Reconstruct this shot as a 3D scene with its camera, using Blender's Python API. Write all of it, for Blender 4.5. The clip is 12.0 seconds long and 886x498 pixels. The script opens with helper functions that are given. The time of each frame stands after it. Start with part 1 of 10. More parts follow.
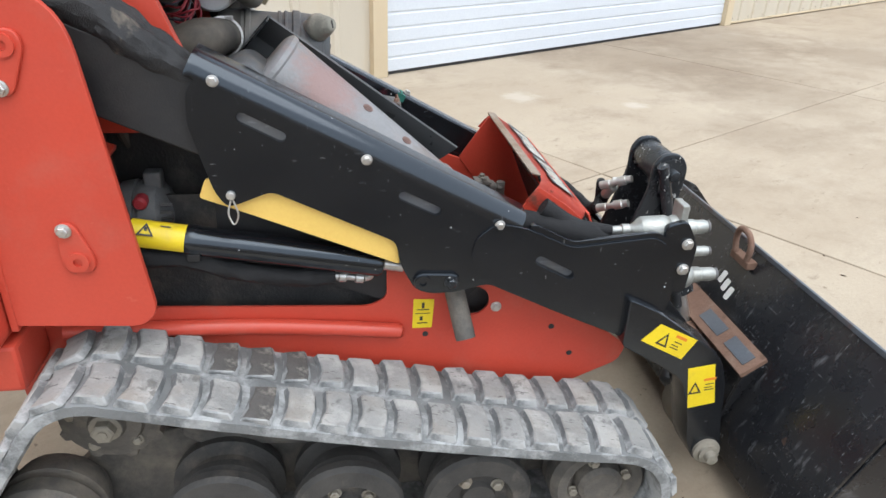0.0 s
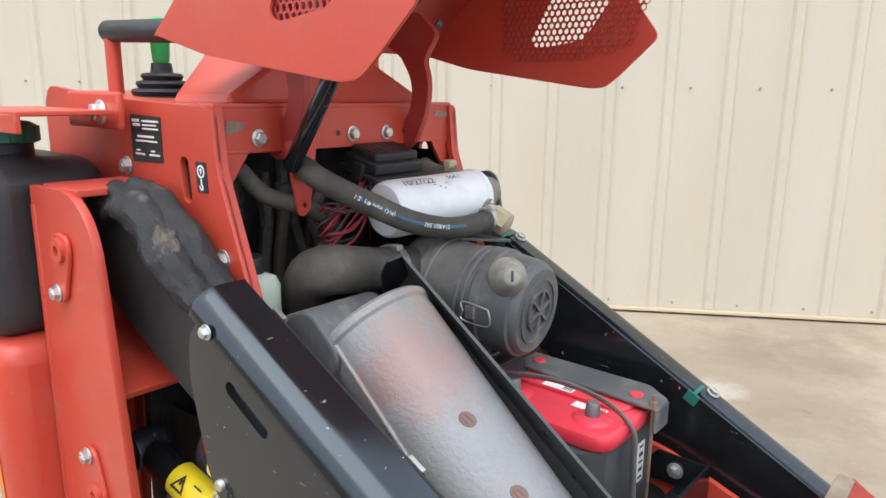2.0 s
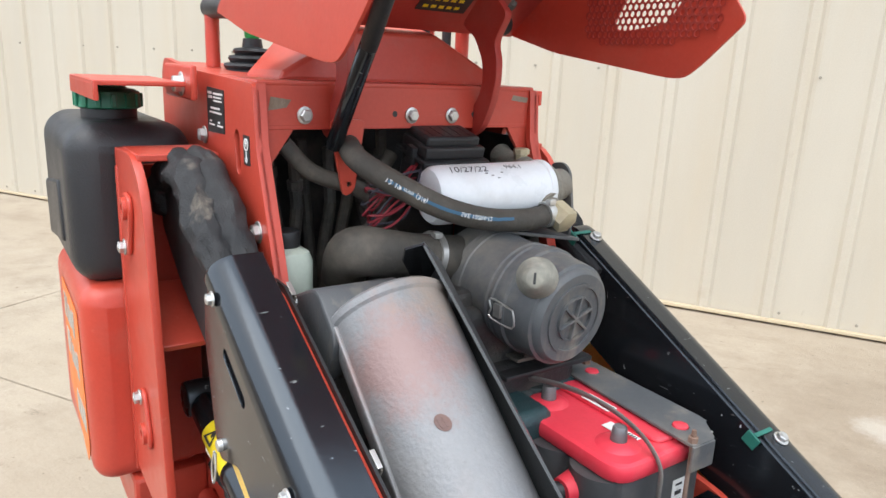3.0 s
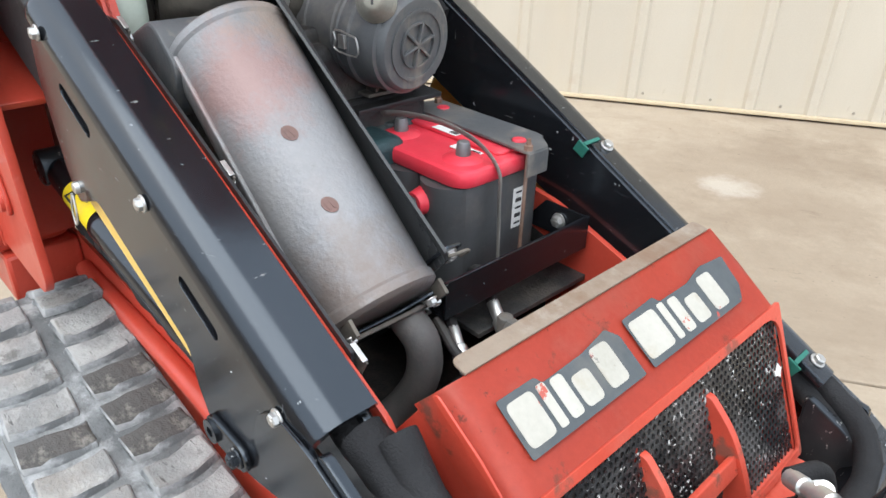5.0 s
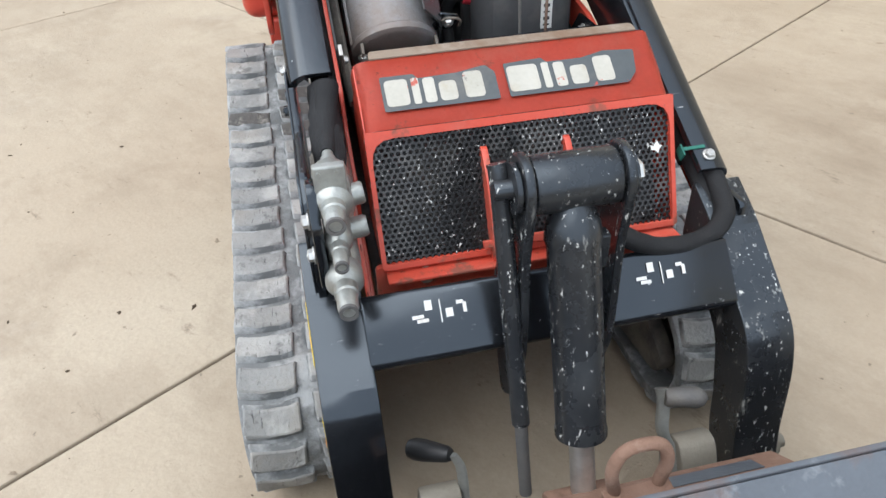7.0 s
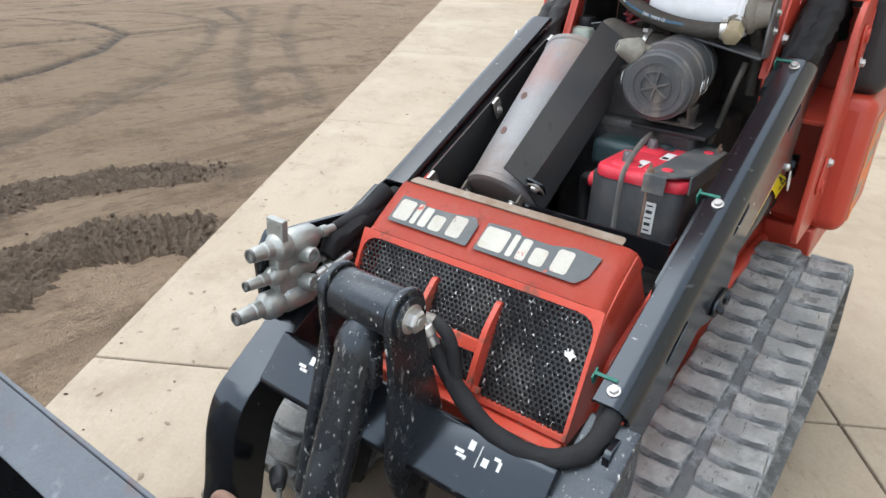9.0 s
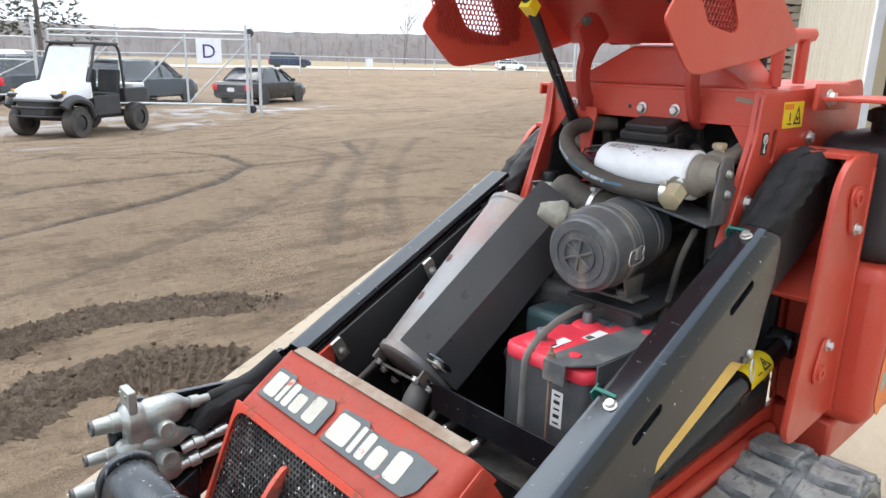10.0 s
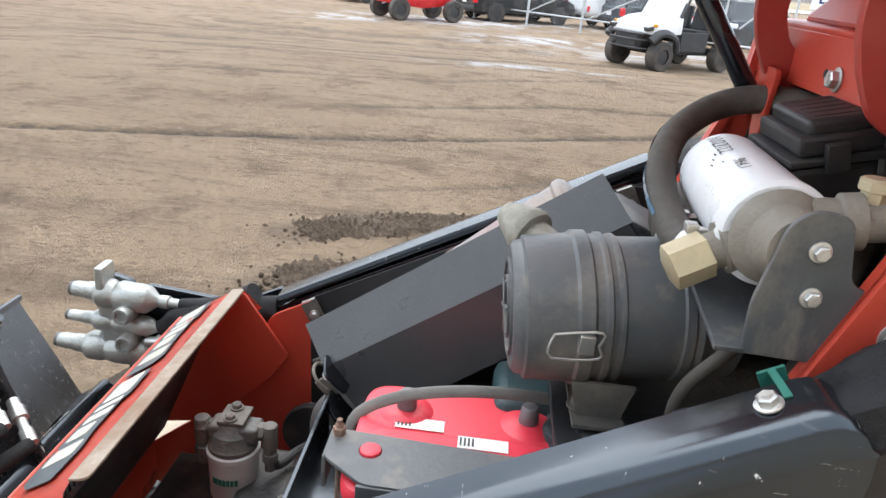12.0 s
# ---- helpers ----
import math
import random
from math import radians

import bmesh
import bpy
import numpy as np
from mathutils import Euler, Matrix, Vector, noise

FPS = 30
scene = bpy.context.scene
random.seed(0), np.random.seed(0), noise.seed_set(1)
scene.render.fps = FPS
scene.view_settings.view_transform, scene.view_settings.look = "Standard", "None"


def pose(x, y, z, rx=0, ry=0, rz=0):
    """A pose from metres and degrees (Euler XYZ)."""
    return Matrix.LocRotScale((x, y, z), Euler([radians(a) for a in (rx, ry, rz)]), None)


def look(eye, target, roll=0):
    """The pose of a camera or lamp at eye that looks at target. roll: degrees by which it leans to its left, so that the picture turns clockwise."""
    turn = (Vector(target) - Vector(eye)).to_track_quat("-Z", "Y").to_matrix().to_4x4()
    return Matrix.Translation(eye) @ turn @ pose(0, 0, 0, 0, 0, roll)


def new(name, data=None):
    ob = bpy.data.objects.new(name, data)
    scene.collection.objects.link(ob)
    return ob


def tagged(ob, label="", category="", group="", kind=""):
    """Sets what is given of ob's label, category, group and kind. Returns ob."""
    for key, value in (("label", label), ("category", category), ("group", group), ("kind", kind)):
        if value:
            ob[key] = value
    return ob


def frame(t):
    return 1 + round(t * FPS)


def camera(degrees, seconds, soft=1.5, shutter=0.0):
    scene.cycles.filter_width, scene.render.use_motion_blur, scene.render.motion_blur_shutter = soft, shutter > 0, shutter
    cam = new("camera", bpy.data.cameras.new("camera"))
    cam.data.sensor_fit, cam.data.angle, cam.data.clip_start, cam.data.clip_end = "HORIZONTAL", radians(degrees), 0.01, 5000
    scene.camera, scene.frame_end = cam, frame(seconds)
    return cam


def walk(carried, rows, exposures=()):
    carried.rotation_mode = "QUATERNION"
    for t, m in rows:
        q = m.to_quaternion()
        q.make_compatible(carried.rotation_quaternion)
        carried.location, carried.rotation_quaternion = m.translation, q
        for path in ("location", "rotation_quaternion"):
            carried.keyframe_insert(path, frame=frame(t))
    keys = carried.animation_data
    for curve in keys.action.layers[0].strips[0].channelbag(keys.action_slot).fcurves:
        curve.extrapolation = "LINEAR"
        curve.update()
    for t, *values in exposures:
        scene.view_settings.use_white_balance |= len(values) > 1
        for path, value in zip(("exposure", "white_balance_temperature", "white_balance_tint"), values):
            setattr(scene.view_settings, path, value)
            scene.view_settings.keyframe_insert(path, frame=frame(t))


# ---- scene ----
from mathutils.geometry import tessellate_polygon

cam = camera(64.7, 12.0)
PATH = [
    (0, (-0.022, -1.394, 1.174), (0.258, 0.372, 0.278), 2.0),
    (0.5, (0.132, -1.243, 1.162), (0.122, 0.565, 0.306), 1.4),
    (1, (0.309, -1.074, 1.172), (-0.214, 0.713, 0.443), 2.7),
    (1.5, (0.402, -0.902, 1.162), (-0.494, 0.794, 0.593), 1.5),
    (2, (0.455, -0.718, 1.181), (-0.795, 0.781, 0.745), 0.7),
    (2.5, (0.516, -0.591, 1.189), (-1.064, 0.561, 0.768), 1.1),
    (2.7, (0.553, -0.551, 1.193), (-1.058, 0.541, 0.734), 2.8),
    (4.3, (0.581, -0.523, 1.158), (-0.748, 0.73, 0.342), 2.5),
    (4.5, (0.594, -0.535, 1.148), (-0.678, 0.752, 0.295), 2.7),
    (5, (0.669, -0.548, 1.096), (-0.586, 0.678, 0.136), 1.8),
    (5.5, (0.854, -0.554, 1.085), (-0.6, 0.427, 0.123), 2.6),
    (6, (1.004, -0.537, 1.074), (-0.43, 0.251, -0.077), 1.8),
    (6.5, (1.184, -0.437, 1.094), (-0.262, 0.143, -0.16), 6.1),
    (6.7, (1.258, -0.388, 1.1), (-0.234, 0.093, -0.14), 2.7),
    (8.3, (1.423, 0.245, 1.104), (-0.277, -0.236, 0.166), 0.4),
    (8.5, (1.384, 0.337, 1.106), (-0.29, -0.326, 0.235), 2.0),
    (9, (1.306, 0.562, 1.143), (-0.176, -0.494, 0.311), 3.1),
    (9.5, (1.115, 0.703, 1.169), (-0.295, -0.536, 0.48), 5.0),
    (10, (0.91, 0.776, 1.2), (-0.398, -0.645, 0.68), 1.5),
    (10.5, (0.68, 0.846, 1.22), (-0.395, -0.732, 0.623), 5.1),
    (11, (0.45, 0.829, 1.197), (-0.374, -0.898, 0.613), 4.7),
    (11.5, (0.216, 0.758, 1.204), (-0.26, -1.061, 0.522), 4.0),
    (12, (-0.004, 0.706, 1.188), (0.091, -1.145, 0.438), 5.4),
]
walk(cam, [(t, look(eye, target, roll)) for t, eye, target, roll in PATH], [(0.0, 0.58), (2.5, 0.74), (4.5, 0.81), (6.5, 0.62), (8.5, 0.52), (9.0, 0.64), (10.0, 0.79), (10.8, 0.86), (11.5, 0.97), (12.0, 1.02)])

# ---- world, sun ----
world = bpy.data.worlds.new("overcast_sky")
scene.world = world
world.use_nodes = True
wn, wl = world.node_tree.nodes, world.node_tree.links
wn.clear()
sky = wn.new("ShaderNodeTexSky")
sky.sky_type, sky.sun_disc = "NISHITA", False
sky.sun_elevation, sky.sun_rotation = radians(52), radians(200)
sky.dust_density, sky.air_density, sky.ozone_density = 6.0, 1.6, 1.0
cloud = wn.new("ShaderNodeTexNoise")
cloud.inputs["Scale"].default_value, cloud.inputs["Detail"].default_value = 1.6, 4
cloud_ramp = wn.new("ShaderNodeValToRGB")
cloud_ramp.color_ramp.elements[0].color, cloud_ramp.color_ramp.elements[1].color = (6.9, 7.7, 8.8, 1), (8.5, 9.4, 10.6, 1)
cover = wn.new("ShaderNodeMixRGB")
cover.inputs["Fac"].default_value = 0.9
background = wn.new("ShaderNodeBackground")
background.inputs["Strength"].default_value = 0.135
out = wn.new("ShaderNodeOutputWorld")
wl.new(cloud.outputs["Fac"], cloud_ramp.inputs["Fac"])
wl.new(sky.outputs["Color"], cover.inputs["Color1"])
wl.new(cloud_ramp.outputs["Color"], cover.inputs["Color2"])
wl.new(cover.outputs["Color"], background.inputs["Color"])
wl.new(background.outputs["Background"], out.inputs["Surface"])
sun = new("sun", bpy.data.lights.new("sun", "SUN"))
sun.data.energy, sun.data.angle, sun.data.color = 1.5, radians(60), (1.0, 0.98, 0.96)
sun.matrix_world = look((2.0, -3.0, 8.0), (0, 0, 0))


# ---- geometry helpers ----
def shaded(mesh, angle=35):
    smooth_faces = np.ones(len(mesh.polygons), dtype=bool)
    if "flat" in mesh.attributes:
        marks = np.zeros(len(mesh.polygons), dtype=np.int32)
        mesh.attributes["flat"].data.foreach_get("value", marks)
        smooth_faces = marks == 0
        mesh.attributes.remove(mesh.attributes["flat"])
    mesh.set_sharp_from_angle(angle=radians(angle))
    mesh.polygons.foreach_set("use_smooth", smooth_faces)


def mesh_of(name, bm, material, angle=35):
    bm.normal_update()
    mesh = bpy.data.meshes.new(name)
    bm.to_mesh(mesh)
    bm.free()
    for m in material if isinstance(material, (list, tuple)) else (material,):
        mesh.materials.append(m)
    shaded(mesh, angle)
    return mesh


SEAT = Matrix()


def seat(x=0.0, y=0.0, z=0.0, narrow=1.0):
    """Where the next units sit on the machine, and how far they are narrowed across it."""
    global SEAT
    SEAT = Matrix.Translation((x, y, z)) @ Matrix.Diagonal((1, narrow, 1, 1))


def part(name, bm, material, parent, label="", angle=35):
    """One mesh object under a thing or a part."""
    bm.transform(SEAT)
    ob = new(name, mesh_of(name, bm, material, angle))
    ob.parent = parent
    if parent is not None:
        ob.matrix_parent_inverse = parent.matrix_basis.inverted() if parent.parent is None else Matrix()
    return tagged(ob, label)


def thing(name, label, category, at=(0, 0, 0), group="", kind="", turn=0.0):
    ob = new(name)
    ob.empty_display_size = 0.05
    ob.matrix_basis = pose(*at, 0, 0, turn)
    return tagged(ob, label, category, group, kind)


def local(name, bm, material, parent, label="", m=None, angle=35):
    """A part built in its parent's own axes."""
    ob = new(name, mesh_of(name, bm, material, angle))
    ob.parent = parent
    if m is not None:
        ob.matrix_basis = m
    return tagged(ob, label)


def rim_bevel(bm, faces, width, segments=2):
    bm.normal_update()
    edges = {e for f in faces if f.is_valid for e in f.edges if e.is_manifold and e.calc_face_angle(0) > 0.6}
    if edges and width > 0:
        valid = [f for f in faces if f.is_valid]
        level = [f for f in valid if all(e.calc_face_angle(0) > 0.6 or e.calc_face_angle(0) < 0.01 for e in f.edges)]
        directions = []
        for f in level:
            if not any(f.normal.dot(q) > 0.9999 for q in directions):
                directions.append(f.normal.copy())
        mark = bm.faces.layers.int.get("flat")
        if mark is None:
            mark = bm.faces.layers.int.new("flat")
        others = {f for f in bm.faces if f[mark]}
        bmesh.ops.bevel(bm, geom=list(edges), offset=width, segments=segments, profile=0.5, affect="EDGES", clamp_overlap=True)
        bm.normal_update()
        for f in bm.faces:
            if f not in others and f.calc_area() > 2e-5:
                f[mark] = int(any(f.normal.dot(q) > 0.9999 for q in directions))


def add_box(bm, c, s, m=None, bevel=0.0, segments=2):
    place = Matrix.Translation(c) @ (m if m is not None else Matrix()) @ Matrix.Diagonal((*s, 1))
    got = bmesh.ops.create_cube(bm, size=1, matrix=place)
    rim_bevel(bm, {f for v in got["verts"] for f in v.link_faces}, bevel, segments)


def frame_to(a, b):
    a, b = Vector(a), Vector(b)
    return Matrix.Translation(a) @ (b - a).to_track_quat("Z", "Y").to_matrix().to_4x4()


def add_lathe(bm, a, b, profile, n=24, cap=True):
    """Turned shape round the axis from a to b; the profile holds (metres along from a, radius)."""
    m = frame_to(a, b)
    rings = []
    for along, r in profile:
        rings.append([bm.verts.new(m @ Vector((r * math.cos(2 * math.pi * k / n), r * math.sin(2 * math.pi * k / n), along))) for k in range(n)])
    for p, q in zip(rings, rings[1:]):
        for k in range(n):
            bm.faces.new((p[k], p[(k + 1) % n], q[(k + 1) % n], q[k]))
    if cap:
        bm.faces.new(rings[0][::-1])
        bm.faces.new(rings[-1])


def add_cyl(bm, a, b, r, n=24, bevel=0.0):
    length = (Vector(b) - Vector(a)).length
    if bevel:
        add_lathe(bm, a, b, [(0, r - bevel), (bevel * 0.3, r - bevel * 0.3), (bevel, r), (length - bevel, r), (length - bevel * 0.3, r - bevel * 0.3), (length, r - bevel)], n)
    else:
        add_lathe(bm, a, b, [(0, r), (length, r)], n)


def add_ring(bm, a, b, r, inner, n=28):
    length = (Vector(b) - Vector(a)).length
    add_lathe(bm, a, b, [(0, inner), (0, r), (length, r), (length, inner), (0, inner)], n, cap=False)


def spline(points, steps=6):
    """Catmull-Rom through the points."""
    p = [Vector(q) for q in points]
    p = [p[0] * 2 - p[1], *p, p[-1] * 2 - p[-2]]
    out = []
    for i in range(1, len(p) - 2):
        a, b, c, d = p[i - 1 : i + 3]
        for k in range(steps):
            t = k / steps
            out.append(0.5 * (2 * b + (c - a) * t + (2 * a - 5 * b + 4 * c - d) * t * t + (3 * b - a - 3 * c + d) * t**3))
    return [*out, p[-2]]


def add_tube(bm, points, r, n=12, steps=6, flat=1.0, wobble=0.0):
    """A hose through the points; r may be a list; flat squeezes it across; wobble crumples its skin."""
    path = spline(points, steps) if steps > 1 else [Vector(q) for q in points]
    rings, normal = [], None
    for i, p in enumerate(path):
        t = (path[min(i + 1, len(path) - 1)] - path[max(i - 1, 0)]).normalized()
        normal = (t.orthogonal() if normal is None else normal - t * normal.dot(t)).normalized()
        side = t.cross(normal)
        rr = r if not isinstance(r, (list, tuple)) else np.interp(i / (len(path) - 1), np.linspace(0, 1, len(r)), r)
        ring = []
        for k in range(n):
            a = 2 * math.pi * k / n
            around = Vector((math.cos(a), math.sin(a), 0))
            fold = 1 - 2.2 * abs(noise.noise(p * 32 + around * 2.2))
            q = rr * (1 + wobble * (0.8 * noise.noise(p * 45 + around * 1.5) + 0.45 * fold)) if wobble else rr
            ring.append(bm.verts.new(p + (normal * math.cos(a) + side * math.sin(a) * flat) * q))
        rings.append(ring)
    for p, q in zip(rings, rings[1:]):
        for k in range(n):
            bm.faces.new((p[k], p[(k + 1) % n], q[(k + 1) % n], q[k]))
    bm.faces.new(rings[0][::-1])
    bm.faces.new(rings[-1])


XZ = Matrix(((1, 0, 0, 0), (0, 0, -1, 0), (0, 1, 0, 0), (0, 0, 0, 1)))
YZ = Matrix(((0, 0, 1, 0), (1, 0, 0, 0), (0, 1, 0, 0), (0, 0, 0, 1)))


def add_plate(bm, outline, m, depth, holes=(), bevel=0.0):
    """A flat plate in the plane of m (u, v), from 0 to depth along its third axis, with holes through it."""
    loops = [list(outline), *[list(h) for h in holes]]
    flat = [q for loop in loops for q in loop]
    low = [bm.verts.new(m @ Vector((u, v, 0))) for u, v in flat]
    high = [bm.verts.new(m @ Vector((u, v, depth))) for u, v in flat]
    made = []
    if holes:
        for a, b, c in tessellate_polygon([[Vector((u, v, 0)) for u, v in loop] for loop in loops]):
            made += [bm.faces.new((high[a], high[b], high[c])), bm.faces.new((low[c], low[b], low[a]))]
    else:
        made += [bm.faces.new(high), bm.faces.new(low[::-1])]
    start = 0
    for loop in loops:
        k = len(loop)
        for i in range(k):
            a, b = start + i, start + (i + 1) % k
            made.append(bm.faces.new((low[a], low[b], high[b], high[a])))
        start += k
    bmesh.ops.recalc_face_normals(bm, faces=made)
    rim_bevel(bm, made, bevel)


def plate_xz(bm, outline, y0, y1, holes=(), bevel=0.0):
    add_plate(bm, outline, Matrix.Translation((0, y1, 0)) @ XZ, y1 - y0, holes, bevel)


def plate_yz(bm, outline, x0, x1, holes=(), bevel=0.0):
    add_plate(bm, outline, Matrix.Translation((x0, 0, 0)) @ YZ, x1 - x0, holes, bevel)


def round_poly(points, r=0.01, k=4):
    """The outline with its corners rounded; r is one radius or one for each corner."""
    out, n = [], len(points)
    for i, p in enumerate(points):
        p, a, b = Vector(p), Vector(points[i - 1]), Vector(points[(i + 1) % n])
        rr = r[i] if isinstance(r, (list, tuple)) else r
        da, db = min(rr, (a - p).length * 0.45), min(rr, (b - p).length * 0.45)
        s, e = p + (a - p).normalized() * da, p + (b - p).normalized() * db
        if rr <= 0:
            out.append(tuple(p))
            continue
        for j in range(k + 1):
            t = j / k
            out.append(tuple(s * (1 - t) ** 2 + p * 2 * t * (1 - t) + e * t * t))
    return out


def circle(u, v, r, n=16, squash=1.0, turn=0.0):
    c, s = math.cos(turn), math.sin(turn)
    pts = [(r * math.cos(2 * math.pi * k / n), r * squash * math.sin(2 * math.pi * k / n)) for k in range(n)]
    return [(u + c * a - s * b, v + s * a + c * b) for a, b in pts]


def slot(u0, v0, u1, v1, r, n=6):
    a = math.atan2(v1 - v0, u1 - u0)
    pts = [(u1 + r * math.cos(a - math.pi / 2 + math.pi * k / n), v1 + r * math.sin(a - math.pi / 2 + math.pi * k / n)) for k in range(n + 1)]
    return pts + [(u0 + r * math.cos(a + math.pi / 2 + math.pi * k / n), v0 + r * math.sin(a + math.pi / 2 + math.pi * k / n)) for k in range(n + 1)]


def add_bolt(bm, at, way, r=0.011, washer=True):
    at, way = Vector(at), Vector(way).normalized()
    if washer:
        add_cyl(bm, at, at + way * 0.0025, r * 1.35, 20, 0.0008)
    add_lathe(bm, at + way * 0.002, at + way, [(0, r), (r * 0.75, r), (r * 0.9, r * 0.82)], 6)
    add_cyl(bm, at + way * (r * 0.9), at + way * (r * 1.0 + 0.002), r * 0.45, 10)



def add_perforated(bm, m, inside, u0, u1, v0, v1, pitch, hole, depth=0.002):
    """A sheet of hexagonal cells with round holes, kept where inside(u, v) holds."""
    rows = int((v1 - v0) / (pitch * 0.866)) + 1
    cols = int((u1 - u0) / pitch) + 1
    made = {}

    def vert(u, v):
        key = (round(u * 1e5), round(v * 1e5))
        if key not in made:
            made[key] = bm.verts.new(m @ Vector((u, v, 0)))
        return made[key]

    for j in range(rows):
        for i in range(cols):
            u, v = u0 + (i + 0.5 * (j % 2)) * pitch, v0 + j * pitch * 0.866
            if not inside(u, v):
                continue
            outer = [vert(u + pitch / 1.732 * math.sin(math.pi * k / 3), v + pitch / 1.732 * math.cos(math.pi * k / 3)) for k in range(6)]
            ring = [bm.verts.new(m @ Vector((u + hole * math.sin(math.pi * k / 6), v + hole * math.cos(math.pi * k / 6), 0))) for k in range(12)]
            low = [bm.verts.new(m @ Vector((u + hole * math.sin(math.pi * k / 6), v + hole * math.cos(math.pi * k / 6), -depth))) for k in range(12)]
            for k in range(6):
                a, b, c = ring[2 * k], ring[2 * k + 1], ring[(2 * k + 2) % 12]
                bm.faces.new((outer[k], a, b))
                bm.faces.new((outer[k], b, outer[(k + 1) % 6]))
                bm.faces.new((outer[(k + 1) % 6], b, c))
            for k in range(12):
                bm.faces.new((ring[k], low[k], low[(k + 1) % 12], ring[(k + 1) % 12]))


def text_mesh(words, size, depth=0.0004):
    """Flat letters in the built-in font, centred, as a bmesh in the plane of x and y."""
    data = bpy.data.curves.new("letters", "FONT")
    data.body, data.size, data.align_x, data.align_y = words, size, "CENTER", "CENTER"
    data.resolution_u = 3
    ob = bpy.data.objects.new("letters", data)
    scene.collection.objects.link(ob)
    mesh = bpy.data.meshes.new_from_object(ob.evaluated_get(bpy.context.evaluated_depsgraph_get()))
    bm = bmesh.new()
    bm.from_mesh(mesh)
    bpy.data.objects.remove(ob)
    bpy.data.meshes.remove(mesh)
    bpy.data.curves.remove(data)
    return bm


# ---- materials ----
def nodes_of(name):
    m = bpy.data.materials.new(name)
    m.use_nodes = True
    return m, m.node_tree.nodes, m.node_tree.links, m.node_tree.nodes["Principled BSDF"]


def coords(n, k, spread=0.0):
    """Object coordinates, shifted from object to object by its random number."""
    tc = n.new("ShaderNodeTexCoord")
    if not spread:
        return tc.outputs["Object"]
    info, mul, add = n.new("ShaderNodeObjectInfo"), n.new("ShaderNodeMath"), n.new("ShaderNodeVectorMath")
    mul.operation, mul.inputs[1].default_value = "MULTIPLY", spread
    k.new(info.outputs["Random"], mul.inputs[0])
    k.new(tc.outputs["Object"], add.inputs[0])
    k.new(mul.outputs[0], add.inputs[1])
    return add.outputs[0]


def noise_fac(n, k, vec, scale, low, high, detail=6, rough=0.6, stretch=None):
    if stretch:
        mp = n.new("ShaderNodeMapping")
        mp.inputs["Scale"].default_value = stretch
        k.new(vec, mp.inputs["Vector"])
        vec = mp.outputs["Vector"]
    t, r = n.new("ShaderNodeTexNoise"), n.new("ShaderNodeMapRange")
    t.inputs["Scale"].default_value, t.inputs["Detail"].default_value, t.inputs["Roughness"].default_value = scale, detail, rough
    r.inputs["From Min"].default_value, r.inputs["From Max"].default_value = low, high
    k.new(vec, t.inputs["Vector"])
    k.new(t.outputs["Fac"], r.inputs["Value"])
    return r.outputs["Result"]


def mixed(n, k, fac, a, b):
    m = n.new("ShaderNodeMixRGB")
    for socket, value in ((m.inputs["Fac"], fac), (m.inputs["Color1"], a), (m.inputs["Color2"], b)):
        if isinstance(value, (int, float)):
            socket.default_value = value
        elif isinstance(value, tuple):
            socket.default_value = (*value, 1)
        else:
            k.new(value, socket)
    return m.outputs["Color"]


def scaled(n, k, value, by):
    m = n.new("ShaderNodeMath")
    m.operation, m.inputs[1].default_value = "MULTIPLY", by
    k.new(value, m.inputs[0])
    return m.outputs[0]


def surface(name, color, tone=None, rough=0.5, metal=0.0, scale=6.0, layers=(), bump=0.1, grain=160.0, spread=0.0, rough_var=0.15, spec=0.5, stretch=None, tint=None):
    """Paint, plastic or metal: a slow change of tone, fine grain, and layers of (colour, scale, low, high, strength, roughness[, stretch])."""
    m, n, k, p = nodes_of(name)
    vec = coords(n, k, spread)
    tone = tone or tuple(c * 0.8 for c in color)
    col = mixed(n, k, noise_fac(n, k, vec, scale, 0.35, 0.68, stretch=stretch), color, tone)
    fine = noise_fac(n, k, vec, grain, 0.3, 0.7, 3)
    col = mixed(n, k, scaled(n, k, fine, 0.12), col, tuple(min(1, c * 1.5 + 0.02) for c in color))
    rg = noise_fac(n, k, vec, scale * 2.3, 0.3, 0.7)
    rough_col = mixed(n, k, rg, (rough - rough_var * 0.5,) * 3, (rough + rough_var * 0.5,) * 3)
    for layer in layers:
        c, s, low, high, strength, r = layer[:6]
        f = scaled(n, k, noise_fac(n, k, vec, s, low, high, 8, 0.65, layer[6] if len(layer) > 6 else None), strength)
        col = mixed(n, k, f, col, c)
        rough_col = mixed(n, k, f, rough_col, (r,) * 3)
    k.new(col, p.inputs["Base Color"])
    k.new(rough_col, p.inputs["Roughness"])
    p.inputs["Metallic"].default_value = metal
    p.inputs["Specular IOR Level"].default_value = spec
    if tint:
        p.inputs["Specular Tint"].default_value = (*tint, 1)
    if bump:
        b = n.new("ShaderNodeBump")
        b.inputs["Strength"].default_value, b.inputs["Distance"].default_value = bump, 0.002
        k.new(fine, b.inputs["Height"])
        k.new(b.outputs["Normal"], p.inputs["Normal"])
    return m


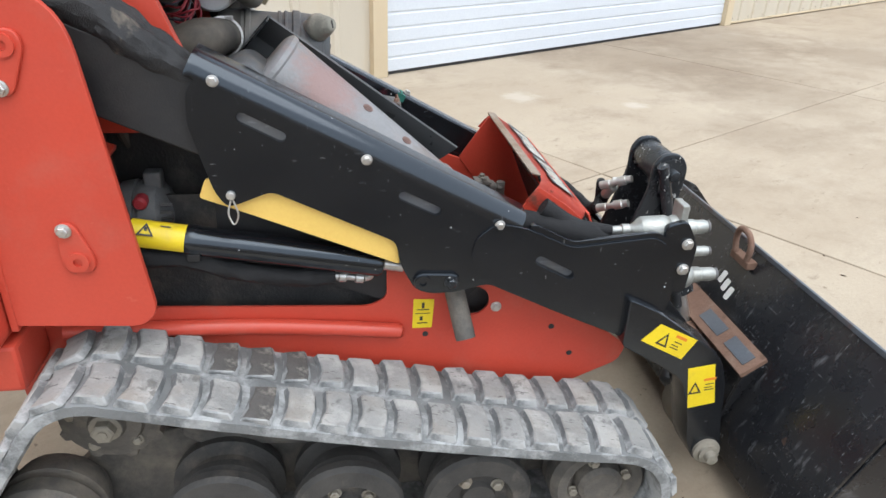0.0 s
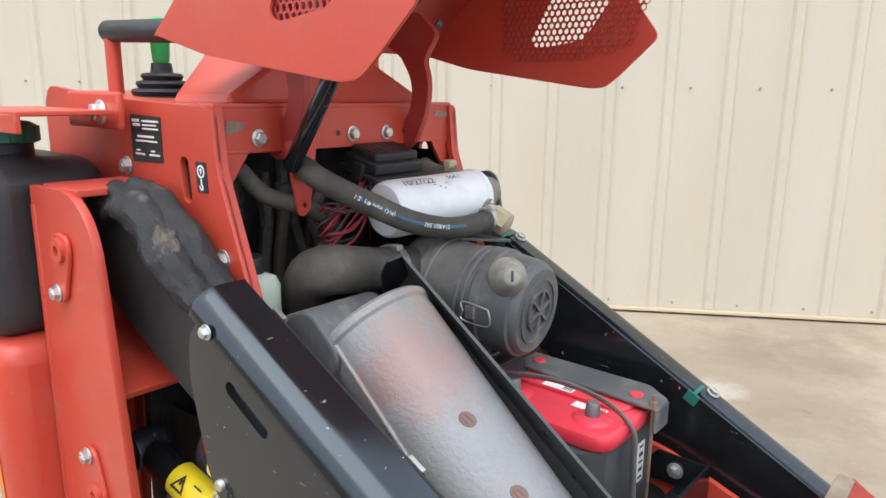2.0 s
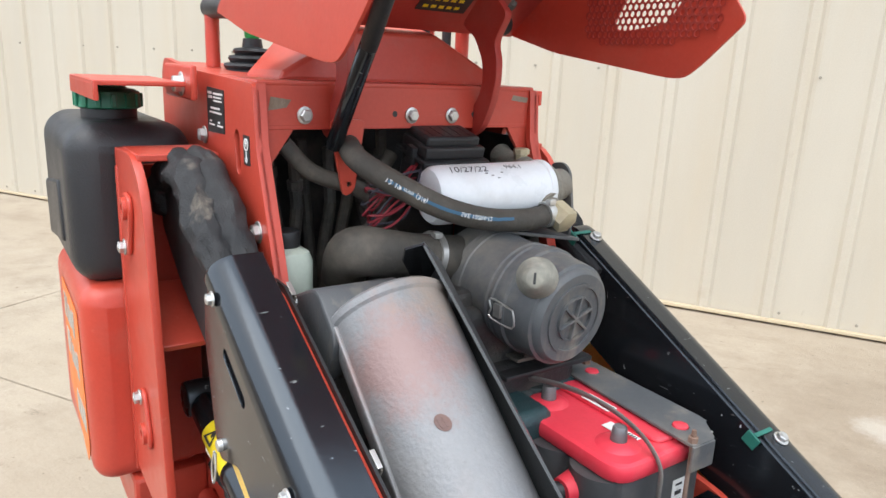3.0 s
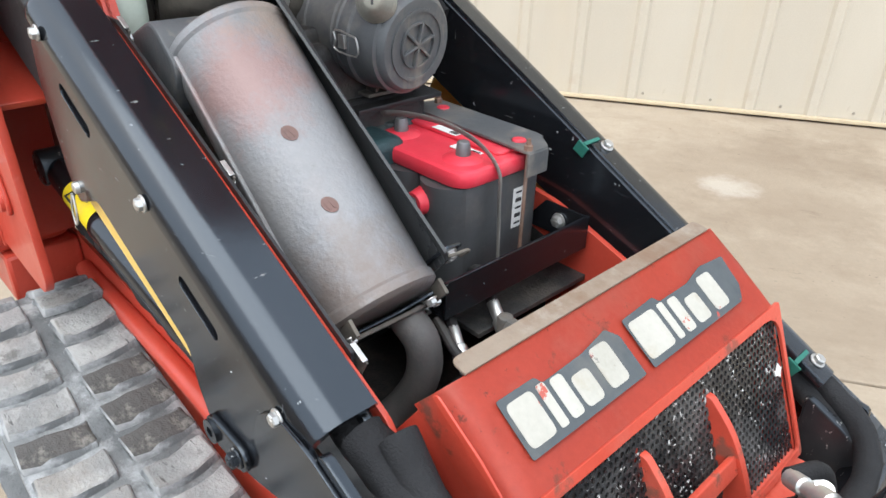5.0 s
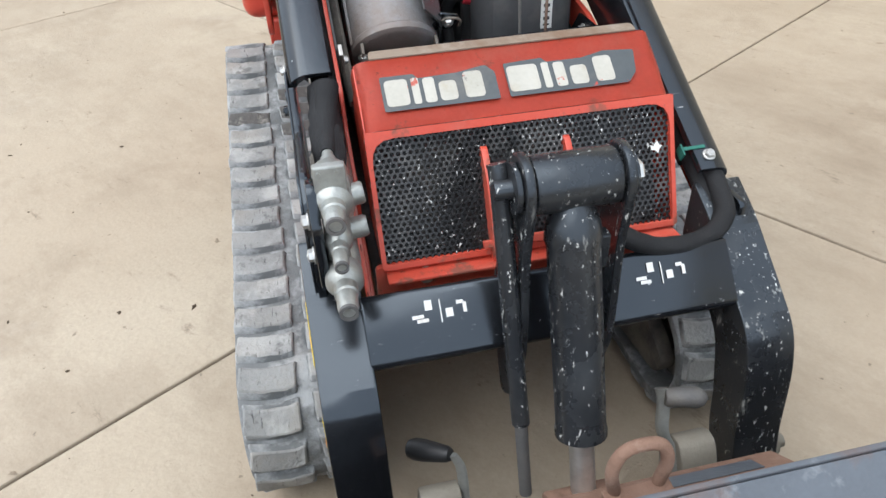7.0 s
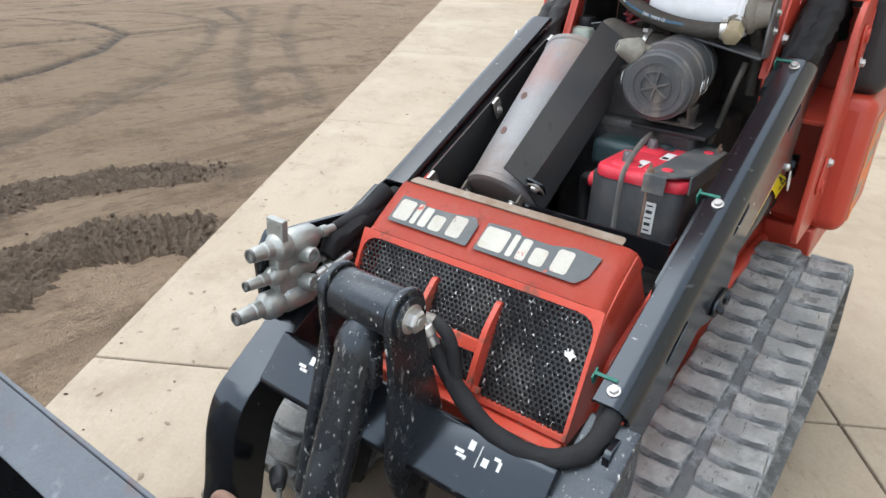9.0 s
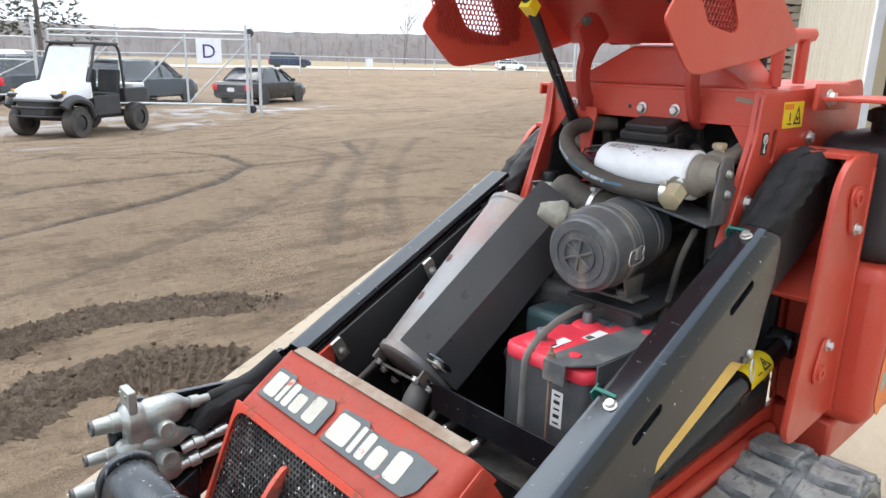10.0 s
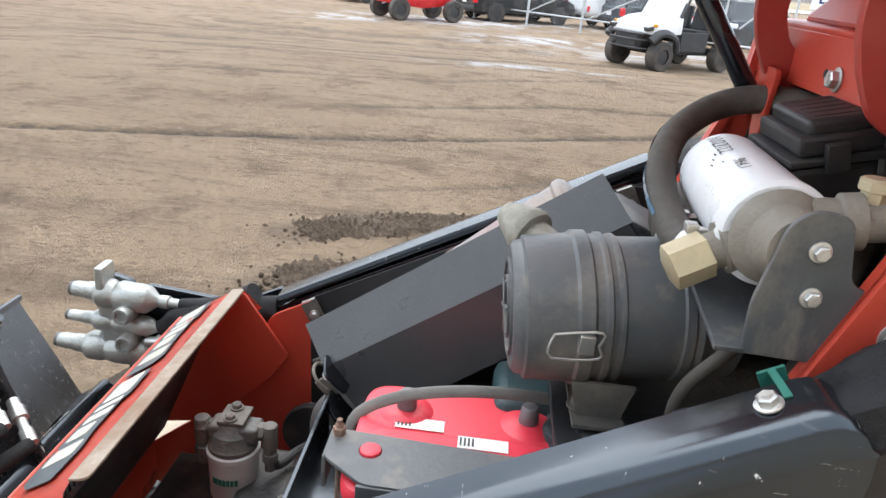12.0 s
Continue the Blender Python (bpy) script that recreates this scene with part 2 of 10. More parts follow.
DUST = (0.34, 0.29, 0.23)
red_paint = surface("red_paint", (0.52, 0.062, 0.036), (0.46, 0.054, 0.032), 0.36, scale=5, bump=0.04, layers=[(DUST, 7, 0.55, 0.9, 0.22, 0.75), ((0.66, 0.25, 0.18), 40, 0.66, 0.8, 0.35, 0.6), ((0.12, 0.04, 0.03), 55, 0.72, 0.76, 0.5, 0.8), ((0.70, 0.45, 0.36), 13, 0.70, 0.78, 0.4, 0.6, (1, 1, 6))])
# Darker copy of red_paint: the shade under the open hood is in the colour.
red_shaded = surface("red_shaded_paint", (0.40, 0.042, 0.030), (0.34, 0.036, 0.027), 0.45, scale=6, bump=0.05, layers=[(DUST, 9, 0.5, 0.85, 0.18, 0.8)])
worn_red = surface("worn_red_paint", (0.575, 0.074, 0.042), (0.51, 0.064, 0.038), 0.42, scale=8, bump=0.06, layers=[(DUST, 10, 0.5, 0.85, 0.35, 0.8), ((0.13, 0.085, 0.06), 14, 0.585, 0.64, 0.7, 0.9), ((0.10, 0.05, 0.035), 70, 0.66, 0.7, 0.7, 0.9)])
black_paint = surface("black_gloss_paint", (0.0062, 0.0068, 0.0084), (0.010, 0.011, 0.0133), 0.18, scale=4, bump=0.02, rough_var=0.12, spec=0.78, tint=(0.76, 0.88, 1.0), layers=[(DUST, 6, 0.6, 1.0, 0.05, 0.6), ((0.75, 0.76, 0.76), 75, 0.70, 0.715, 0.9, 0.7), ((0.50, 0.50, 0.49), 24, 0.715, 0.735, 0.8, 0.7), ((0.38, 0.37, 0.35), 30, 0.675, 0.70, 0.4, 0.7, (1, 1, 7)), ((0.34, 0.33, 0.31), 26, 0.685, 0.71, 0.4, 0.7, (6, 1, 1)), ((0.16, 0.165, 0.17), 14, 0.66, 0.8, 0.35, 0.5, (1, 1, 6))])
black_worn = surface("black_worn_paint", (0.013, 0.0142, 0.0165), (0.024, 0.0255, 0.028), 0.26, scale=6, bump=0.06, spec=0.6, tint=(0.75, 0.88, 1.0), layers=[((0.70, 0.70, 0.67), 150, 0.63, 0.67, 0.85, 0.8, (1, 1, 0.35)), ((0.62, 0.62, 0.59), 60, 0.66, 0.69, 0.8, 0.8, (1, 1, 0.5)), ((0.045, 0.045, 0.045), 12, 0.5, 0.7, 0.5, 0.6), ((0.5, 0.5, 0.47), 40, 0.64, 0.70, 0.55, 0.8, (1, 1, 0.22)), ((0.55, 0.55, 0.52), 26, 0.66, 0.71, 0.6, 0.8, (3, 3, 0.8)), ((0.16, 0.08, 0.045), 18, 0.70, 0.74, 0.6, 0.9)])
grille_black = surface("flecked_grille_paint", (0.013, 0.0135, 0.015), (0.025, 0.025, 0.026), 0.3, scale=9, bump=0.04, layers=[((0.7, 0.7, 0.68), 150, 0.61, 0.64, 0.9, 0.8, (1, 1, 0.5)), ((0.66, 0.66, 0.63), 60, 0.69, 0.71, 0.85, 0.8), ((0.30, 0.30, 0.29), 9, 0.5, 0.75, 0.4, 0.8)])
black_bucket = surface("scratched_bucket_paint", (0.009, 0.0098, 0.012), (0.016, 0.0168, 0.019), 0.27, scale=5, bump=0.05, layers=[((0.20, 0.205, 0.215), 9, 0.6, 0.72, 0.5, 0.5, (1, 7, 2)), ((0.22, 0.11, 0.06), 12, 0.68, 0.76, 0.5, 0.9), ((0.30, 0.31, 0.32), 16, 0.64, 0.70, 0.4, 0.6, (9, 9, 1)), ((0.32, 0.33, 0.34), 12, 0.65, 0.69, 0.4, 0.6, (1, 12, 3)), ((0.34, 0.35, 0.36), 10, 0.66, 0.69, 0.35, 0.6, (6, 1, 12))])
black_plastic = surface("black_plastic", (0.016, 0.0165, 0.018), (0.026, 0.0265, 0.028), 0.45, scale=7, bump=0.12, grain=320, spec=0.4, layers=[(DUST, 8, 0.52, 0.9, 0.07, 0.75)])
tank_plastic = surface("tank_plastic", (0.019, 0.020, 0.0225), (0.025, 0.026, 0.029), 0.40, scale=4, bump=0.2, grain=260, layers=[(DUST, 5, 0.5, 0.9, 0.06, 0.7)])
dusty_plastic = surface("dusty_black_plastic", (0.066, 0.071, 0.076), (0.105, 0.111, 0.115), 0.44, scale=7, bump=0.12, layers=[(DUST, 5, 0.50, 0.68, 0.5, 0.85), (DUST, 17, 0.56, 0.68, 0.4, 0.9, (1, 1, 0.35)), ((0.20, 0.20, 0.195), 20, 0.6, 0.75, 0.4, 0.8, (1, 1, 0.4))])
dusty_rubber = surface("dusty_rubber", (0.035, 0.032, 0.028), (0.075, 0.065, 0.052), 0.75, scale=9, bump=0.15, layers=[(DUST, 8, 0.45, 0.75, 0.38, 0.9)])
hose_rubber = surface("hose_rubber", (0.02, 0.02, 0.021), (0.034, 0.033, 0.032), 0.6, scale=12, bump=0.2, grain=240, layers=[(DUST, 10, 0.5, 0.85, 0.22, 0.85)])
sleeve_cloth = surface("hose_sleeve_cloth", (0.012, 0.0125, 0.014), (0.021, 0.0215, 0.023), 0.75, scale=10, bump=0.5, grain=420, spec=0.3, layers=[(DUST, 7, 0.58, 0.85, 0.10, 0.95)])
dirty_sleeve = surface("dirty_sleeve_cloth", (0.020, 0.021, 0.023), (0.036, 0.036, 0.036), 0.55, scale=9, bump=0.5, grain=420, spec=0.3, layers=[(DUST, 4.5, 0.53, 0.63, 0.65, 0.95), (DUST, 22, 0.6, 0.72, 0.4, 0.95, (1, 1, 0.3))])
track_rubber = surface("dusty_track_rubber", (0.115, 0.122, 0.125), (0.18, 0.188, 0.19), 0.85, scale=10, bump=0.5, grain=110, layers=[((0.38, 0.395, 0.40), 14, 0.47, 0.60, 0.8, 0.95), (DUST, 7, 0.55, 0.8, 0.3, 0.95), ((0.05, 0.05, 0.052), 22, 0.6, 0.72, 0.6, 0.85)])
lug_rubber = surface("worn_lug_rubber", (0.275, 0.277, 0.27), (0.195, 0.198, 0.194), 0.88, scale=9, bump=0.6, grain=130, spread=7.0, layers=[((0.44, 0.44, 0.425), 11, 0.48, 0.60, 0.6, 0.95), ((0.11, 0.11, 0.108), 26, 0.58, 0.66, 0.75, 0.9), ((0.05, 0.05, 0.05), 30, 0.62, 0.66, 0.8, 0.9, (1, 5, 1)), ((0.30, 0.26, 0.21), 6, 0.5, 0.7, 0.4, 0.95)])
dark_lug = surface("torn_lug_rubber", (0.10, 0.095, 0.09), (0.06, 0.058, 0.055), 0.9, scale=20, bump=0.8, grain=90, layers=[((0.3, 0.28, 0.25), 30, 0.55, 0.66, 0.6, 0.95)])


def add_stain(m, centre, radius, color, strength, ragged=26.0, world=False):
    """A stain of its own ragged shape round one spot."""
    n, k = m.node_tree.nodes, m.node_tree.links
    p = n["Principled BSDF"]
    d, r = n.new("ShaderNodeVectorMath"), n.new("ShaderNodeMapRange")
    d.operation = "DISTANCE"
    d.inputs[1].default_value = centre
    vec = n.new("ShaderNodeNewGeometry").outputs["Position"] if world else coords(n, k)
    k.new(vec, d.inputs[0])
    wob = n.new("ShaderNodeMath")
    wob.operation = "MULTIPLY_ADD"
    wob.inputs[1].default_value, wob.inputs[2].default_value = radius * 0.9, -radius * 0.45
    k.new(noise_fac(n, k, vec, ragged, 0.25, 0.75, 8, 0.75), wob.inputs[0])
    add = n.new("ShaderNodeMath")
    k.new(d.outputs["Value"], add.inputs[0])
    k.new(wob.outputs[0], add.inputs[1])
    r.inputs["From Min"].default_value, r.inputs["From Max"].default_value = radius, radius * 0.35
    k.new(add.outputs[0], r.inputs["Value"])
    old = p.inputs["Base Color"].links[0].from_socket
    k.new(mixed(n, k, scaled(n, k, r.outputs["Result"], strength), old, color), p.inputs["Base Color"])


muffler_steel = surface("heated_muffler_steel", (0.235, 0.239, 0.247), (0.185, 0.183, 0.183), 0.46, metal=0.1, scale=5, bump=0.3, layers=[((0.26, 0.20, 0.19), 7, 0.55, 0.8, 0.3, 0.65), ((0.33, 0.31, 0.285), 9, 0.55, 0.8, 0.35, 0.6), ((0.16, 0.08, 0.05), 60, 0.70, 0.75, 0.7, 0.9), ((0.32, 0.32, 0.32), 150, 0.5, 0.62, 0.14, 0.7), ((0.12, 0.105, 0.10), 110, 0.60, 0.68, 0.22, 0.8), ((0.25, 0.265, 0.285), 3.5, 0.42, 0.60, 0.6, 0.55, (1, 1, 0.5))])
add_stain(muffler_steel, (-0.045, -0.165, 0.875), 0.085, (0.29, 0.13, 0.105), 0.55)
add_stain(muffler_steel, (0.17, -0.16, 0.665), 0.12, (0.17, 0.125, 0.10), 0.7)
add_stain(muffler_steel, (-0.10, -0.10, 0.92), 0.07, (0.36, 0.27, 0.20), 0.5)
# Scuffed grey that stands for the gloss reflection inside the arm slots.
slot_reflection_grey = surface("scuffed_slot_reflection", (0.10, 0.105, 0.115), (0.16, 0.165, 0.17), 0.5, scale=18, bump=0.15, layers=[((0.30, 0.31, 0.32), 40, 0.55, 0.68, 0.6, 0.6, (1, 1, 4)), (DUST, 12, 0.5, 0.8, 0.3, 0.9)])
rim_steel = surface("rusty_blue_grey_steel", (0.10, 0.115, 0.135), (0.075, 0.085, 0.10), 0.45, scale=8, bump=0.15, layers=[((0.15, 0.085, 0.06), 9, 0.56, 0.68, 0.55, 0.9), ((0.24, 0.26, 0.28), 20, 0.6, 0.7, 0.5, 0.6)])
rust_steel = surface("rusty_steel", (0.165, 0.092, 0.064), (0.23, 0.14, 0.10), 0.85, scale=14, bump=0.4, layers=[((0.08, 0.045, 0.03), 30, 0.55, 0.7, 0.7, 0.9), ((0.36, 0.30, 0.25), 10, 0.55, 0.75, 0.5, 0.8)])
pad_rust = surface("dark_pad_rust", (0.19, 0.115, 0.10), (0.13, 0.085, 0.075), 0.85, scale=40, bump=0.3)
bare_steel = surface("bare_dusty_steel", (0.27, 0.215, 0.165), (0.20, 0.155, 0.115), 0.6, metal=0.2, scale=9, bump=0.2, layers=[((0.20, 0.12, 0.075), 9, 0.47, 0.62, 0.75, 0.85), ((0.36, 0.32, 0.27), 30, 0.58, 0.70, 0.5, 0.7)])
dusty_steel = surface("dusty_dark_steel", (0.055, 0.053, 0.049), (0.10, 0.092, 0.082), 0.7, scale=12, bump=0.35, layers=[(DUST, 8, 0.45, 0.75, 0.55, 0.95), ((0.03, 0.03, 0.03), 14, 0.55, 0.7, 0.6, 0.7)])
wheel_rubber = surface("dusty_wheel_rubber", (0.028, 0.028, 0.028), (0.055, 0.053, 0.050), 0.65, scale=14, bump=0.3, layers=[(DUST, 10, 0.55, 0.78, 0.35, 0.9)])
zinc = surface("zinc_plated_steel", (0.62, 0.62, 0.6), (0.48, 0.47, 0.45), 0.36, metal=0.85, scale=30, bump=0.1, layers=[(DUST, 16, 0.55, 0.8, 0.4, 0.8)])
cast_zinc = surface("grey_cast_coupler", (0.40, 0.415, 0.395), (0.28, 0.29, 0.275), 0.36, metal=0.6, scale=22, bump=0.25, layers=[(DUST, 14, 0.52, 0.8, 0.4, 0.85)])
brass = surface("dull_brass", (0.52, 0.45, 0.29), (0.42, 0.36, 0.25), 0.5, metal=0.4, scale=24, bump=0.15, layers=[(DUST, 14, 0.5, 0.8, 0.5, 0.85)])
head_cast = surface("oily_grey_casting", (0.115, 0.112, 0.104), (0.075, 0.073, 0.068), 0.6, metal=0.15, scale=24, bump=0.35, layers=[(DUST, 12, 0.5, 0.75, 0.45, 0.9)])
cast_dirty = surface("dirty_cast_metal", (0.235, 0.218, 0.18), (0.15, 0.138, 0.115), 0.7, metal=0.1, scale=18, bump=0.35, layers=[(DUST, 9, 0.45, 0.75, 0.6, 0.9)])
valve_rubber = surface("faded_valve_rubber", (0.24, 0.235, 0.20), (0.17, 0.165, 0.14), 0.75, scale=22, bump=0.25, layers=[((0.40, 0.38, 0.31), 30, 0.52, 0.7, 0.6, 0.9), ((0.07, 0.07, 0.065), 16, 0.58, 0.72, 0.6, 0.8)])
shield_black = surface("textured_black_shield", (0.052, 0.055, 0.058), (0.075, 0.079, 0.082), 0.33, scale=5, bump=0.10, grain=240, layers=[(DUST, 9, 0.55, 0.85, 0.07, 0.8)])
filter_white = surface("white_filter_enamel", (0.74, 0.76, 0.78), (0.66, 0.68, 0.7), 0.32, scale=8, bump=0.02, layers=[(DUST, 9, 0.56, 0.8, 0.3, 0.7)])
yellow_paint = surface("pale_yellow_paint", (0.80, 0.54, 0.14), (0.74, 0.48, 0.12), 0.42, scale=7, bump=0.03, layers=[(DUST, 8, 0.58, 0.85, 0.2, 0.7)])
yellow_decal = surface("yellow_decal", (0.80, 0.60, 0.02), (0.72, 0.52, 0.02), 0.4, scale=12, bump=0.02, layers=[((0.4, 0.33, 0.15), 14, 0.6, 0.78, 0.4, 0.7)])
orange_decal = surface("orange_decal", (0.75, 0.22, 0.02), (0.65, 0.2, 0.03), 0.45, scale=12, bump=0.02)
black_ink = surface("black_print", (0.02, 0.02, 0.02), (0.03, 0.03, 0.03), 0.5, bump=0.0)
white_ink = surface("white_print", (0.78, 0.78, 0.75), (0.68, 0.67, 0.64), 0.5, scale=14, bump=0.02, layers=[((0.35, 0.29, 0.22), 24, 0.6, 0.7, 0.7, 0.8)])
logo_white = surface("chipped_white_sticker", (0.44, 0.425, 0.375), (0.36, 0.345, 0.295), 0.5, scale=14, bump=0.04, layers=[((0.36, 0.30, 0.21), 16, 0.54, 0.68, 0.55, 0.8), ((0.42, 0.055, 0.03), 30, 0.63, 0.65, 0.9, 0.6), ((0.10, 0.10, 0.10), 60, 0.66, 0.69, 0.7, 0.7)])
logo_grey = surface("chipped_dark_sticker", (0.05, 0.06, 0.066), (0.075, 0.085, 0.09), 0.5, scale=16, bump=0.04, layers=[((0.45, 0.05, 0.03), 30, 0.68, 0.70, 0.9, 0.5), (DUST, 14, 0.5, 0.8, 0.25, 0.8)])
logo_orange = surface("orange_sticker", (0.8, 0.2, 0.03), (0.7, 0.17, 0.03), 0.45, scale=8, bump=0.02)
green_plastic = surface("bright_green_grip", (0.02, 0.42, 0.10), (0.02, 0.36, 0.09), 0.42, scale=14, bump=0.05)
dark_green = surface("dark_green_cap", (0.012, 0.15, 0.085), (0.016, 0.18, 0.10), 0.38, scale=14, bump=0.06, layers=[(DUST, 14, 0.55, 0.8, 0.2, 0.8)])
teal_clip = surface("teal_strap", (0.012, 0.12, 0.09), (0.018, 0.16, 0.12), 0.6, scale=20, bump=0.2)
battery_red = surface("battery_red_plastic", (0.74, 0.045, 0.075), (0.66, 0.04, 0.06), 0.38, scale=12, bump=0.05, layers=[((0.66, 0.42, 0.4), 10, 0.55, 0.85, 0.32, 0.8)])
battery_grey = surface("battery_grey_case", (0.045, 0.047, 0.05), (0.065, 0.067, 0.07), 0.5, scale=12, bump=0.08, layers=[(DUST, 10, 0.5, 0.85, 0.25, 0.8)])
lead = surface("lead_post", (0.20, 0.20, 0.205), (0.14, 0.14, 0.145), 0.5, metal=0.5, scale=30, bump=0.15)
grey_strap = surface("grey_rubber_strap", (0.14, 0.135, 0.125), (0.20, 0.19, 0.175), 0.75, scale=16, bump=0.2)
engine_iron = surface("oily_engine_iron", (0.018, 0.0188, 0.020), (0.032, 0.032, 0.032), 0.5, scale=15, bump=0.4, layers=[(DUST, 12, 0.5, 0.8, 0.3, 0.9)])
engine_teal = surface("teal_engine_paint", (0.015, 0.045, 0.05), (0.02, 0.03, 0.034), 0.48, scale=12, bump=0.3, layers=[(DUST, 12, 0.5, 0.8, 0.25, 0.9)])
alternator_grey = surface("grey_alternator_casting", (0.13, 0.135, 0.14), (0.09, 0.095, 0.1), 0.6, metal=0.2, scale=18, bump=0.3, layers=[(DUST, 12, 0.5, 0.8, 0.35, 0.9)])
bottle_white = surface("milky_bottle_plastic", (0.42, 0.47, 0.40), (0.36, 0.40, 0.33), 0.55, scale=8, bump=0.05, layers=[(DUST, 9, 0.5, 0.85, 0.3, 0.8)])
wire_red = surface("red_wire", (0.28, 0.02, 0.03), (0.2, 0.02, 0.03), 0.5, bump=0.0)
wire_dark = surface("dark_wire", (0.03, 0.03, 0.04), (0.05, 0.045, 0.06), 0.5, bump=0.0)
grey_pipe = surface("grey_exhaust_pipe", (0.10, 0.10, 0.10), (0.14, 0.135, 0.13), 0.62, metal=0.2, scale=12, bump=0.2, layers=[(DUST, 10, 0.5, 0.8, 0.35, 0.9)])
blue_stripe = surface("blue_hose_print", (0.035, 0.10, 0.17), (0.04, 0.12, 0.20), 0.6, bump=0.0)


def ground_material(name, base, tone, dark, light, scale, bump=0.6, rough=0.9, wet=0.0, spread=0.0):
    m, n, k, p = nodes_of(name)
    vec = coords(n, k, spread)
    col = mixed(n, k, noise_fac(n, k, vec, scale, 0.35, 0.65, 8), base, tone)
    col = mixed(n, k, scaled(n, k, noise_fac(n, k, vec, scale * 3.1, 0.52, 0.75, 8, 0.7), 0.75), col, dark)
    col = mixed(n, k, scaled(n, k, noise_fac(n, k, vec, scale * 2.2, 0.58, 0.8, 9, 0.7), 0.6), col, light)
    fine = noise_fac(n, k, vec, 90, 0.3, 0.7, 5, 0.7)
    col = mixed(n, k, scaled(n, k, fine, 0.3), col, tuple(c * 0.55 for c in tone))
    blot = noise_fac(n, k, vec, scale * 0.9, 0.50, 0.72, 10, 0.8, (1.0, 2.2, 1.0))
    broad = noise_fac(n, k, vec, scale * 0.45, 0.48, 0.62, 9, 0.72, (1.0, 1.6, 1.0))
    col = mixed(n, k, scaled(n, k, broad, 0.55), col, tuple((c + d) * 0.5 for c, d in zip(dark, base)))
    col = mixed(n, k, scaled(n, k, blot, 0.5), col, tuple(c * 0.85 for c in dark))
    smudge = noise_fac(n, k, vec, scale * 6.0, 0.60, 0.70, 10, 0.78, (1.0, 2.6, 1.0))
    col = mixed(n, k, scaled(n, k, smudge, 0.7), col, tuple(c * 0.6 for c in dark))
    specks = noise_fac(n, k, vec, 38, 0.70, 0.74, 3)
    col = mixed(n, k, scaled(n, k, specks, 0.6), col, tuple(c * 0.45 for c in dark))
    k.new(col, p.inputs["Base Color"])
    rg = noise_fac(n, k, vec, scale * 1.6, 0.4, 0.7)
    k.new(mixed(n, k, rg, (rough,) * 3, (rough - wet,) * 3), p.inputs["Roughness"])
    p.inputs["Specular IOR Level"].default_value = 0.35
    b, b2 = n.new("ShaderNodeBump"), n.new("ShaderNodeBump")
    b.inputs["Strength"].default_value, b.inputs["Distance"].default_value = bump, 0.006
    b2.inputs["Strength"].default_value, b2.inputs["Distance"].default_value = bump * 0.7, 0.03
    k.new(fine, b.inputs["Height"])
    k.new(noise_fac(n, k, vec, scale * 6, 0.3, 0.7, 8, 0.7), b2.inputs["Height"])
    k.new(b2.outputs["Normal"], b.inputs["Normal"])
    k.new(b.outputs["Normal"], p.inputs["Normal"])
    return m


concrete = ground_material("weathered_concrete", (0.405, 0.335, 0.252), (0.465, 0.396, 0.306), (0.27, 0.212, 0.155), (0.54, 0.48, 0.40), 0.9, bump=0.22, rough=0.9, spread=11.0)

# Brown tyre dirt before the closed door and along the wall.
for centre, radius, strength in (((2.7, 4.6, 0), 1.5, 0.42), ((3.6, 5.4, 0), 1.3, 0.4), ((1.7, 5.2, 0), 0.9, 0.35), ((-0.45, 3.4, 0), 0.6, 0.3), ((-0.2, 2.7, 0), 0.35, 0.35), ((3.0, 3.2, 0), 0.8, 0.35), ((2.9, 3.9, 0), 0.5, 0.4), ((4.8, 4.5, 0), 0.9, 0.4), ((2.4, 2.3, 0), 0.5, 0.3), ((-0.3, 2.3, 0), 0.9, 0.4), ((0.2, 1.6, 0), 0.8, 0.35), ((-3.4, -1.2, 0), 0.9, 0.35)):
    add_stain(concrete, centre, radius, (0.20, 0.150, 0.105), strength, 2.6, True)
for centre, radius in (((1.18, 3.13, 0), 0.16), ((-0.4, 2.08, 0), 0.14), ((1.9, 2.9, 0), 0.10)):
    add_stain(concrete, centre, radius, (0.55, 0.51, 0.45), 0.5, 9.0, True)


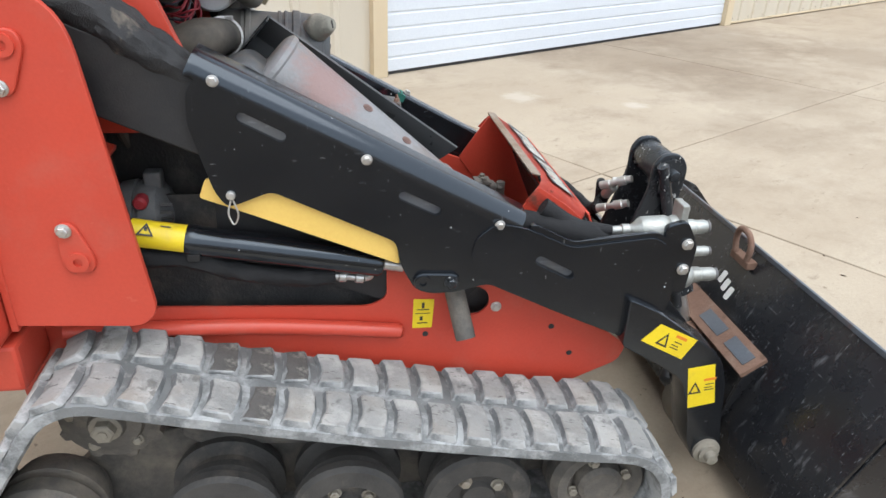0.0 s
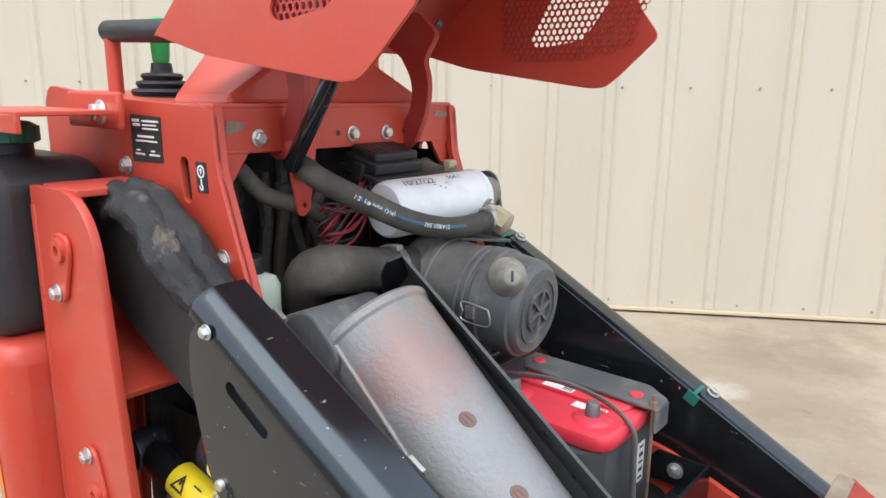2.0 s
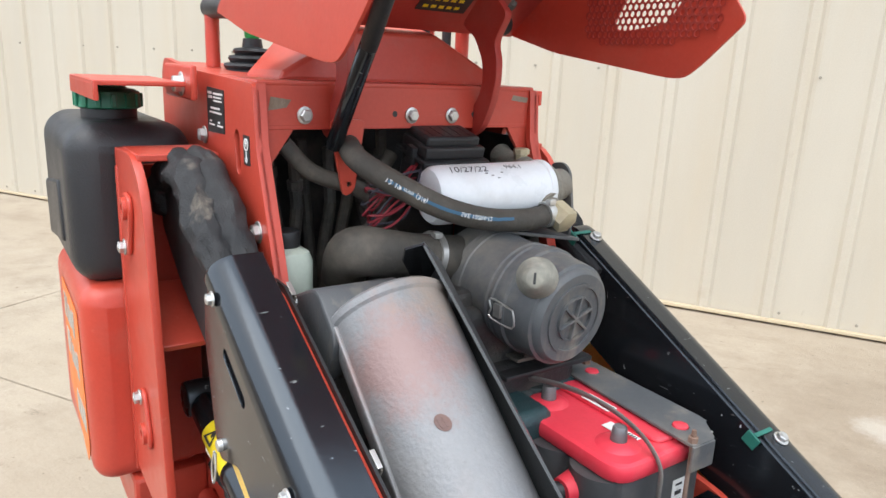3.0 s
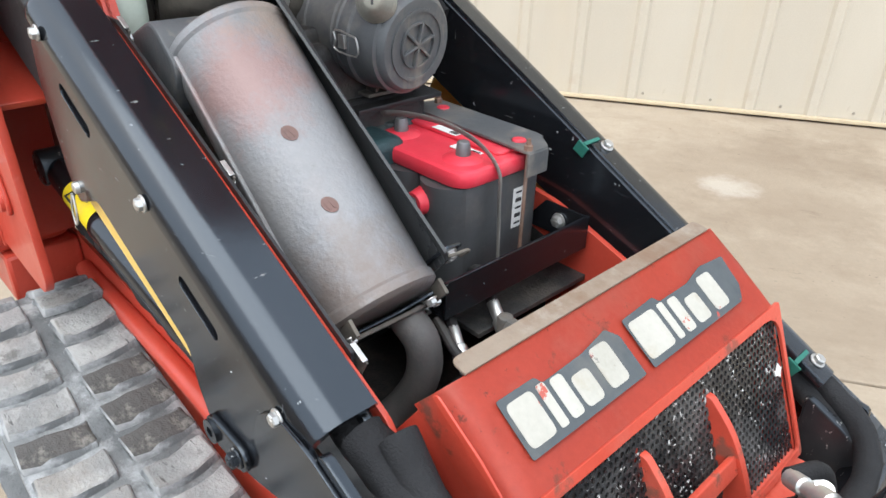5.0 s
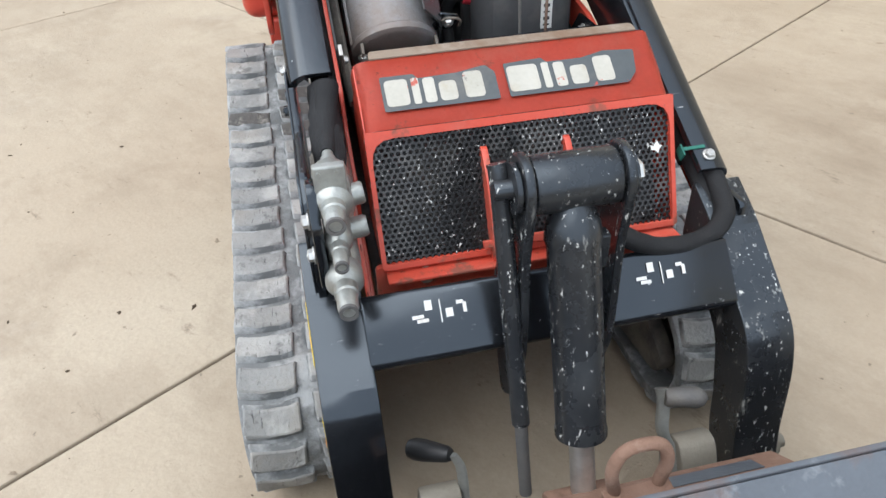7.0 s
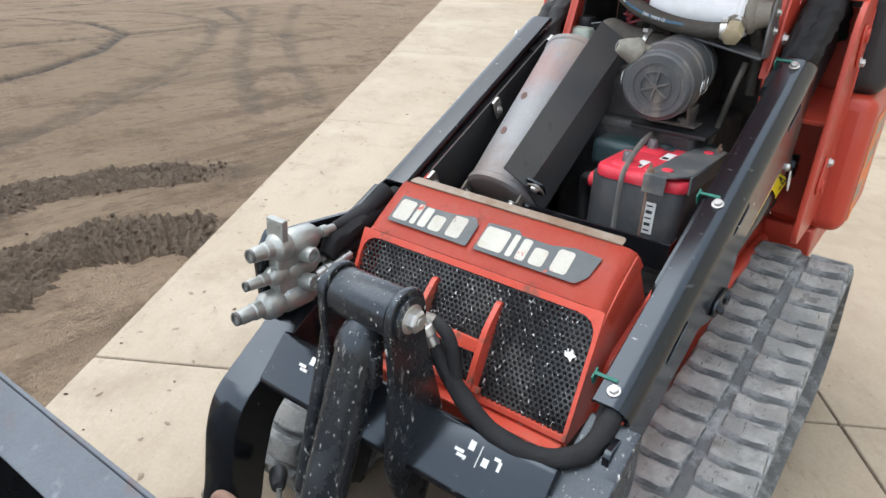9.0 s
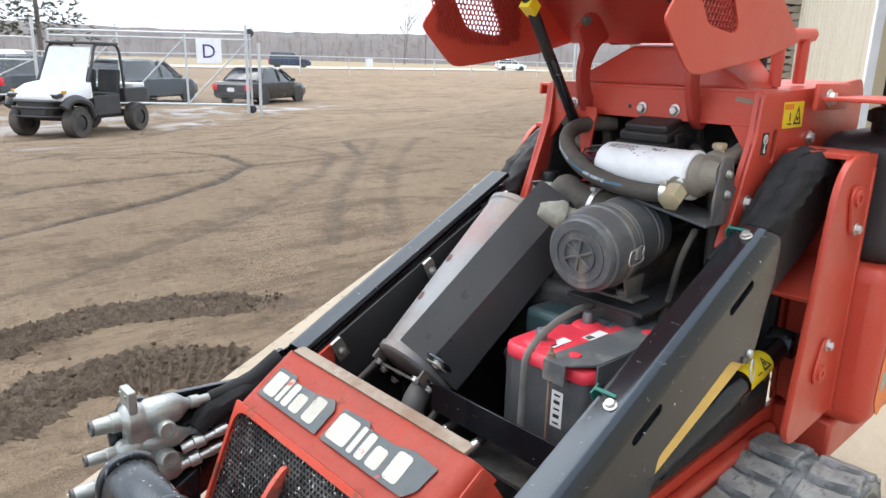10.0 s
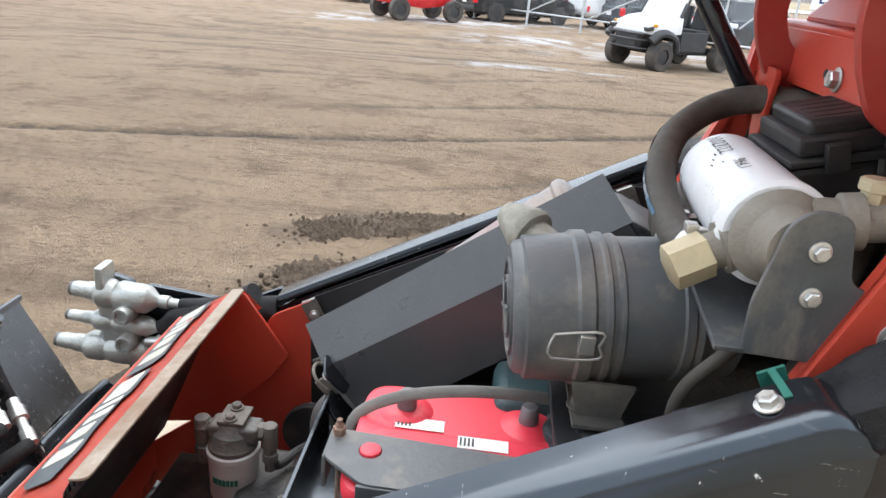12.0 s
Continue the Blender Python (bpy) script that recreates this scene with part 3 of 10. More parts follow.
def mud_material():
    """Damp tan yard mud: the churned and rutted parts carry darker, wetter earth through the vertex layer "churn"."""
    m, n, k, p = nodes_of("yard_mud")
    vec = coords(n, k)
    col = mixed(n, k, noise_fac(n, k, vec, 0.35, 0.35, 0.65, 8), (0.345, 0.245, 0.156), (0.435, 0.318, 0.210))
    col = mixed(n, k, scaled(n, k, noise_fac(n, k, vec, 1.6, 0.5, 0.62, 10, 0.78), 0.8), col, (0.17, 0.116, 0.073))
    col = mixed(n, k, scaled(n, k, noise_fac(n, k, vec, 5.0, 0.57, 0.64, 8, 0.72, (1.0, 2.6, 1.0)), 0.5), col, (0.15, 0.102, 0.064))
    col = mixed(n, k, scaled(n, k, noise_fac(n, k, vec, 3.5, 0.54, 0.7, 10, 0.78), 0.5), col, (0.48, 0.37, 0.255))
    col = mixed(n, k, scaled(n, k, noise_fac(n, k, vec, 13.0, 0.60, 0.66, 5, 0.6, (1.0, 1.7, 1.0)), 0.55), col, (0.14, 0.096, 0.064))
    col = mixed(n, k, scaled(n, k, noise_fac(n, k, vec, 21.0, 0.66, 0.70, 4, 0.6), 0.55), col, (0.50, 0.40, 0.30))
    streak = noise_fac(n, k, vec, 0.9, 0.50, 0.60, 8, 0.68, (0.30, 2.8, 1.0))
    patch = noise_fac(n, k, vec, 0.16, 0.42, 0.60, 3)
    both = n.new("ShaderNodeMath")
    both.operation = "MULTIPLY"
    k.new(streak, both.inputs[0])
    k.new(patch, both.inputs[1])
    col = mixed(n, k, scaled(n, k, both.outputs[0], 0.55), col, (0.14, 0.097, 0.063))
    churn = n.new("ShaderNodeAttribute")
    churn.attribute_name = "churn"
    ragged = n.new("ShaderNodeMath")
    ragged.operation, ragged.use_clamp = "MULTIPLY", True
    k.new(churn.outputs["Fac"], ragged.inputs[0])
    k.new(noise_fac(n, k, vec, 9, 0.30, 0.52, 9, 0.75), ragged.inputs[1])
    col = mixed(n, k, ragged.outputs[0], col, mixed(n, k, noise_fac(n, k, vec, 16, 0.35, 0.65, 6), (0.040, 0.027, 0.018), (0.075, 0.051, 0.034)))
    snow = n.new("ShaderNodeAttribute")
    snow.attribute_name = "snow"
    cut = n.new("ShaderNodeMath")
    cut.operation = "MULTIPLY"
    k.new(snow.outputs["Fac"], cut.inputs[0])
    k.new(noise_fac(n, k, vec, 0.9, 0.47, 0.56, 9, 0.7, (1, 1, 1)), cut.inputs[1])
    col = mixed(n, k, cut.outputs[0], col, (0.66, 0.66, 0.68))
    grit = noise_fac(n, k, vec, 26, 0.3, 0.7, 8, 0.75)
    col = mixed(n, k, scaled(n, k, grit, 0.35), col, (0.17, 0.125, 0.092))
    k.new(col, p.inputs["Base Color"])
    k.new(mixed(n, k, churn.outputs["Fac"], (0.85,) * 3, (0.6,) * 3), p.inputs["Roughness"])
    p.inputs["Specular IOR Level"].default_value = 0.3
    b, b2 = n.new("ShaderNodeBump"), n.new("ShaderNodeBump")
    b.inputs["Strength"].default_value, b.inputs["Distance"].default_value = 0.9, 0.016
    b2.inputs["Strength"].default_value, b2.inputs["Distance"].default_value = 0.9, 0.06
    k.new(grit, b.inputs["Height"])
    k.new(noise_fac(n, k, vec, 7.0, 0.36, 0.66, 8, 0.7, (1.0, 1.6, 1.0)), b2.inputs["Height"])
    k.new(b2.outputs["Normal"], b.inputs["Normal"])
    k.new(b.outputs["Normal"], p.inputs["Normal"])
    return m


mud = mud_material()
wall_metal = surface("beige_wall_sheet", (0.53, 0.482, 0.395), (0.485, 0.437, 0.355), 0.5, scale=0.9, stretch=(2.5, 2.5, 0.4), bump=0.03, layers=[((0.52, 0.42, 0.28), 1.2, 0.5, 0.8, 0.35, 0.7, (3, 3, 0.35)), ((0.40, 0.30, 0.2), 3.0, 0.66, 0.78, 0.4, 0.8), ((0.36, 0.30, 0.22), 14, 0.68, 0.74, 0.4, 0.8, (1, 1, 0.3))])
trim_metal = surface("tan_trim_sheet", (0.56, 0.46, 0.31), (0.50, 0.41, 0.28), 0.5, scale=1.5, bump=0.03)
door_white = surface("white_door_panel", (0.60, 0.64, 0.69), (0.56, 0.60, 0.65), 0.45, scale=0.8, bump=0.05, grain=60, layers=[((0.6, 0.58, 0.55), 1.2, 0.55, 0.8, 0.25, 0.7, (0.5, 0.5, 4))])
screw_grey = surface("screw_head", (0.30, 0.27, 0.22), None, 0.6, bump=0.0)
# Near-black on walls, ceiling and floor: the room's dimness as colour.
room_dimness = surface("workshop_dimness_black", (0.06, 0.06, 0.065), (0.045, 0.045, 0.05), 0.8, scale=1.0, bump=0.05)
galvanised = surface("galvanised_steel", (0.55, 0.57, 0.58), (0.45, 0.47, 0.48), 0.45, metal=0.4, scale=6, bump=0.03)
white_paint = surface("white_vehicle_paint", (0.80, 0.81, 0.82), (0.74, 0.75, 0.76), 0.3, scale=3, bump=0.01)
car_black = surface("black_car_paint", (0.018, 0.019, 0.021), (0.024, 0.025, 0.027), 0.2, scale=3, bump=0.01, layers=[(DUST, 3, 0.5, 0.85, 0.2, 0.6)])
car_grey = surface("grey_car_paint", (0.07, 0.085, 0.10), (0.06, 0.07, 0.08), 0.22, scale=3, bump=0.01, layers=[(DUST, 3, 0.5, 0.85, 0.2, 0.6)])
car_silver = surface("silver_car_paint", (0.52, 0.53, 0.55), (0.46, 0.47, 0.49), 0.25, scale=3, bump=0.01)
car_blue = surface("dark_blue_car_paint", (0.03, 0.05, 0.09), (0.03, 0.04, 0.07), 0.25, scale=3, bump=0.01)
car_red = surface("red_vehicle_paint", (0.55, 0.02, 0.025), (0.45, 0.02, 0.02), 0.3, scale=3, bump=0.01)
tyre_rubber = surface("muddy_tyre_rubber", (0.045, 0.042, 0.04), (0.10, 0.085, 0.07), 0.85, scale=5, bump=0.3)
tail_red = surface("red_lamp_lens", (0.75, 0.02, 0.03), None, 0.2, bump=0.0)
amber_lens = surface("amber_lamp_lens", (0.8, 0.35, 0.02), None, 0.25, bump=0.0)
vehicle_plastic = surface("black_vehicle_plastic", (0.03, 0.031, 0.033), (0.045, 0.044, 0.044), 0.6, scale=5, bump=0.1)
glass_dark = surface("tinted_window_glass", (0.03, 0.035, 0.04), (0.05, 0.055, 0.06), 0.08, scale=2, bump=0.0, spec=0.8)
pallet_wood = surface("grey_pallet_wood", (0.32, 0.27, 0.21), (0.24, 0.20, 0.16), 0.85, scale=6, bump=0.3, spread=5.0, layers=[((0.5, 0.46, 0.4), 5, 0.5, 0.75, 0.6, 0.9)])
field_grass = ground_material("winter_field_grass", (0.34, 0.27, 0.16), (0.28, 0.22, 0.13), (0.20, 0.16, 0.10), (0.42, 0.36, 0.24), 0.08, bump=0.2)
road_gravel = ground_material("pale_road_gravel", (0.52, 0.47, 0.40), (0.46, 0.41, 0.35), (0.36, 0.32, 0.27), (0.6, 0.56, 0.5), 0.3, bump=0.2)
bark = surface("grey_bark", (0.16, 0.135, 0.12), (0.12, 0.10, 0.09), 0.9, scale=3, bump=0.4)
far_wood = surface("bare_far_woodland", (0.135, 0.115, 0.108), (0.10, 0.088, 0.084), 0.95, scale=0.05, bump=0.2, layers=[((0.18, 0.155, 0.145), 0.2, 0.4, 0.7, 0.6, 0.95)])
pine_green = surface("dull_pine_needles", (0.055, 0.075, 0.05), (0.075, 0.085, 0.06), 0.9, scale=2, bump=0.3)
blue_ink = surface("navy_print", (0.03, 0.035, 0.16), None, 0.5, bump=0.0)


# ---- the yard: slab, mud, building. s runs along the building, n away from it ----
YARD_TURN = radians(31.9)
YARD = Matrix.Rotation(YARD_TURN, 4, "Z")
SLAB_EDGE, WALL_N = -1.285, 3.01
DOOR_S = (2.25, 6.87)


def yard(s, n, z=0.0):
    return YARD @ Vector((s, n, z))


# Churned mud strips and wheel ruts, as lines of (x, y) with half-width, depth and darkness.
CHURN = [
    ([(0.86, -2.26), (0.70, -2.38), (0.38, -2.54), (0.05, -2.62), (-0.38, -2.55), (-0.78, -2.34)], 0.16, 0.003, 0.5),
    ([(0.80, -1.70), (0.56, -1.84), (0.20, -1.97), (-0.08, -1.88), (-0.32, -1.66)], 0.19, 0.003, 0.5),
]
RUTS = [
    ([(3.6, -3.4), (1.85, -3.99), (1.24, -4.19), (0.45, -4.46), (-0.31, -4.85), (-1.35, -5.36), (-2.15, -5.93), (-2.91, -6.77), (-3.05, -7.68), (-2.76, -8.78), (-1.91, -9.5), (0.2, -10.4)], 0.06, -0.04, 1.0),
    ([(1.2, -5.46), (-0.61, -6.37), (-2.63, -6.67), (-4.55, -6.83), (-5.35, -8.35), (-8.14, -15.9)], 0.07, -0.025, 0.7),
    ([(-1.72, -3.24), (-2.72, -4.64), (-3.95, -6.07), (-5.77, -8.13)], 0.08, -0.012, 0.4),
    ([(-2.23, -3.14), (-3.19, -4.45), (-4.45, -5.97), (-6.54, -8.07)], 0.08, -0.012, 0.4),
    ([(3.53, -6.59), (0.5, -7.38), (-3.09, -10.78), (-9.69, -17.44)], 0.10, -0.02, 0.5),
    ([(4.41, -9.33), (1.02, -9.26), (-2.23, -12.99), (-8.14, -19.3)], 0.14, -0.025, 0.5),
    ([(7.32, -16.67), (2.66, -16.62), (-1.18, -18.06)], 0.4, -0.04, 0.6),
    ([(7.32, -18.37), (3.46, -18.53), (0.36, -19.61)], 0.4, -0.04, 0.6),
    ([(6.0, -12.6), (4.3, -11.9), (2.5, -11.1), (0.9, -11.3), (-0.7, -13.8)], 0.40, -0.03, 0.6),
    ([(6.6, -10.1), (3.6, -9.5), (1.6, -10.1), (0.2, -10.4)], 0.22, -0.02, 0.45),
    ([(0.6, -3.1), (-0.06, -3.4), (-0.96, -3.84), (-1.56, -4.2), (-2.2, -4.6)], 0.035, -0.012, 0.5),
    ([(-0.4, -3.6), (-1.8, -4.5), (-3.1, -5.6), (-4.3, -7.1), (-4.4, -8.4), (-3.6, -9.6)], 0.07, -0.012, 0.45),
    ([(9.0, -13.0), (4.0, -13.6), (0.0, -15.0), (-3.0, -16.4)], 0.35, -0.03, 0.5),
]
SNOW = [((-1.34, -21.46), 3.0, 1.8), ((-0.53, -11.2), 2.0, 0.8), ((-5.05, -20.2), 4.0, 1.3), ((-9.69, -23.0), 4.0, 1.6), ((1.14, -26.72), 6.0, 2.4), ((5.0, -23.63), 3.0, 1.2), ((-7.37, -18.6), 2.3, 0.6), ((-12.5, -22.5), 3.5, 1.0)]


def smooth(a, b, v):
    t = np.clip((v - a) / (b - a), 0, 1)
    return t * t * (3 - 2 * t)


def yard_z(x, y):
    """The yard falls away from the slab into a shallow hollow and rises again to the far road."""
    r, n = np.hypot(x, y), -math.sin(YARD_TURN) * x + math.cos(YARD_TURN) * y
    return -0.04 - 0.66 * smooth(7, 18, r) * (1 - smooth(33, 52, r)) * smooth(2.5, 8, -n)


def line_field(px, py, line, half):
    """How near each point lies to the line, from 1 on it to 0 beyond its half-width."""
    best = np.full(px.shape, 1e9)
    for (ax, ay), (bx, by) in zip(line, line[1:]):
        dx, dy = bx - ax, by - ay
        t = np.clip(((px - ax) * dx + (py - ay) * dy) / (dx * dx + dy * dy), 0, 1)
        best = np.minimum(best, np.hypot(px - ax - t * dx, py - ay - t * dy))
    return np.clip(1.25 - best / half, 0, 1)


def build_ground():
    near_s, near_n = np.arange(-9.0, 7.0, 0.055), np.arange(-5.2, -1.2, 0.05)
    s = np.r_[-3000, -1200, -500, -220, -110, -75, -60, -52, -46, -41, np.arange(-36, -9.0, 0.5), near_s, np.arange(7.1, 16, 0.5), 24, 40, 80, 200, 600, 3000]
    n = np.r_[-3000, -1200, -500, -220, -110, -75, -60, -52, -46, -41, np.arange(-36, -13, 0.6), np.arange(-13, -9.5, 0.11), np.arange(-9.5, -5.2, 0.06), near_n, -1.2, 20, 90, 400, 3000]
    n = np.unique(n)
    gs, gn = np.meshgrid(s, n, indexing="ij")
    c, d = math.cos(YARD_TURN), math.sin(YARD_TURN)
    x, y = c * gs - d * gn, d * gs + c * gn
    z = yard_z(x, y) - 0.015
    churn, snow = np.zeros(x.shape), np.zeros(x.shape)
    rng = np.random.default_rng(4)
    close = (np.abs(gs) < 30) & (gn > -30) & (gn < -1.25)
    lump = np.array([[noise.fractal(Vector((a * 0.7, b * 0.7, 3.1)), 1.0, 2.0, 5) for a, b in zip(ra, rb)] if np.any(rc) else [0.0] * len(ra) for ra, rb, rc in zip(x, y, close)])
    z += np.where(close, 0.018 * lump + 0.02, 0)
    for line, half, depth, dark in CHURN:
        f = line_field(x, y, line, half)
        f = f * np.clip(0.7 + 0.7 * lump + rng.normal(0, 0.3, x.shape), 0, 1.3)
        z += f * depth * (0.6 + rng.random(x.shape))
        churn = np.maximum(churn, np.clip(line_field(x, y, line, half * 0.85) * (1.1 + 0.9 * lump), 0, 1) * dark)
    for line, half, depth, dark in RUTS:
        f = line_field(x, y, line, half) * np.clip(0.75 + 0.8 * lump, 0.1, 1)
        z += f * depth
        churn = np.maximum(churn, np.clip(f * 2.2, 0, 1) * dark)
    for (sx, sy), rs, rn in SNOW:
        dx, dy = x - sx, y - sy
        snow = np.maximum(snow, np.clip(1.3 - np.hypot((c * dx + d * dy) / rs, (-d * dx + c * dy) / rn), 0, 1))
    z = np.where(gn > -1.22, -0.3, z)
    verts = np.stack([x, y, z], -1).reshape(-1, 3)
    cols = len(n)
    idx = np.arange(len(s) * cols).reshape(len(s), cols)
    faces = np.stack([idx[:-1, :-1], idx[1:, :-1], idx[1:, 1:], idx[:-1, 1:]], -1).reshape(-1, 4)
    mesh = bpy.data.meshes.new("ground")
    mesh.from_pydata(verts.tolist(), [], faces.tolist())
    for name, values in (("churn", churn), ("snow", snow)):
        mesh.attributes.new(name, "FLOAT", "POINT").data.foreach_set("value", values.ravel().astype(np.float32))
    mesh.materials.append(mud)
    shaded(mesh, 180)
    return tagged(new("ground", mesh), "damp brown rutted mud yard with churned wheel tracks", "ground", kind="structure")


build_ground()

# Churned strips: tread-ridged ribbons of wet earth pressed up along the wheel tracks.
clod_earth = ground_material("churned_earth", (0.125, 0.087, 0.056), (0.195, 0.140, 0.095), (0.045, 0.031, 0.021), (0.21, 0.158, 0.112), 14, bump=0.8, rough=0.75, wet=0.2)


def churned_strip(line, half, seed):
    path = spline([(*p, 0) for p in line], 70)
    verts, faces, across = [], [], 64
    for i, p in enumerate(path):
        d = (path[min(i + 1, len(path) - 1)] - path[max(i - 1, 0)]).normalized()
        side = Vector((-d.y, d.x, 0))
        end = min(1.0, i / 25, (len(path) - 1 - i) / 25)
        for j in range(across):
            v = 2 * j / (across - 1) - 1
            w = half * (1.15 + 0.35 * noise.noise(Vector((i * 0.05, seed, v))))
            q = p + side * v * w
            ridge = (0.5 + 0.5 * math.sin(i * 0.62 + v * 6.5 + seed + 1.4 * noise.noise(Vector((i * 0.03, v * 1.5, seed))))) ** 2
            rough = noise.fractal(Vector((q.x * 30, q.y * 30, seed)), 0.5, 2.2, 5)
            crest = max(0.0, 1 - v ** 4) ** 0.5
            z = yard_z(q.x, q.y) - 0.022 + end * crest * (0.043 + 0.019 * ridge * (0.6 + 0.6 * abs(rough)) + 0.015 * rough) + 0.012 * abs(v) * end * (1 - v * v)
            verts.append((q.x, q.y, float(z)))
    for i in range(len(path) - 1):
        for j in range(across - 1):
            k = i * across + j
            faces.append((k, k + 1, k + across + 1, k + across))
    mesh = bpy.data.meshes.new("churned_mud")
    mesh.from_pydata(verts, [], faces)
    mesh.materials.append(clod_earth)
    shaded(mesh, 25)
    tagged(new("churned_mud", mesh), "ridge of dark churned mud with tread marks", "churned mud", kind="stuff")


for k, (line, half, _, _) in enumerate(CHURN):
    churned_strip(line, half, 2.3 + k * 5.1)

# Mud clods thrown up along the churned strips.
clods = bmesh.new()
rng = random.Random(9)
for line, half, _, _ in CHURN:
    for _ in range(460):
        i = rng.randrange(len(line) - 1)
        t = rng.random()
        px = line[i][0] + (line[i + 1][0] - line[i][0]) * t + rng.gauss(0, half * 0.5)
        py = line[i][1] + (line[i + 1][1] - line[i][1]) * t + rng.gauss(0, half * 0.5)
        if (YARD.inverted() @ Vector((px, py, 0))).y > SLAB_EDGE - 0.03:
            continue
        r = min(abs(rng.gauss(0.004, 0.0055)) + 0.002, 0.016)
        got = bmesh.ops.create_icosphere(clods, subdivisions=1, radius=r, matrix=Matrix.Translation((px, py, -0.02 + r * 0.3)) @ Euler((rng.random() * 3, rng.random() * 3, 0)).to_matrix().to_4x4() @ Matrix.Diagonal((1, 0.8, 0.7, 1)))
clod_ob = new("mud_clods", mesh_of("mud_clods", clods, clod_earth, 60))
tagged(clod_ob, "loose dark clods of churned mud beside the slab", "mud clods", kind="stuff")

# Pavement of cast slabs with open joints.
pavement = thing("pavement", "tan weathered concrete slabs with dirty joints and stains", "pavement", kind="structure")
JOINT_S = [-17.6, -14.7, -11.75, -8.9, -5.75, -2.935, -0.18, 1.93, 4.75, 7.6, 10.75, 13.65, 16.5]
JOINT_N = [SLAB_EDGE, 0.77, WALL_N + 0.05]
for a, b in zip(JOINT_S, JOINT_S[1:]):
    for c0, c1 in zip(JOINT_N, JOINT_N[1:]):
        bm = bmesh.new()
        w, h = b - a - 0.007, c1 - c0 - 0.007
        add_box(bm, (0, 0, -0.075), (w, h, 0.15), bevel=0.006)
        local("slab", bm, concrete, pavement, m=Matrix.Translation((0, 0, random.uniform(-0.0015, 0.0))) @ YARD @ Matrix.Translation(((a + b) / 2, (c0 + c1) / 2, 0)))
bed = bmesh.new()
add_box(bed, (0, 0, 0), (JOINT_S[-1] - JOINT_S[0], JOINT_N[-1] - JOINT_N[0] - 0.02, 0.14))
local("joint_bed", bed, ground_material("joint_dirt", (0.12, 0.10, 0.08), (0.16, 0.13, 0.10), (0.06, 0.05, 0.04), (0.2, 0.17, 0.13), 8), pavement, "dark dirt filling the open joints", m=YARD @ Matrix.Translation(((JOINT_S[0] + JOINT_S[-1]) / 2, (JOINT_N[0] + JOINT_N[-1]) / 2, -0.082)))


# Dried mud smears and crumbs trodden on to the slab, thickest along its edge.
def slab_dirt(name, label, count, mat, spread, size, high, seed):
    rnd, bm = random.Random(seed), bmesh.new()
    for _ in range(count):
        s, n = rnd.uniform(-9.0, 7.0), SLAB_EDGE + 0.012 + abs(rnd.gauss(0, spread))
        if n > WALL_N - 0.15:
            continue
        r = size * rnd.uniform(0.3, 1.0) ** 2
        stretch, turn = rnd.uniform(1.0, 2.6), rnd.random() * 3.14
        k = rnd.randrange(8, 13)
        ring = []
        for j in range(k):
            a = 2 * math.pi * j / k
            q = r * rnd.uniform(0.45, 1.2)
            u, v = q * math.cos(a) * stretch, q * math.sin(a)
            ring.append((s + u * math.cos(turn) - v * math.sin(turn), max(n + u * math.sin(turn) + v * math.cos(turn), SLAB_EDGE + 0.004)))
        low = [bm.verts.new(yard(a, b, 0.0003)) for a, b in ring]
        top = [bm.verts.new(yard(s + (a - s) * 0.6, n + (b - n) * 0.6, high * rnd.uniform(0.4, 1.0))) for a, b in ring]
        for j in range(k):
            bm.faces.new((low[j], low[(j + 1) % k], top[(j + 1) % k], top[j]))
        bm.faces.new(top)
    ob = new(name, mesh_of(name, bm, mat, 50))
    tagged(ob, label, "dirt", kind="stuff")


dry_dirt = ground_material("dried_mud", (0.36, 0.295, 0.22), (0.31, 0.25, 0.185), (0.20, 0.15, 0.11), (0.42, 0.35, 0.27), 12, bump=0.5)
slab_dirt("mud_smears", "thin dried mud smears along the slab edge", 240, dry_dirt, 0.16, 0.011, 0.0015, 31)
slab_dirt("mud_smears", "scattered thin mud marks on the slab", 200, dry_dirt, 2.0, 0.010, 0.0012, 32)
slab_dirt("mud_crumbs", "small dark crumbs of earth on the slab", 240, clod_earth, 0.6, 0.006, 0.004, 33)

# Building wall of ribbed sheets, with closed and open overhead doors.
def ribbed_sheet(width, height, pitch=0.30):
    """Corrugated cladding: broad flats with narrow raised ribs, in the plane of x and z, facing -y."""
    bm = bmesh.new()
    prof, u = [], 0.0
    while u < width - 1e-6:
        for du, out_by in ((0.0, 0.0), (0.215, 0.0), (0.23, 0.016), (0.27, 0.016), (0.285, 0.0)):
            if u + du <= width:
                prof.append((u + du, -out_by))
        u += pitch
    prof.append((width, 0.0))
    low = [bm.verts.new((a, b, 0)) for a, b in prof]
    high = [bm.verts.new((a, b, height)) for a, b in prof]
    for i in range(len(prof) - 1):
        bm.faces.new((low[i], low[i + 1], high[i + 1], high[i]))
    return bm


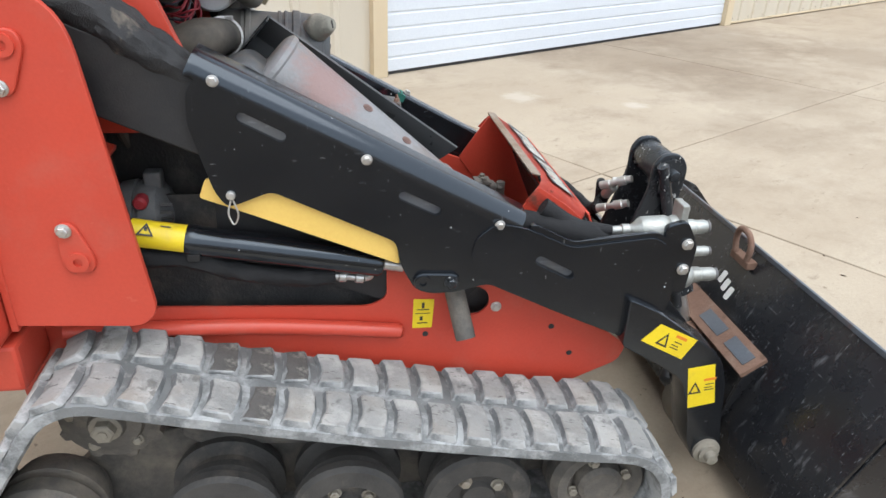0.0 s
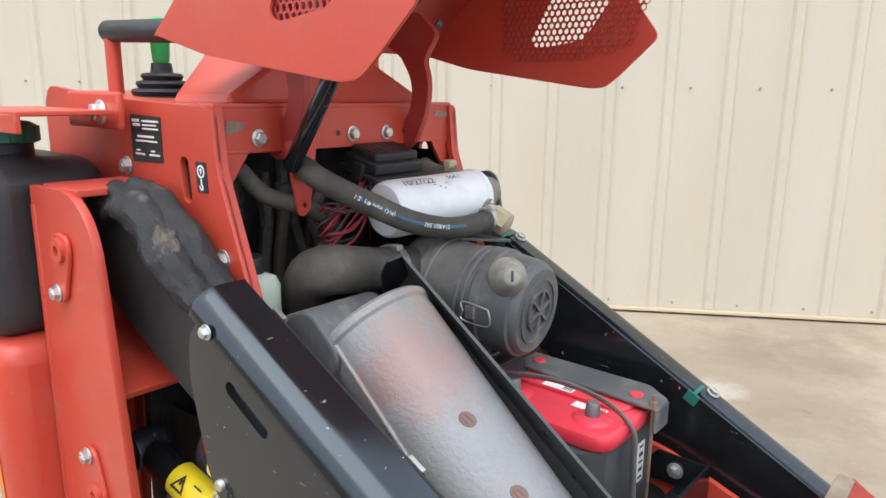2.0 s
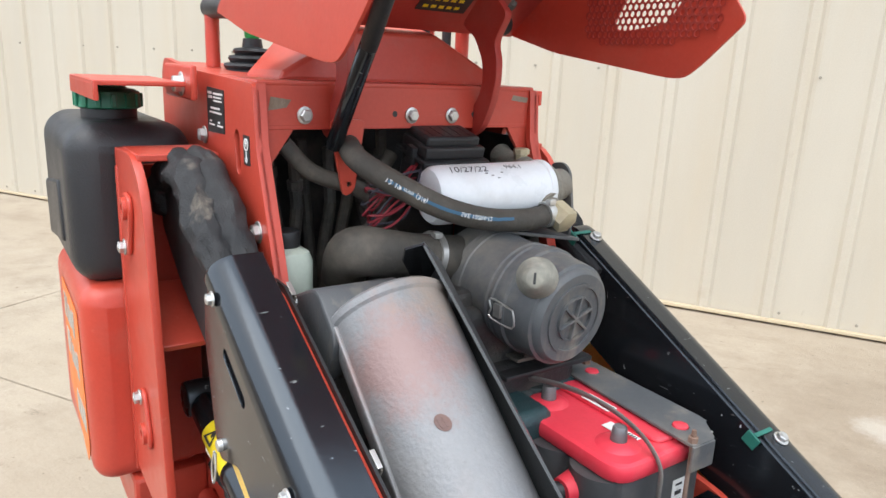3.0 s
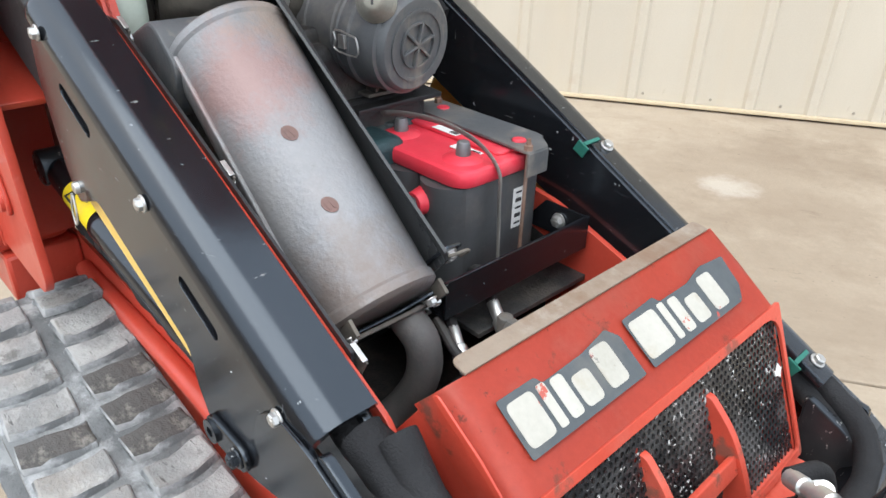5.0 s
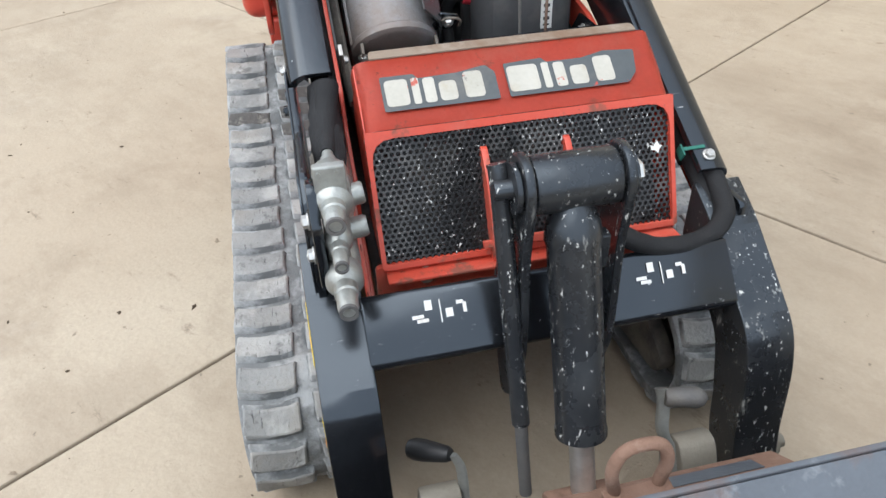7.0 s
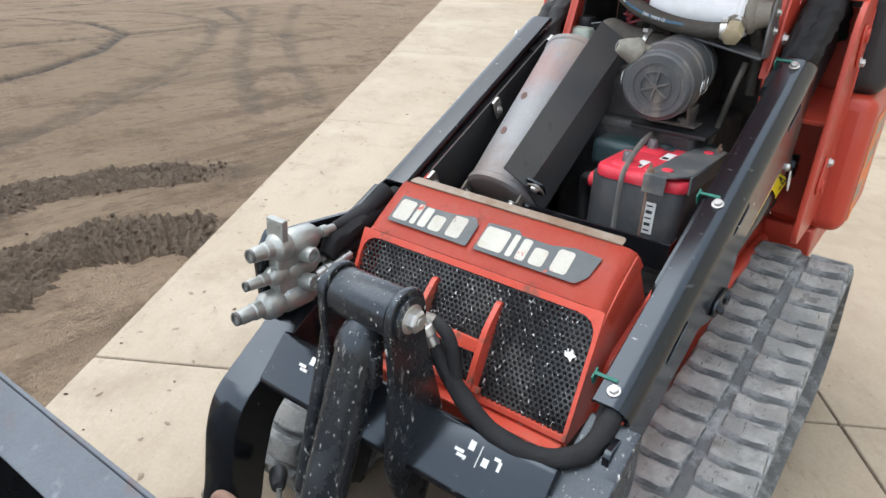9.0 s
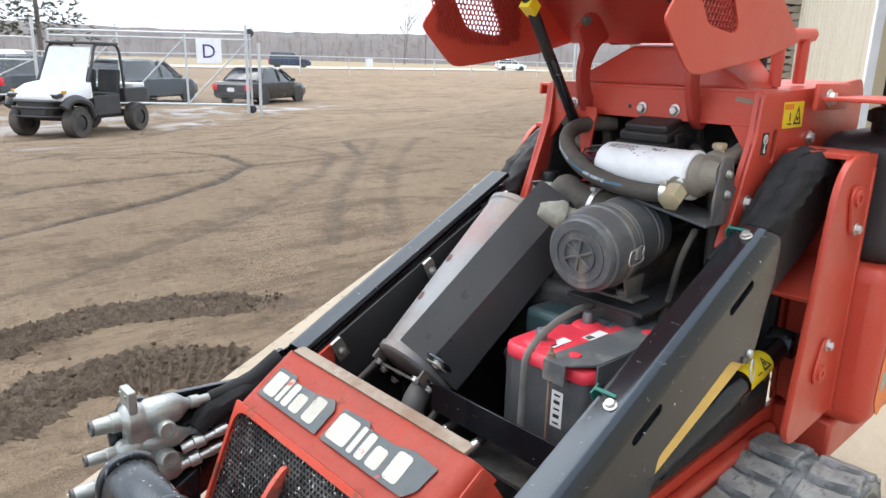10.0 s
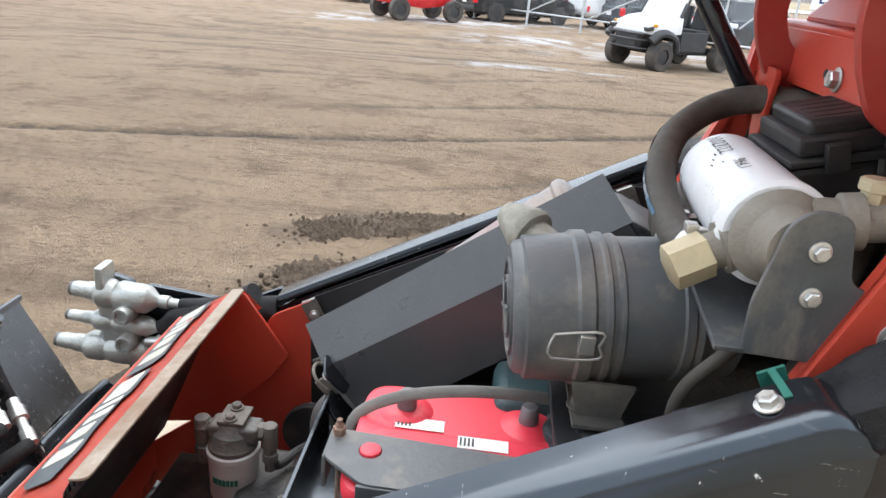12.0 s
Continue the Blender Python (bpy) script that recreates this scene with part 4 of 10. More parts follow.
def wall_section(name, s0, s1, z0, z1):
    wall = thing(name, "beige ribbed metal building wall with rows of screws", "wall", kind="structure")
    core = bmesh.new()
    add_box(core, ((s0 + s1) / 2, WALL_N + 0.12, (z0 + z1) / 2), (s1 - s0, 0.18, z1 - z0))
    local("wall_core", core, trim_metal, wall, m=YARD.copy())
    s = s0
    while s < s1 - 1e-6:
        w = min(0.9, s1 - s)
        ob = local("sheet", ribbed_sheet(w, z1 - z0), wall_metal, wall, m=YARD @ Matrix.Translation((s, WALL_N + 0.012, z0)))
        s += 0.9
    screws = bmesh.new()
    for z in (0.06, 1.22, 2.4, 3.6):
        if z0 < z < z1:
            s = s0 + 0.1
            while s < s1:
                add_cyl(screws, (s, WALL_N + 0.012, z), (s, WALL_N + 0.005, z), 0.007, 8)
                s += 0.345
    if len(screws.verts):
        local("screws", screws, screw_grey, wall, "rows of dull cladding screws", m=YARD.copy())
    base = bmesh.new()
    if z0 < 0.1:
        add_box(base, ((s0 + s1) / 2, WALL_N - 0.006, 0.02), (s1 - s0, 0.03, 0.018), bevel=0.004)
        local("base_trim", base, trim_metal, wall, "pale flashing along the foot of the wall", m=YARD.copy())


WALL_H = 4.5
wall_section("wall_north", -5.9, DOOR_S[0] - 0.12, 0.012, WALL_H)
wall_section("wall_over_door", DOOR_S[0] - 0.12, DOOR_S[1] + 0.12, 3.75, WALL_H)
wall_section("wall_east", DOOR_S[1] + 0.12, 17.0, 0.012, WALL_H)
wall_section("wall_over_bay", -9.6, -5.9, 3.7, WALL_H)
wall_section("wall_west", -16.4, -9.6, 0.012, WALL_H)


def overhead_door(name, s0, s1, height):
    door = thing(name, "closed white sectional overhead door in the metal wall", "door", kind="structure")
    rows = 7
    for i in range(rows):
        bm = bmesh.new()
        h = height / rows
        z = i * h
        pts = [(0.0, z + 0.004)]
        pts.append((0.012, z + 0.012))
        for j in range(1, 5):
            for a, b in ((-0.012, 0.012), (-0.005, 0.006), (0.005, 0.006), (0.012, 0.012)):
                pts.append((b, z + h * j / 5 + a))
        pts.append((0.012, z + h - 0.012))
        pts += [(0.0, z + h - 0.004), (-0.04, z + h - 0.004), (-0.04, z + 0.004)]
        add_plate(bm, [(-a, b) for a, b in pts], Matrix.Translation((s0, 0, 0)) @ YZ, s1 - s0)
        local("panel", bm, door_white, door, m=YARD @ Matrix.Translation((0, WALL_N + 0.03, 0.015)))
    seal = bmesh.new()
    add_box(seal, ((s0 + s1) / 2, WALL_N + 0.045, 0.012), (s1 - s0, 0.04, 0.02))
    local("bottom_seal", seal, black_plastic, door, "black rubber bottom seal", m=YARD.copy())
    for s in (s0 - 0.06, s1 + 0.06):
        jamb = bmesh.new()
        add_box(jamb, (s, WALL_N + 0.02, height / 2), (0.125, 0.11, height), bevel=0.004)
        local("jamb", jamb, trim_metal, door, "tan door jamb trim", m=YARD.copy())
    head = bmesh.new()
    add_box(head, ((s0 + s1) / 2, WALL_N + 0.02, height + 0.06), (s1 - s0 + 0.245, 0.11, 0.12), bevel=0.004)
    local("door_head", head, trim_metal, door, m=YARD.copy())


overhead_door("door_1", *DOOR_S, 3.66)

# Open bay: jambs, a room with its dimness painted near-black, a rack.
bay = thing("door_2", "open dark workshop doorway in the metal wall", "door", kind="structure")
for s in (-9.66, -5.84):
    bm = bmesh.new()
    add_box(bm, (s, WALL_N + 0.02, 1.86), (0.125, 0.11, 3.72), bevel=0.004)
    local("jamb", bm, white_paint, bay, "white painted door jamb", m=YARD.copy())
room = thing("workshop_room", "workshop interior, its dimness put into near-black walls", "room", kind="structure")
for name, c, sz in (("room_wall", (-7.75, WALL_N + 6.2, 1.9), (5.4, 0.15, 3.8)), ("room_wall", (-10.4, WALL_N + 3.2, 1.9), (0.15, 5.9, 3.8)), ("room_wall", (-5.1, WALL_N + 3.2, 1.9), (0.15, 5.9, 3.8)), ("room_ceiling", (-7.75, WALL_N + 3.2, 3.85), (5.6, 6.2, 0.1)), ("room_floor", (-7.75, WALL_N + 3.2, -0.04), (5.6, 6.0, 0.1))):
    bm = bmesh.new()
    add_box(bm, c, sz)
    local(name, bm, room_dimness, room, m=YARD.copy())
rack = thing("storage_rack", "dark steel storage rack inside the open workshop bay", "rack")
for s in (-9.3, -8.1):
    for n0 in (WALL_N + 1.6, WALL_N + 2.2):
        bm = bmesh.new()
        add_box(bm, (s, n0, 1.1), (0.05, 0.05, 2.2), bevel=0.004)
        local("upright", bm, vehicle_plastic, rack, m=YARD.copy())
for z in (0.5, 1.2, 1.9):
    bm = bmesh.new()
    add_box(bm, (-8.7, WALL_N + 1.9, z), (1.2, 0.62, 0.05), bevel=0.004)
    local("shelf", bm, vehicle_plastic, rack, m=YARD.copy())

roof = bmesh.new()
add_box(roof, (0.3, WALL_N + 6.0, WALL_H + 0.08), (33.6, 12.4, 0.16), bevel=0.01)
roof_ob = new("roof_edge", mesh_of("roof_edge", roof, trim_metal))
roof_ob.matrix_basis = YARD.copy()
tagged(roof_ob, "tan metal roof of the ribbed building", "roof", kind="structure")
back = bmesh.new()
for c, sz in (((0.3, WALL_N + 12.0, WALL_H / 2), (33.4, 0.2, WALL_H)), ((-16.3, WALL_N + 6.1, WALL_H / 2), (0.2, 11.7, WALL_H)), ((16.9, WALL_N + 6.1, WALL_H / 2), (0.2, 11.7, WALL_H))):
    add_box(back, c, sz)
back_ob = new("wall_south", mesh_of("wall_south", back, wall_metal))
back_ob.matrix_basis = YARD.copy()
tagged(back_ob, "beige sheet metal outer walls of the building", "wall", kind="structure")


# ---- the compact track loader ----
loader = thing("compact_track_loader", "red and black compact track loader with open hood on the slab", "loader")



def bolt(parent, at, way, r=0.0105, mat=None, name="bolt"):
    bm = bmesh.new()
    add_bolt(bm, at, way, r)
    return part(name, bm, mat or zinc, parent)


# -- tracks and undercarriage --
TRACK_Y0, TRACK_Y1 = 0.268, 0.482
SPROCKET, IDLER, REAR_IDLER = (-0.435, 0.350, 0.118), (0.460, 0.152, 0.126), (-0.565, 0.147, 0.122)


def track_loop():
    """The closed outer line of the rubber belt round sprocket, idler and rear idler, evenly stepped by the lug pitch."""
    circles = [REAR_IDLER, SPROCKET, IDLER]
    pts = []
    for (x0, z0, r0), (x1, z1, r1) in zip(circles, circles[1:] + circles[:1]):
        d = math.hypot(x1 - x0, z1 - z0)
        base = math.atan2(z1 - z0, x1 - x0)
        a = base + math.acos((r0 - r1) / d)
        pts.append(((x0, z0, r0, a), (x1, z1, r1, a)))
    dense = []
    for i, (p, q) in enumerate(pts):
        x0, z0, r0, a0 = pts[i - 1][1]
        a1 = p[3]
        while a1 > a0:
            a1 -= 2 * math.pi
        for k in range(41):
            a = a0 + (a1 - a0) * k / 40
            dense.append(Vector((x0 + r0 * math.cos(a), z0 + r0 * math.sin(a))))
        e = Vector((q[0] + q[2] * math.cos(q[3]), q[1] + q[2] * math.sin(q[3])))
        s = dense[-1]
        sag = 0.012 if i == 1 else 0.0
        mid = (s + e) / 2
        for k in range(1, 40):
            t = k / 40
            dense.append(s.lerp(e, t) - Vector((0, sag * 4 * t * (1 - t))))
    total = [0.0]
    for a, b in zip(dense, dense[1:] + dense[:1]):
        total.append(total[-1] + (b - a).length)
    count = round(total[-1] / 0.0625)
    closed = dense + dense[:1]

    def at(d):
        d %= total[-1]
        return Vector((np.interp(d, total, [p.x for p in closed]), np.interp(d, total, [p.y for p in closed])))

    return at, total[-1], count


belt_at, belt_len, LUGS = track_loop()


def lug_mesh(name, material, torn=0.0, seed=1):
    """One rubber lug: a flat-topped block with sloped flanks and a slightly curved front, 97 mm by 55 mm at its foot."""
    rnd = random.Random(seed)
    bm = bmesh.new()
    cols = 6
    low, high = [], []
    for side in (-1, 1):
        lo, hi = [], []
        for k in range(cols):
            u = -0.5 + k / (cols - 1)
            bow = 0.006 * (1 - 4 * u * u)
            lo.append(bm.verts.new((side * 0.0275 + bow, u * 0.097, -0.002)))
            hi.append(bm.verts.new((side * (0.0222 - torn * rnd.random() * 0.009) + bow, u * 0.092 + rnd.uniform(-1, 1) * torn * 0.006, 0.0155 - torn * rnd.random() * 0.010 + rnd.uniform(-0.001, 0.001))))
        low.append(lo)
        high.append(hi)
    for k in range(cols - 1):
        bm.faces.new((high[0][k], high[1][k], high[1][k + 1], high[0][k + 1]))
        bm.faces.new((low[0][k], high[0][k], high[0][k + 1], low[0][k + 1]))
        bm.faces.new((high[1][k], low[1][k], low[1][k + 1], high[1][k + 1]))
    bm.faces.new((low[0][0], low[1][0], high[1][0], high[0][0]))
    bm.faces.new((low[1][-1], low[0][-1], high[0][-1], high[1][-1]))
    bmesh.ops.recalc_face_normals(bm, faces=bm.faces)
    rim_bevel(bm, bm.faces[:], 0.0025, 1)
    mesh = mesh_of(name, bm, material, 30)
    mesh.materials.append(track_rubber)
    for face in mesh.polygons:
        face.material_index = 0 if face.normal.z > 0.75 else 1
    return mesh


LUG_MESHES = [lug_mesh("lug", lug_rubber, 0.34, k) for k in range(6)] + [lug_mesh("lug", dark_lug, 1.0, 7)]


def build_track(sign):
    bm = bmesh.new()
    steps = LUGS * 6
    rows = []
    for i in range(steps):
        d = belt_len * i / steps
        p, q = belt_at(d), belt_at(d + 0.004)
        t = (q - p).normalized()
        out_by = Vector((-t.y, t.x))
        thick = 0.022
        ring = []
        for y, lift in ((TRACK_Y0, -thick), (TRACK_Y0, -0.004), (TRACK_Y0 + 0.006, 0.0), (TRACK_Y0 + 0.095, 0.0), (TRACK_Y0 + 0.099, 0.004 if i % 6 < 3 else 0.0), (TRACK_Y0 + 0.118, 0.004 if i % 6 < 3 else 0.0), (TRACK_Y0 + 0.122, 0.0), (TRACK_Y1 - 0.006, 0.0), (TRACK_Y1, -0.004), (TRACK_Y1, -thick), (TRACK_Y1 - 0.012, -thick - 0.004), (TRACK_Y0 + 0.012, -thick - 0.004)):
            v = p + out_by * (lift + 0.0012 * noise.noise(Vector((p.x * 30, y * 60, p.y * 30))))
            ring.append(bm.verts.new((v.x, sign * y, v.y)))
        rows.append(ring)
    for a, b in zip(rows, rows[1:] + rows[:1]):
        for k in range(12):
            bm.faces.new((a[k], a[(k + 1) % 12], b[(k + 1) % 12], b[k]))
    bmesh.ops.recalc_face_normals(bm, faces=bm.faces)
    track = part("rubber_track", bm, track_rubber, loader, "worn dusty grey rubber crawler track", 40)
    rnd = random.Random(3 if sign < 0 else 5)
    for i in range(LUGS):
        for lane, y, shift in ((0, TRACK_Y0 + 0.050, 0.0), (1, TRACK_Y1 - 0.050, 0.018)):
            d = belt_len * i / LUGS + shift * 0.6
            p, q = belt_at(d - 0.006), belt_at(d + 0.006)
            t = (q - p).normalized()
            x, z = (p + q) / 2
            torn = sign < 0 and -0.25 < x < -0.12 and z > 0.3
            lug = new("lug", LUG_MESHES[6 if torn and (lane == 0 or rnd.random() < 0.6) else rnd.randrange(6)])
            lug.parent = track
            m = Matrix(((t.x, 0, -t.y, x), (0, 1, 0, sign * y), (t.y, 0, t.x, z), (0, 0, 0, 1)))
            lug.matrix_basis = m @ pose(0, 0, 0, 0, 0, rnd.uniform(-2.5, 2.5) + (4 if lane else -4) * sign) @ Matrix.Diagonal((rnd.uniform(0.93, 1.05), rnd.uniform(0.93, 1.02), rnd.uniform(0.8, 1.05), 1))
    return track


def build_undercarriage(sign):
    y0, y1 = sign * 0.315, sign * 0.445
    for x in (-0.255, -0.03, 0.215):
        bm = bmesh.new()
        prof = [(0, 0.05), (0, 0.088), (0.012, 0.092), (0.026, 0.092), (0.032, 0.070), (0.048, 0.066), (0.054, 0.080), (0.066, 0.080), (0.072, 0.066), (0.084, 0.070), (0.090, 0.092), (0.104, 0.092), (0.112, 0.086), (0.115, 0.058), (0.098, 0.050), (0.098, 0.030), (0.108, 0.028), (0.108, 0.0)]
        add_lathe(bm, (x, y0, 0.150), (x, y1, 0.150), [(u * 1.13, r * 1.14) for u, r in prof], 36, cap=False)
        wheel = part("road_wheel", bm, wheel_rubber, loader, "black rubber-rimmed road wheel with dusty grooves")
        for k in range(4):
            a = 0.6 + k * math.pi / 2
            bolt(wheel, (x + 0.045 * math.cos(a), sign * 0.427, 0.150 + 0.045 * math.sin(a)), (0, sign, 0), 0.010, cast_dirty)
    for (x, z, r), name in ((IDLER, "front_idler"), (REAR_IDLER, "rear_idler")):
        bm = bmesh.new()
        r -= 0.028
        add_lathe(bm, (x, y0, z), (x, y1, z), [(0, 0.03), (0, r - 0.01), (0.03, r), (0.05, r), (0.055, r - 0.02), (0.065, r - 0.02), (0.07, r), (0.1, r), (0.115, r - 0.012), (0.115, r - 0.03), (0.095, 0.05), (0.115, 0.045), (0.122, 0.035), (0.122, 0.0)], 32, cap=False)
        wheel = part(name, bm, dusty_steel, loader, "muddy steel track idler wheel")
        for k in range(4):
            a = 0.3 + k * math.pi / 2
            bolt(wheel, (x + 0.055 * math.cos(a), sign * 0.421, z + 0.055 * math.sin(a)), (0, sign, 0), 0.009, cast_dirty)
    x, z, r = SPROCKET
    bm = bmesh.new()
    teeth = []
    for k in range(36):
        rr = r - 0.022 if k % 4 < 2 else r - 0.044
        a = 2 * math.pi * k / 36
        teeth.append((x + rr * math.cos(a), z + rr * math.sin(a)))
    plate_xz(bm, teeth, sign * 0.356 - 0.012, sign * 0.356 + 0.012, bevel=0.002)
    add_lathe(bm, (x, sign * 0.30, z), (x, sign * 0.40, z), [(0, 0.07), (0.03, 0.085), (0.07, 0.085), (0.075, 0.06), (0.085, 0.055), (0.09, 0.032), (0.1, 0.028), (0.1, 0)], 28, cap=False)
    sprocket = part("drive_sprocket", bm, dusty_steel, loader, "muddy toothed steel drive sprocket")
    for k in range(5):
        a = 0.4 + k * math.pi * 0.4
        bolt(sprocket, (x + 0.062 * math.cos(a), sign * 0.376, z + 0.062 * math.sin(a)), (0, sign, 0), 0.008, cast_dirty)
    bolt(sprocket, (x, sign * 0.398, z), (0, sign, 0), 0.02, cast_dirty)
    frame_bm = bmesh.new()
    plate_xz(frame_bm, round_poly([(-0.62, 0.10), (-0.5, 0.22), (-0.30, 0.27), (0.40, 0.20), (0.52, 0.14), (0.50, 0.09), (0.3, 0.07), (-0.5, 0.07)], 0.03), sign * 0.285 - 0.015, sign * 0.285 + 0.015, bevel=0.003)
    part("track_frame", frame_bm, dusty_steel, loader, "muddy dark steel track frame")
    carrier = bmesh.new()
    plate_xz(carrier, round_poly([(-0.34, 0.27), (-0.30, 0.33), (0.33, 0.245), (0.36, 0.20), (0.05, 0.21), (-0.3, 0.24)], 0.02), sign * 0.30 - 0.01, sign * 0.34 + 0.01, bevel=0.003)
    part("carrier_rail", carrier, dusty_steel, loader)


for sign in (-1, 1):
    build_track(sign)
    build_undercarriage(sign)


# -- chassis --
def build_chassis(sign):
    bm = bmesh.new()
    crest = [(0.41, 0.455), (0.41, 0.545), (0.325, 0.592), (0.312, 0.632), (0.300, 0.651), (-0.20, 0.912), (-0.235, 0.912), (-0.25, 0.89), (-0.235, 0.78), (0.055, 0.62)] if sign < 0 else [(0.41, 0.455), (0.41, 0.535), (0.26, 0.592), (0.10, 0.650), (-0.235, 0.70), (-0.25, 0.66), (0.055, 0.58)]
    outline = round_poly([(-0.62, 0.30), (0.425, 0.258), (0.538, 0.308), (0.552, 0.345), *crest, (0.055, 0.485), (0.02, 0.468), (-0.33, 0.485), (-0.62, 0.50)], 0.015)
    port = circle(0.222, 0.470, 0.032)[::-1]
    y = sign * 0.245
    plate_xz(bm, outline, y - 0.005, y + (0.001 if sign < 0 else 0.005), holes=[port] if sign < 0 else [], bevel=0.001)
    side = part("side_plate", bm, red_paint, loader, "scuffed red chassis side plate")
    lip = bmesh.new()
    add_tube(lip, [(-0.52, sign * 0.262, 0.452), (-0.2, sign * 0.262, 0.444), (0.05, sign * 0.262, 0.421), (0.072, sign * 0.256, 0.413)], 0.015, 14, 8)
    part("side_step", lip, red_paint, side, "rounded red side ledge")
    if sign < 0:
        # Thin black sheet added over the red plate's inner face.
        liner = bmesh.new()
        plate_xz(liner, round_poly([(-0.24, 0.60), (0.16, 0.43), (0.235, 0.50), (0.240, 0.690), (-0.20, 0.9200), (-0.236, 0.9200)], 0.003), -0.2435, -0.2400)
        part("side_liner", liner, black_plastic, side, "thin black sheet added inside the side plate")
    bolts = bmesh.new()
    add_bolt(bolts, (0.268, y + sign * 0.005, 0.455), (0, sign, 0), 0.008)
    part("chassis_bolt", bolts, zinc, side)
    for x, z in ((0.385, 0.402), (0.43, 0.335), (0.13, 0.40)):
        spot = bmesh.new()
        add_cyl(spot, (x, y + sign * 0.0055, z), (x, y + sign * 0.0065, z), 0.006, 12)
        part("bolt_hole", spot, black_ink, side, "small dark bolt hole")


seat(0, 0, 0.009)
for sign in (-1, 1):
    build_chassis(sign)
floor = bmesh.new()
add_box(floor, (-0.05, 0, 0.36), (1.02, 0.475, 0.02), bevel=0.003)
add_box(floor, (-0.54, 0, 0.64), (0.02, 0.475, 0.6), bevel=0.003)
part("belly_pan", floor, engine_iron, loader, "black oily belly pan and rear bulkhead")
nose = bmesh.new()
plate_yz(nose, round_poly([(-0.24, 0.30), (0.24, 0.30), (0.24, 0.455), (-0.24, 0.455)], 0.01), 0.505, 0.515, bevel=0.002)
part("front_plate", nose, worn_red, loader, "red front cross plate")
for y in (-0.165, 0.165):
    bolt(loader, (0.515, y, 0.43), (1, 0, 0), 0.011)

# warning label on the side plate
label = bmesh.new()
plate_xz(label, round_poly([(0.104, 0.415), (0.142, 0.415), (0.146, 0.478), (0.106, 0.480)], 0.002), -0.2516, -0.2504)
lab = part("warning_label", label, yellow_decal, loader, "small yellow warning label")
ink = bmesh.new()
for a, b, c, d in ((0.109, 0.447, 0.139, 0.4485), (0.113, 0.425, 0.133, 0.4275), (0.118, 0.432, 0.124, 0.441), (0.112, 0.455, 0.136, 0.457), (0.122, 0.459, 0.127, 0.472)):
    plate_xz(ink, [(a, b), (c, b), (c, d), (a, d)], -0.2520, -0.2516)
part("label_print", ink, black_ink, lab)

# exhaust outlet
pipe = bmesh.new()
add_lathe(pipe, (0.172, -0.25, 0.545), (0.198, -0.318, 0.428), [(0, 0.019), (0.137, 0.019), (0.137, 0.0165), (0.03, 0.0165)], 22, cap=False)
bore = bmesh.new()
add_cyl(bore, (0.191, -0.300, 0.459), (0.1925, -0.304, 0.4525), 0.0163, 18)
part("tail_pipe", pipe, dusty_steel, loader, "short grey exhaust outlet pipe")
# Plain black disc set a little way inside the pipe.
part("pipe_bore", bore, black_ink, loader, "black disc that closes the pipe bore")
inside = bmesh.new()
add_cyl(inside, (0.222, -0.2, 0.470), (0.222, -0.215, 0.470), 0.05, 16)
part("port_backing", inside, engine_iron, loader)


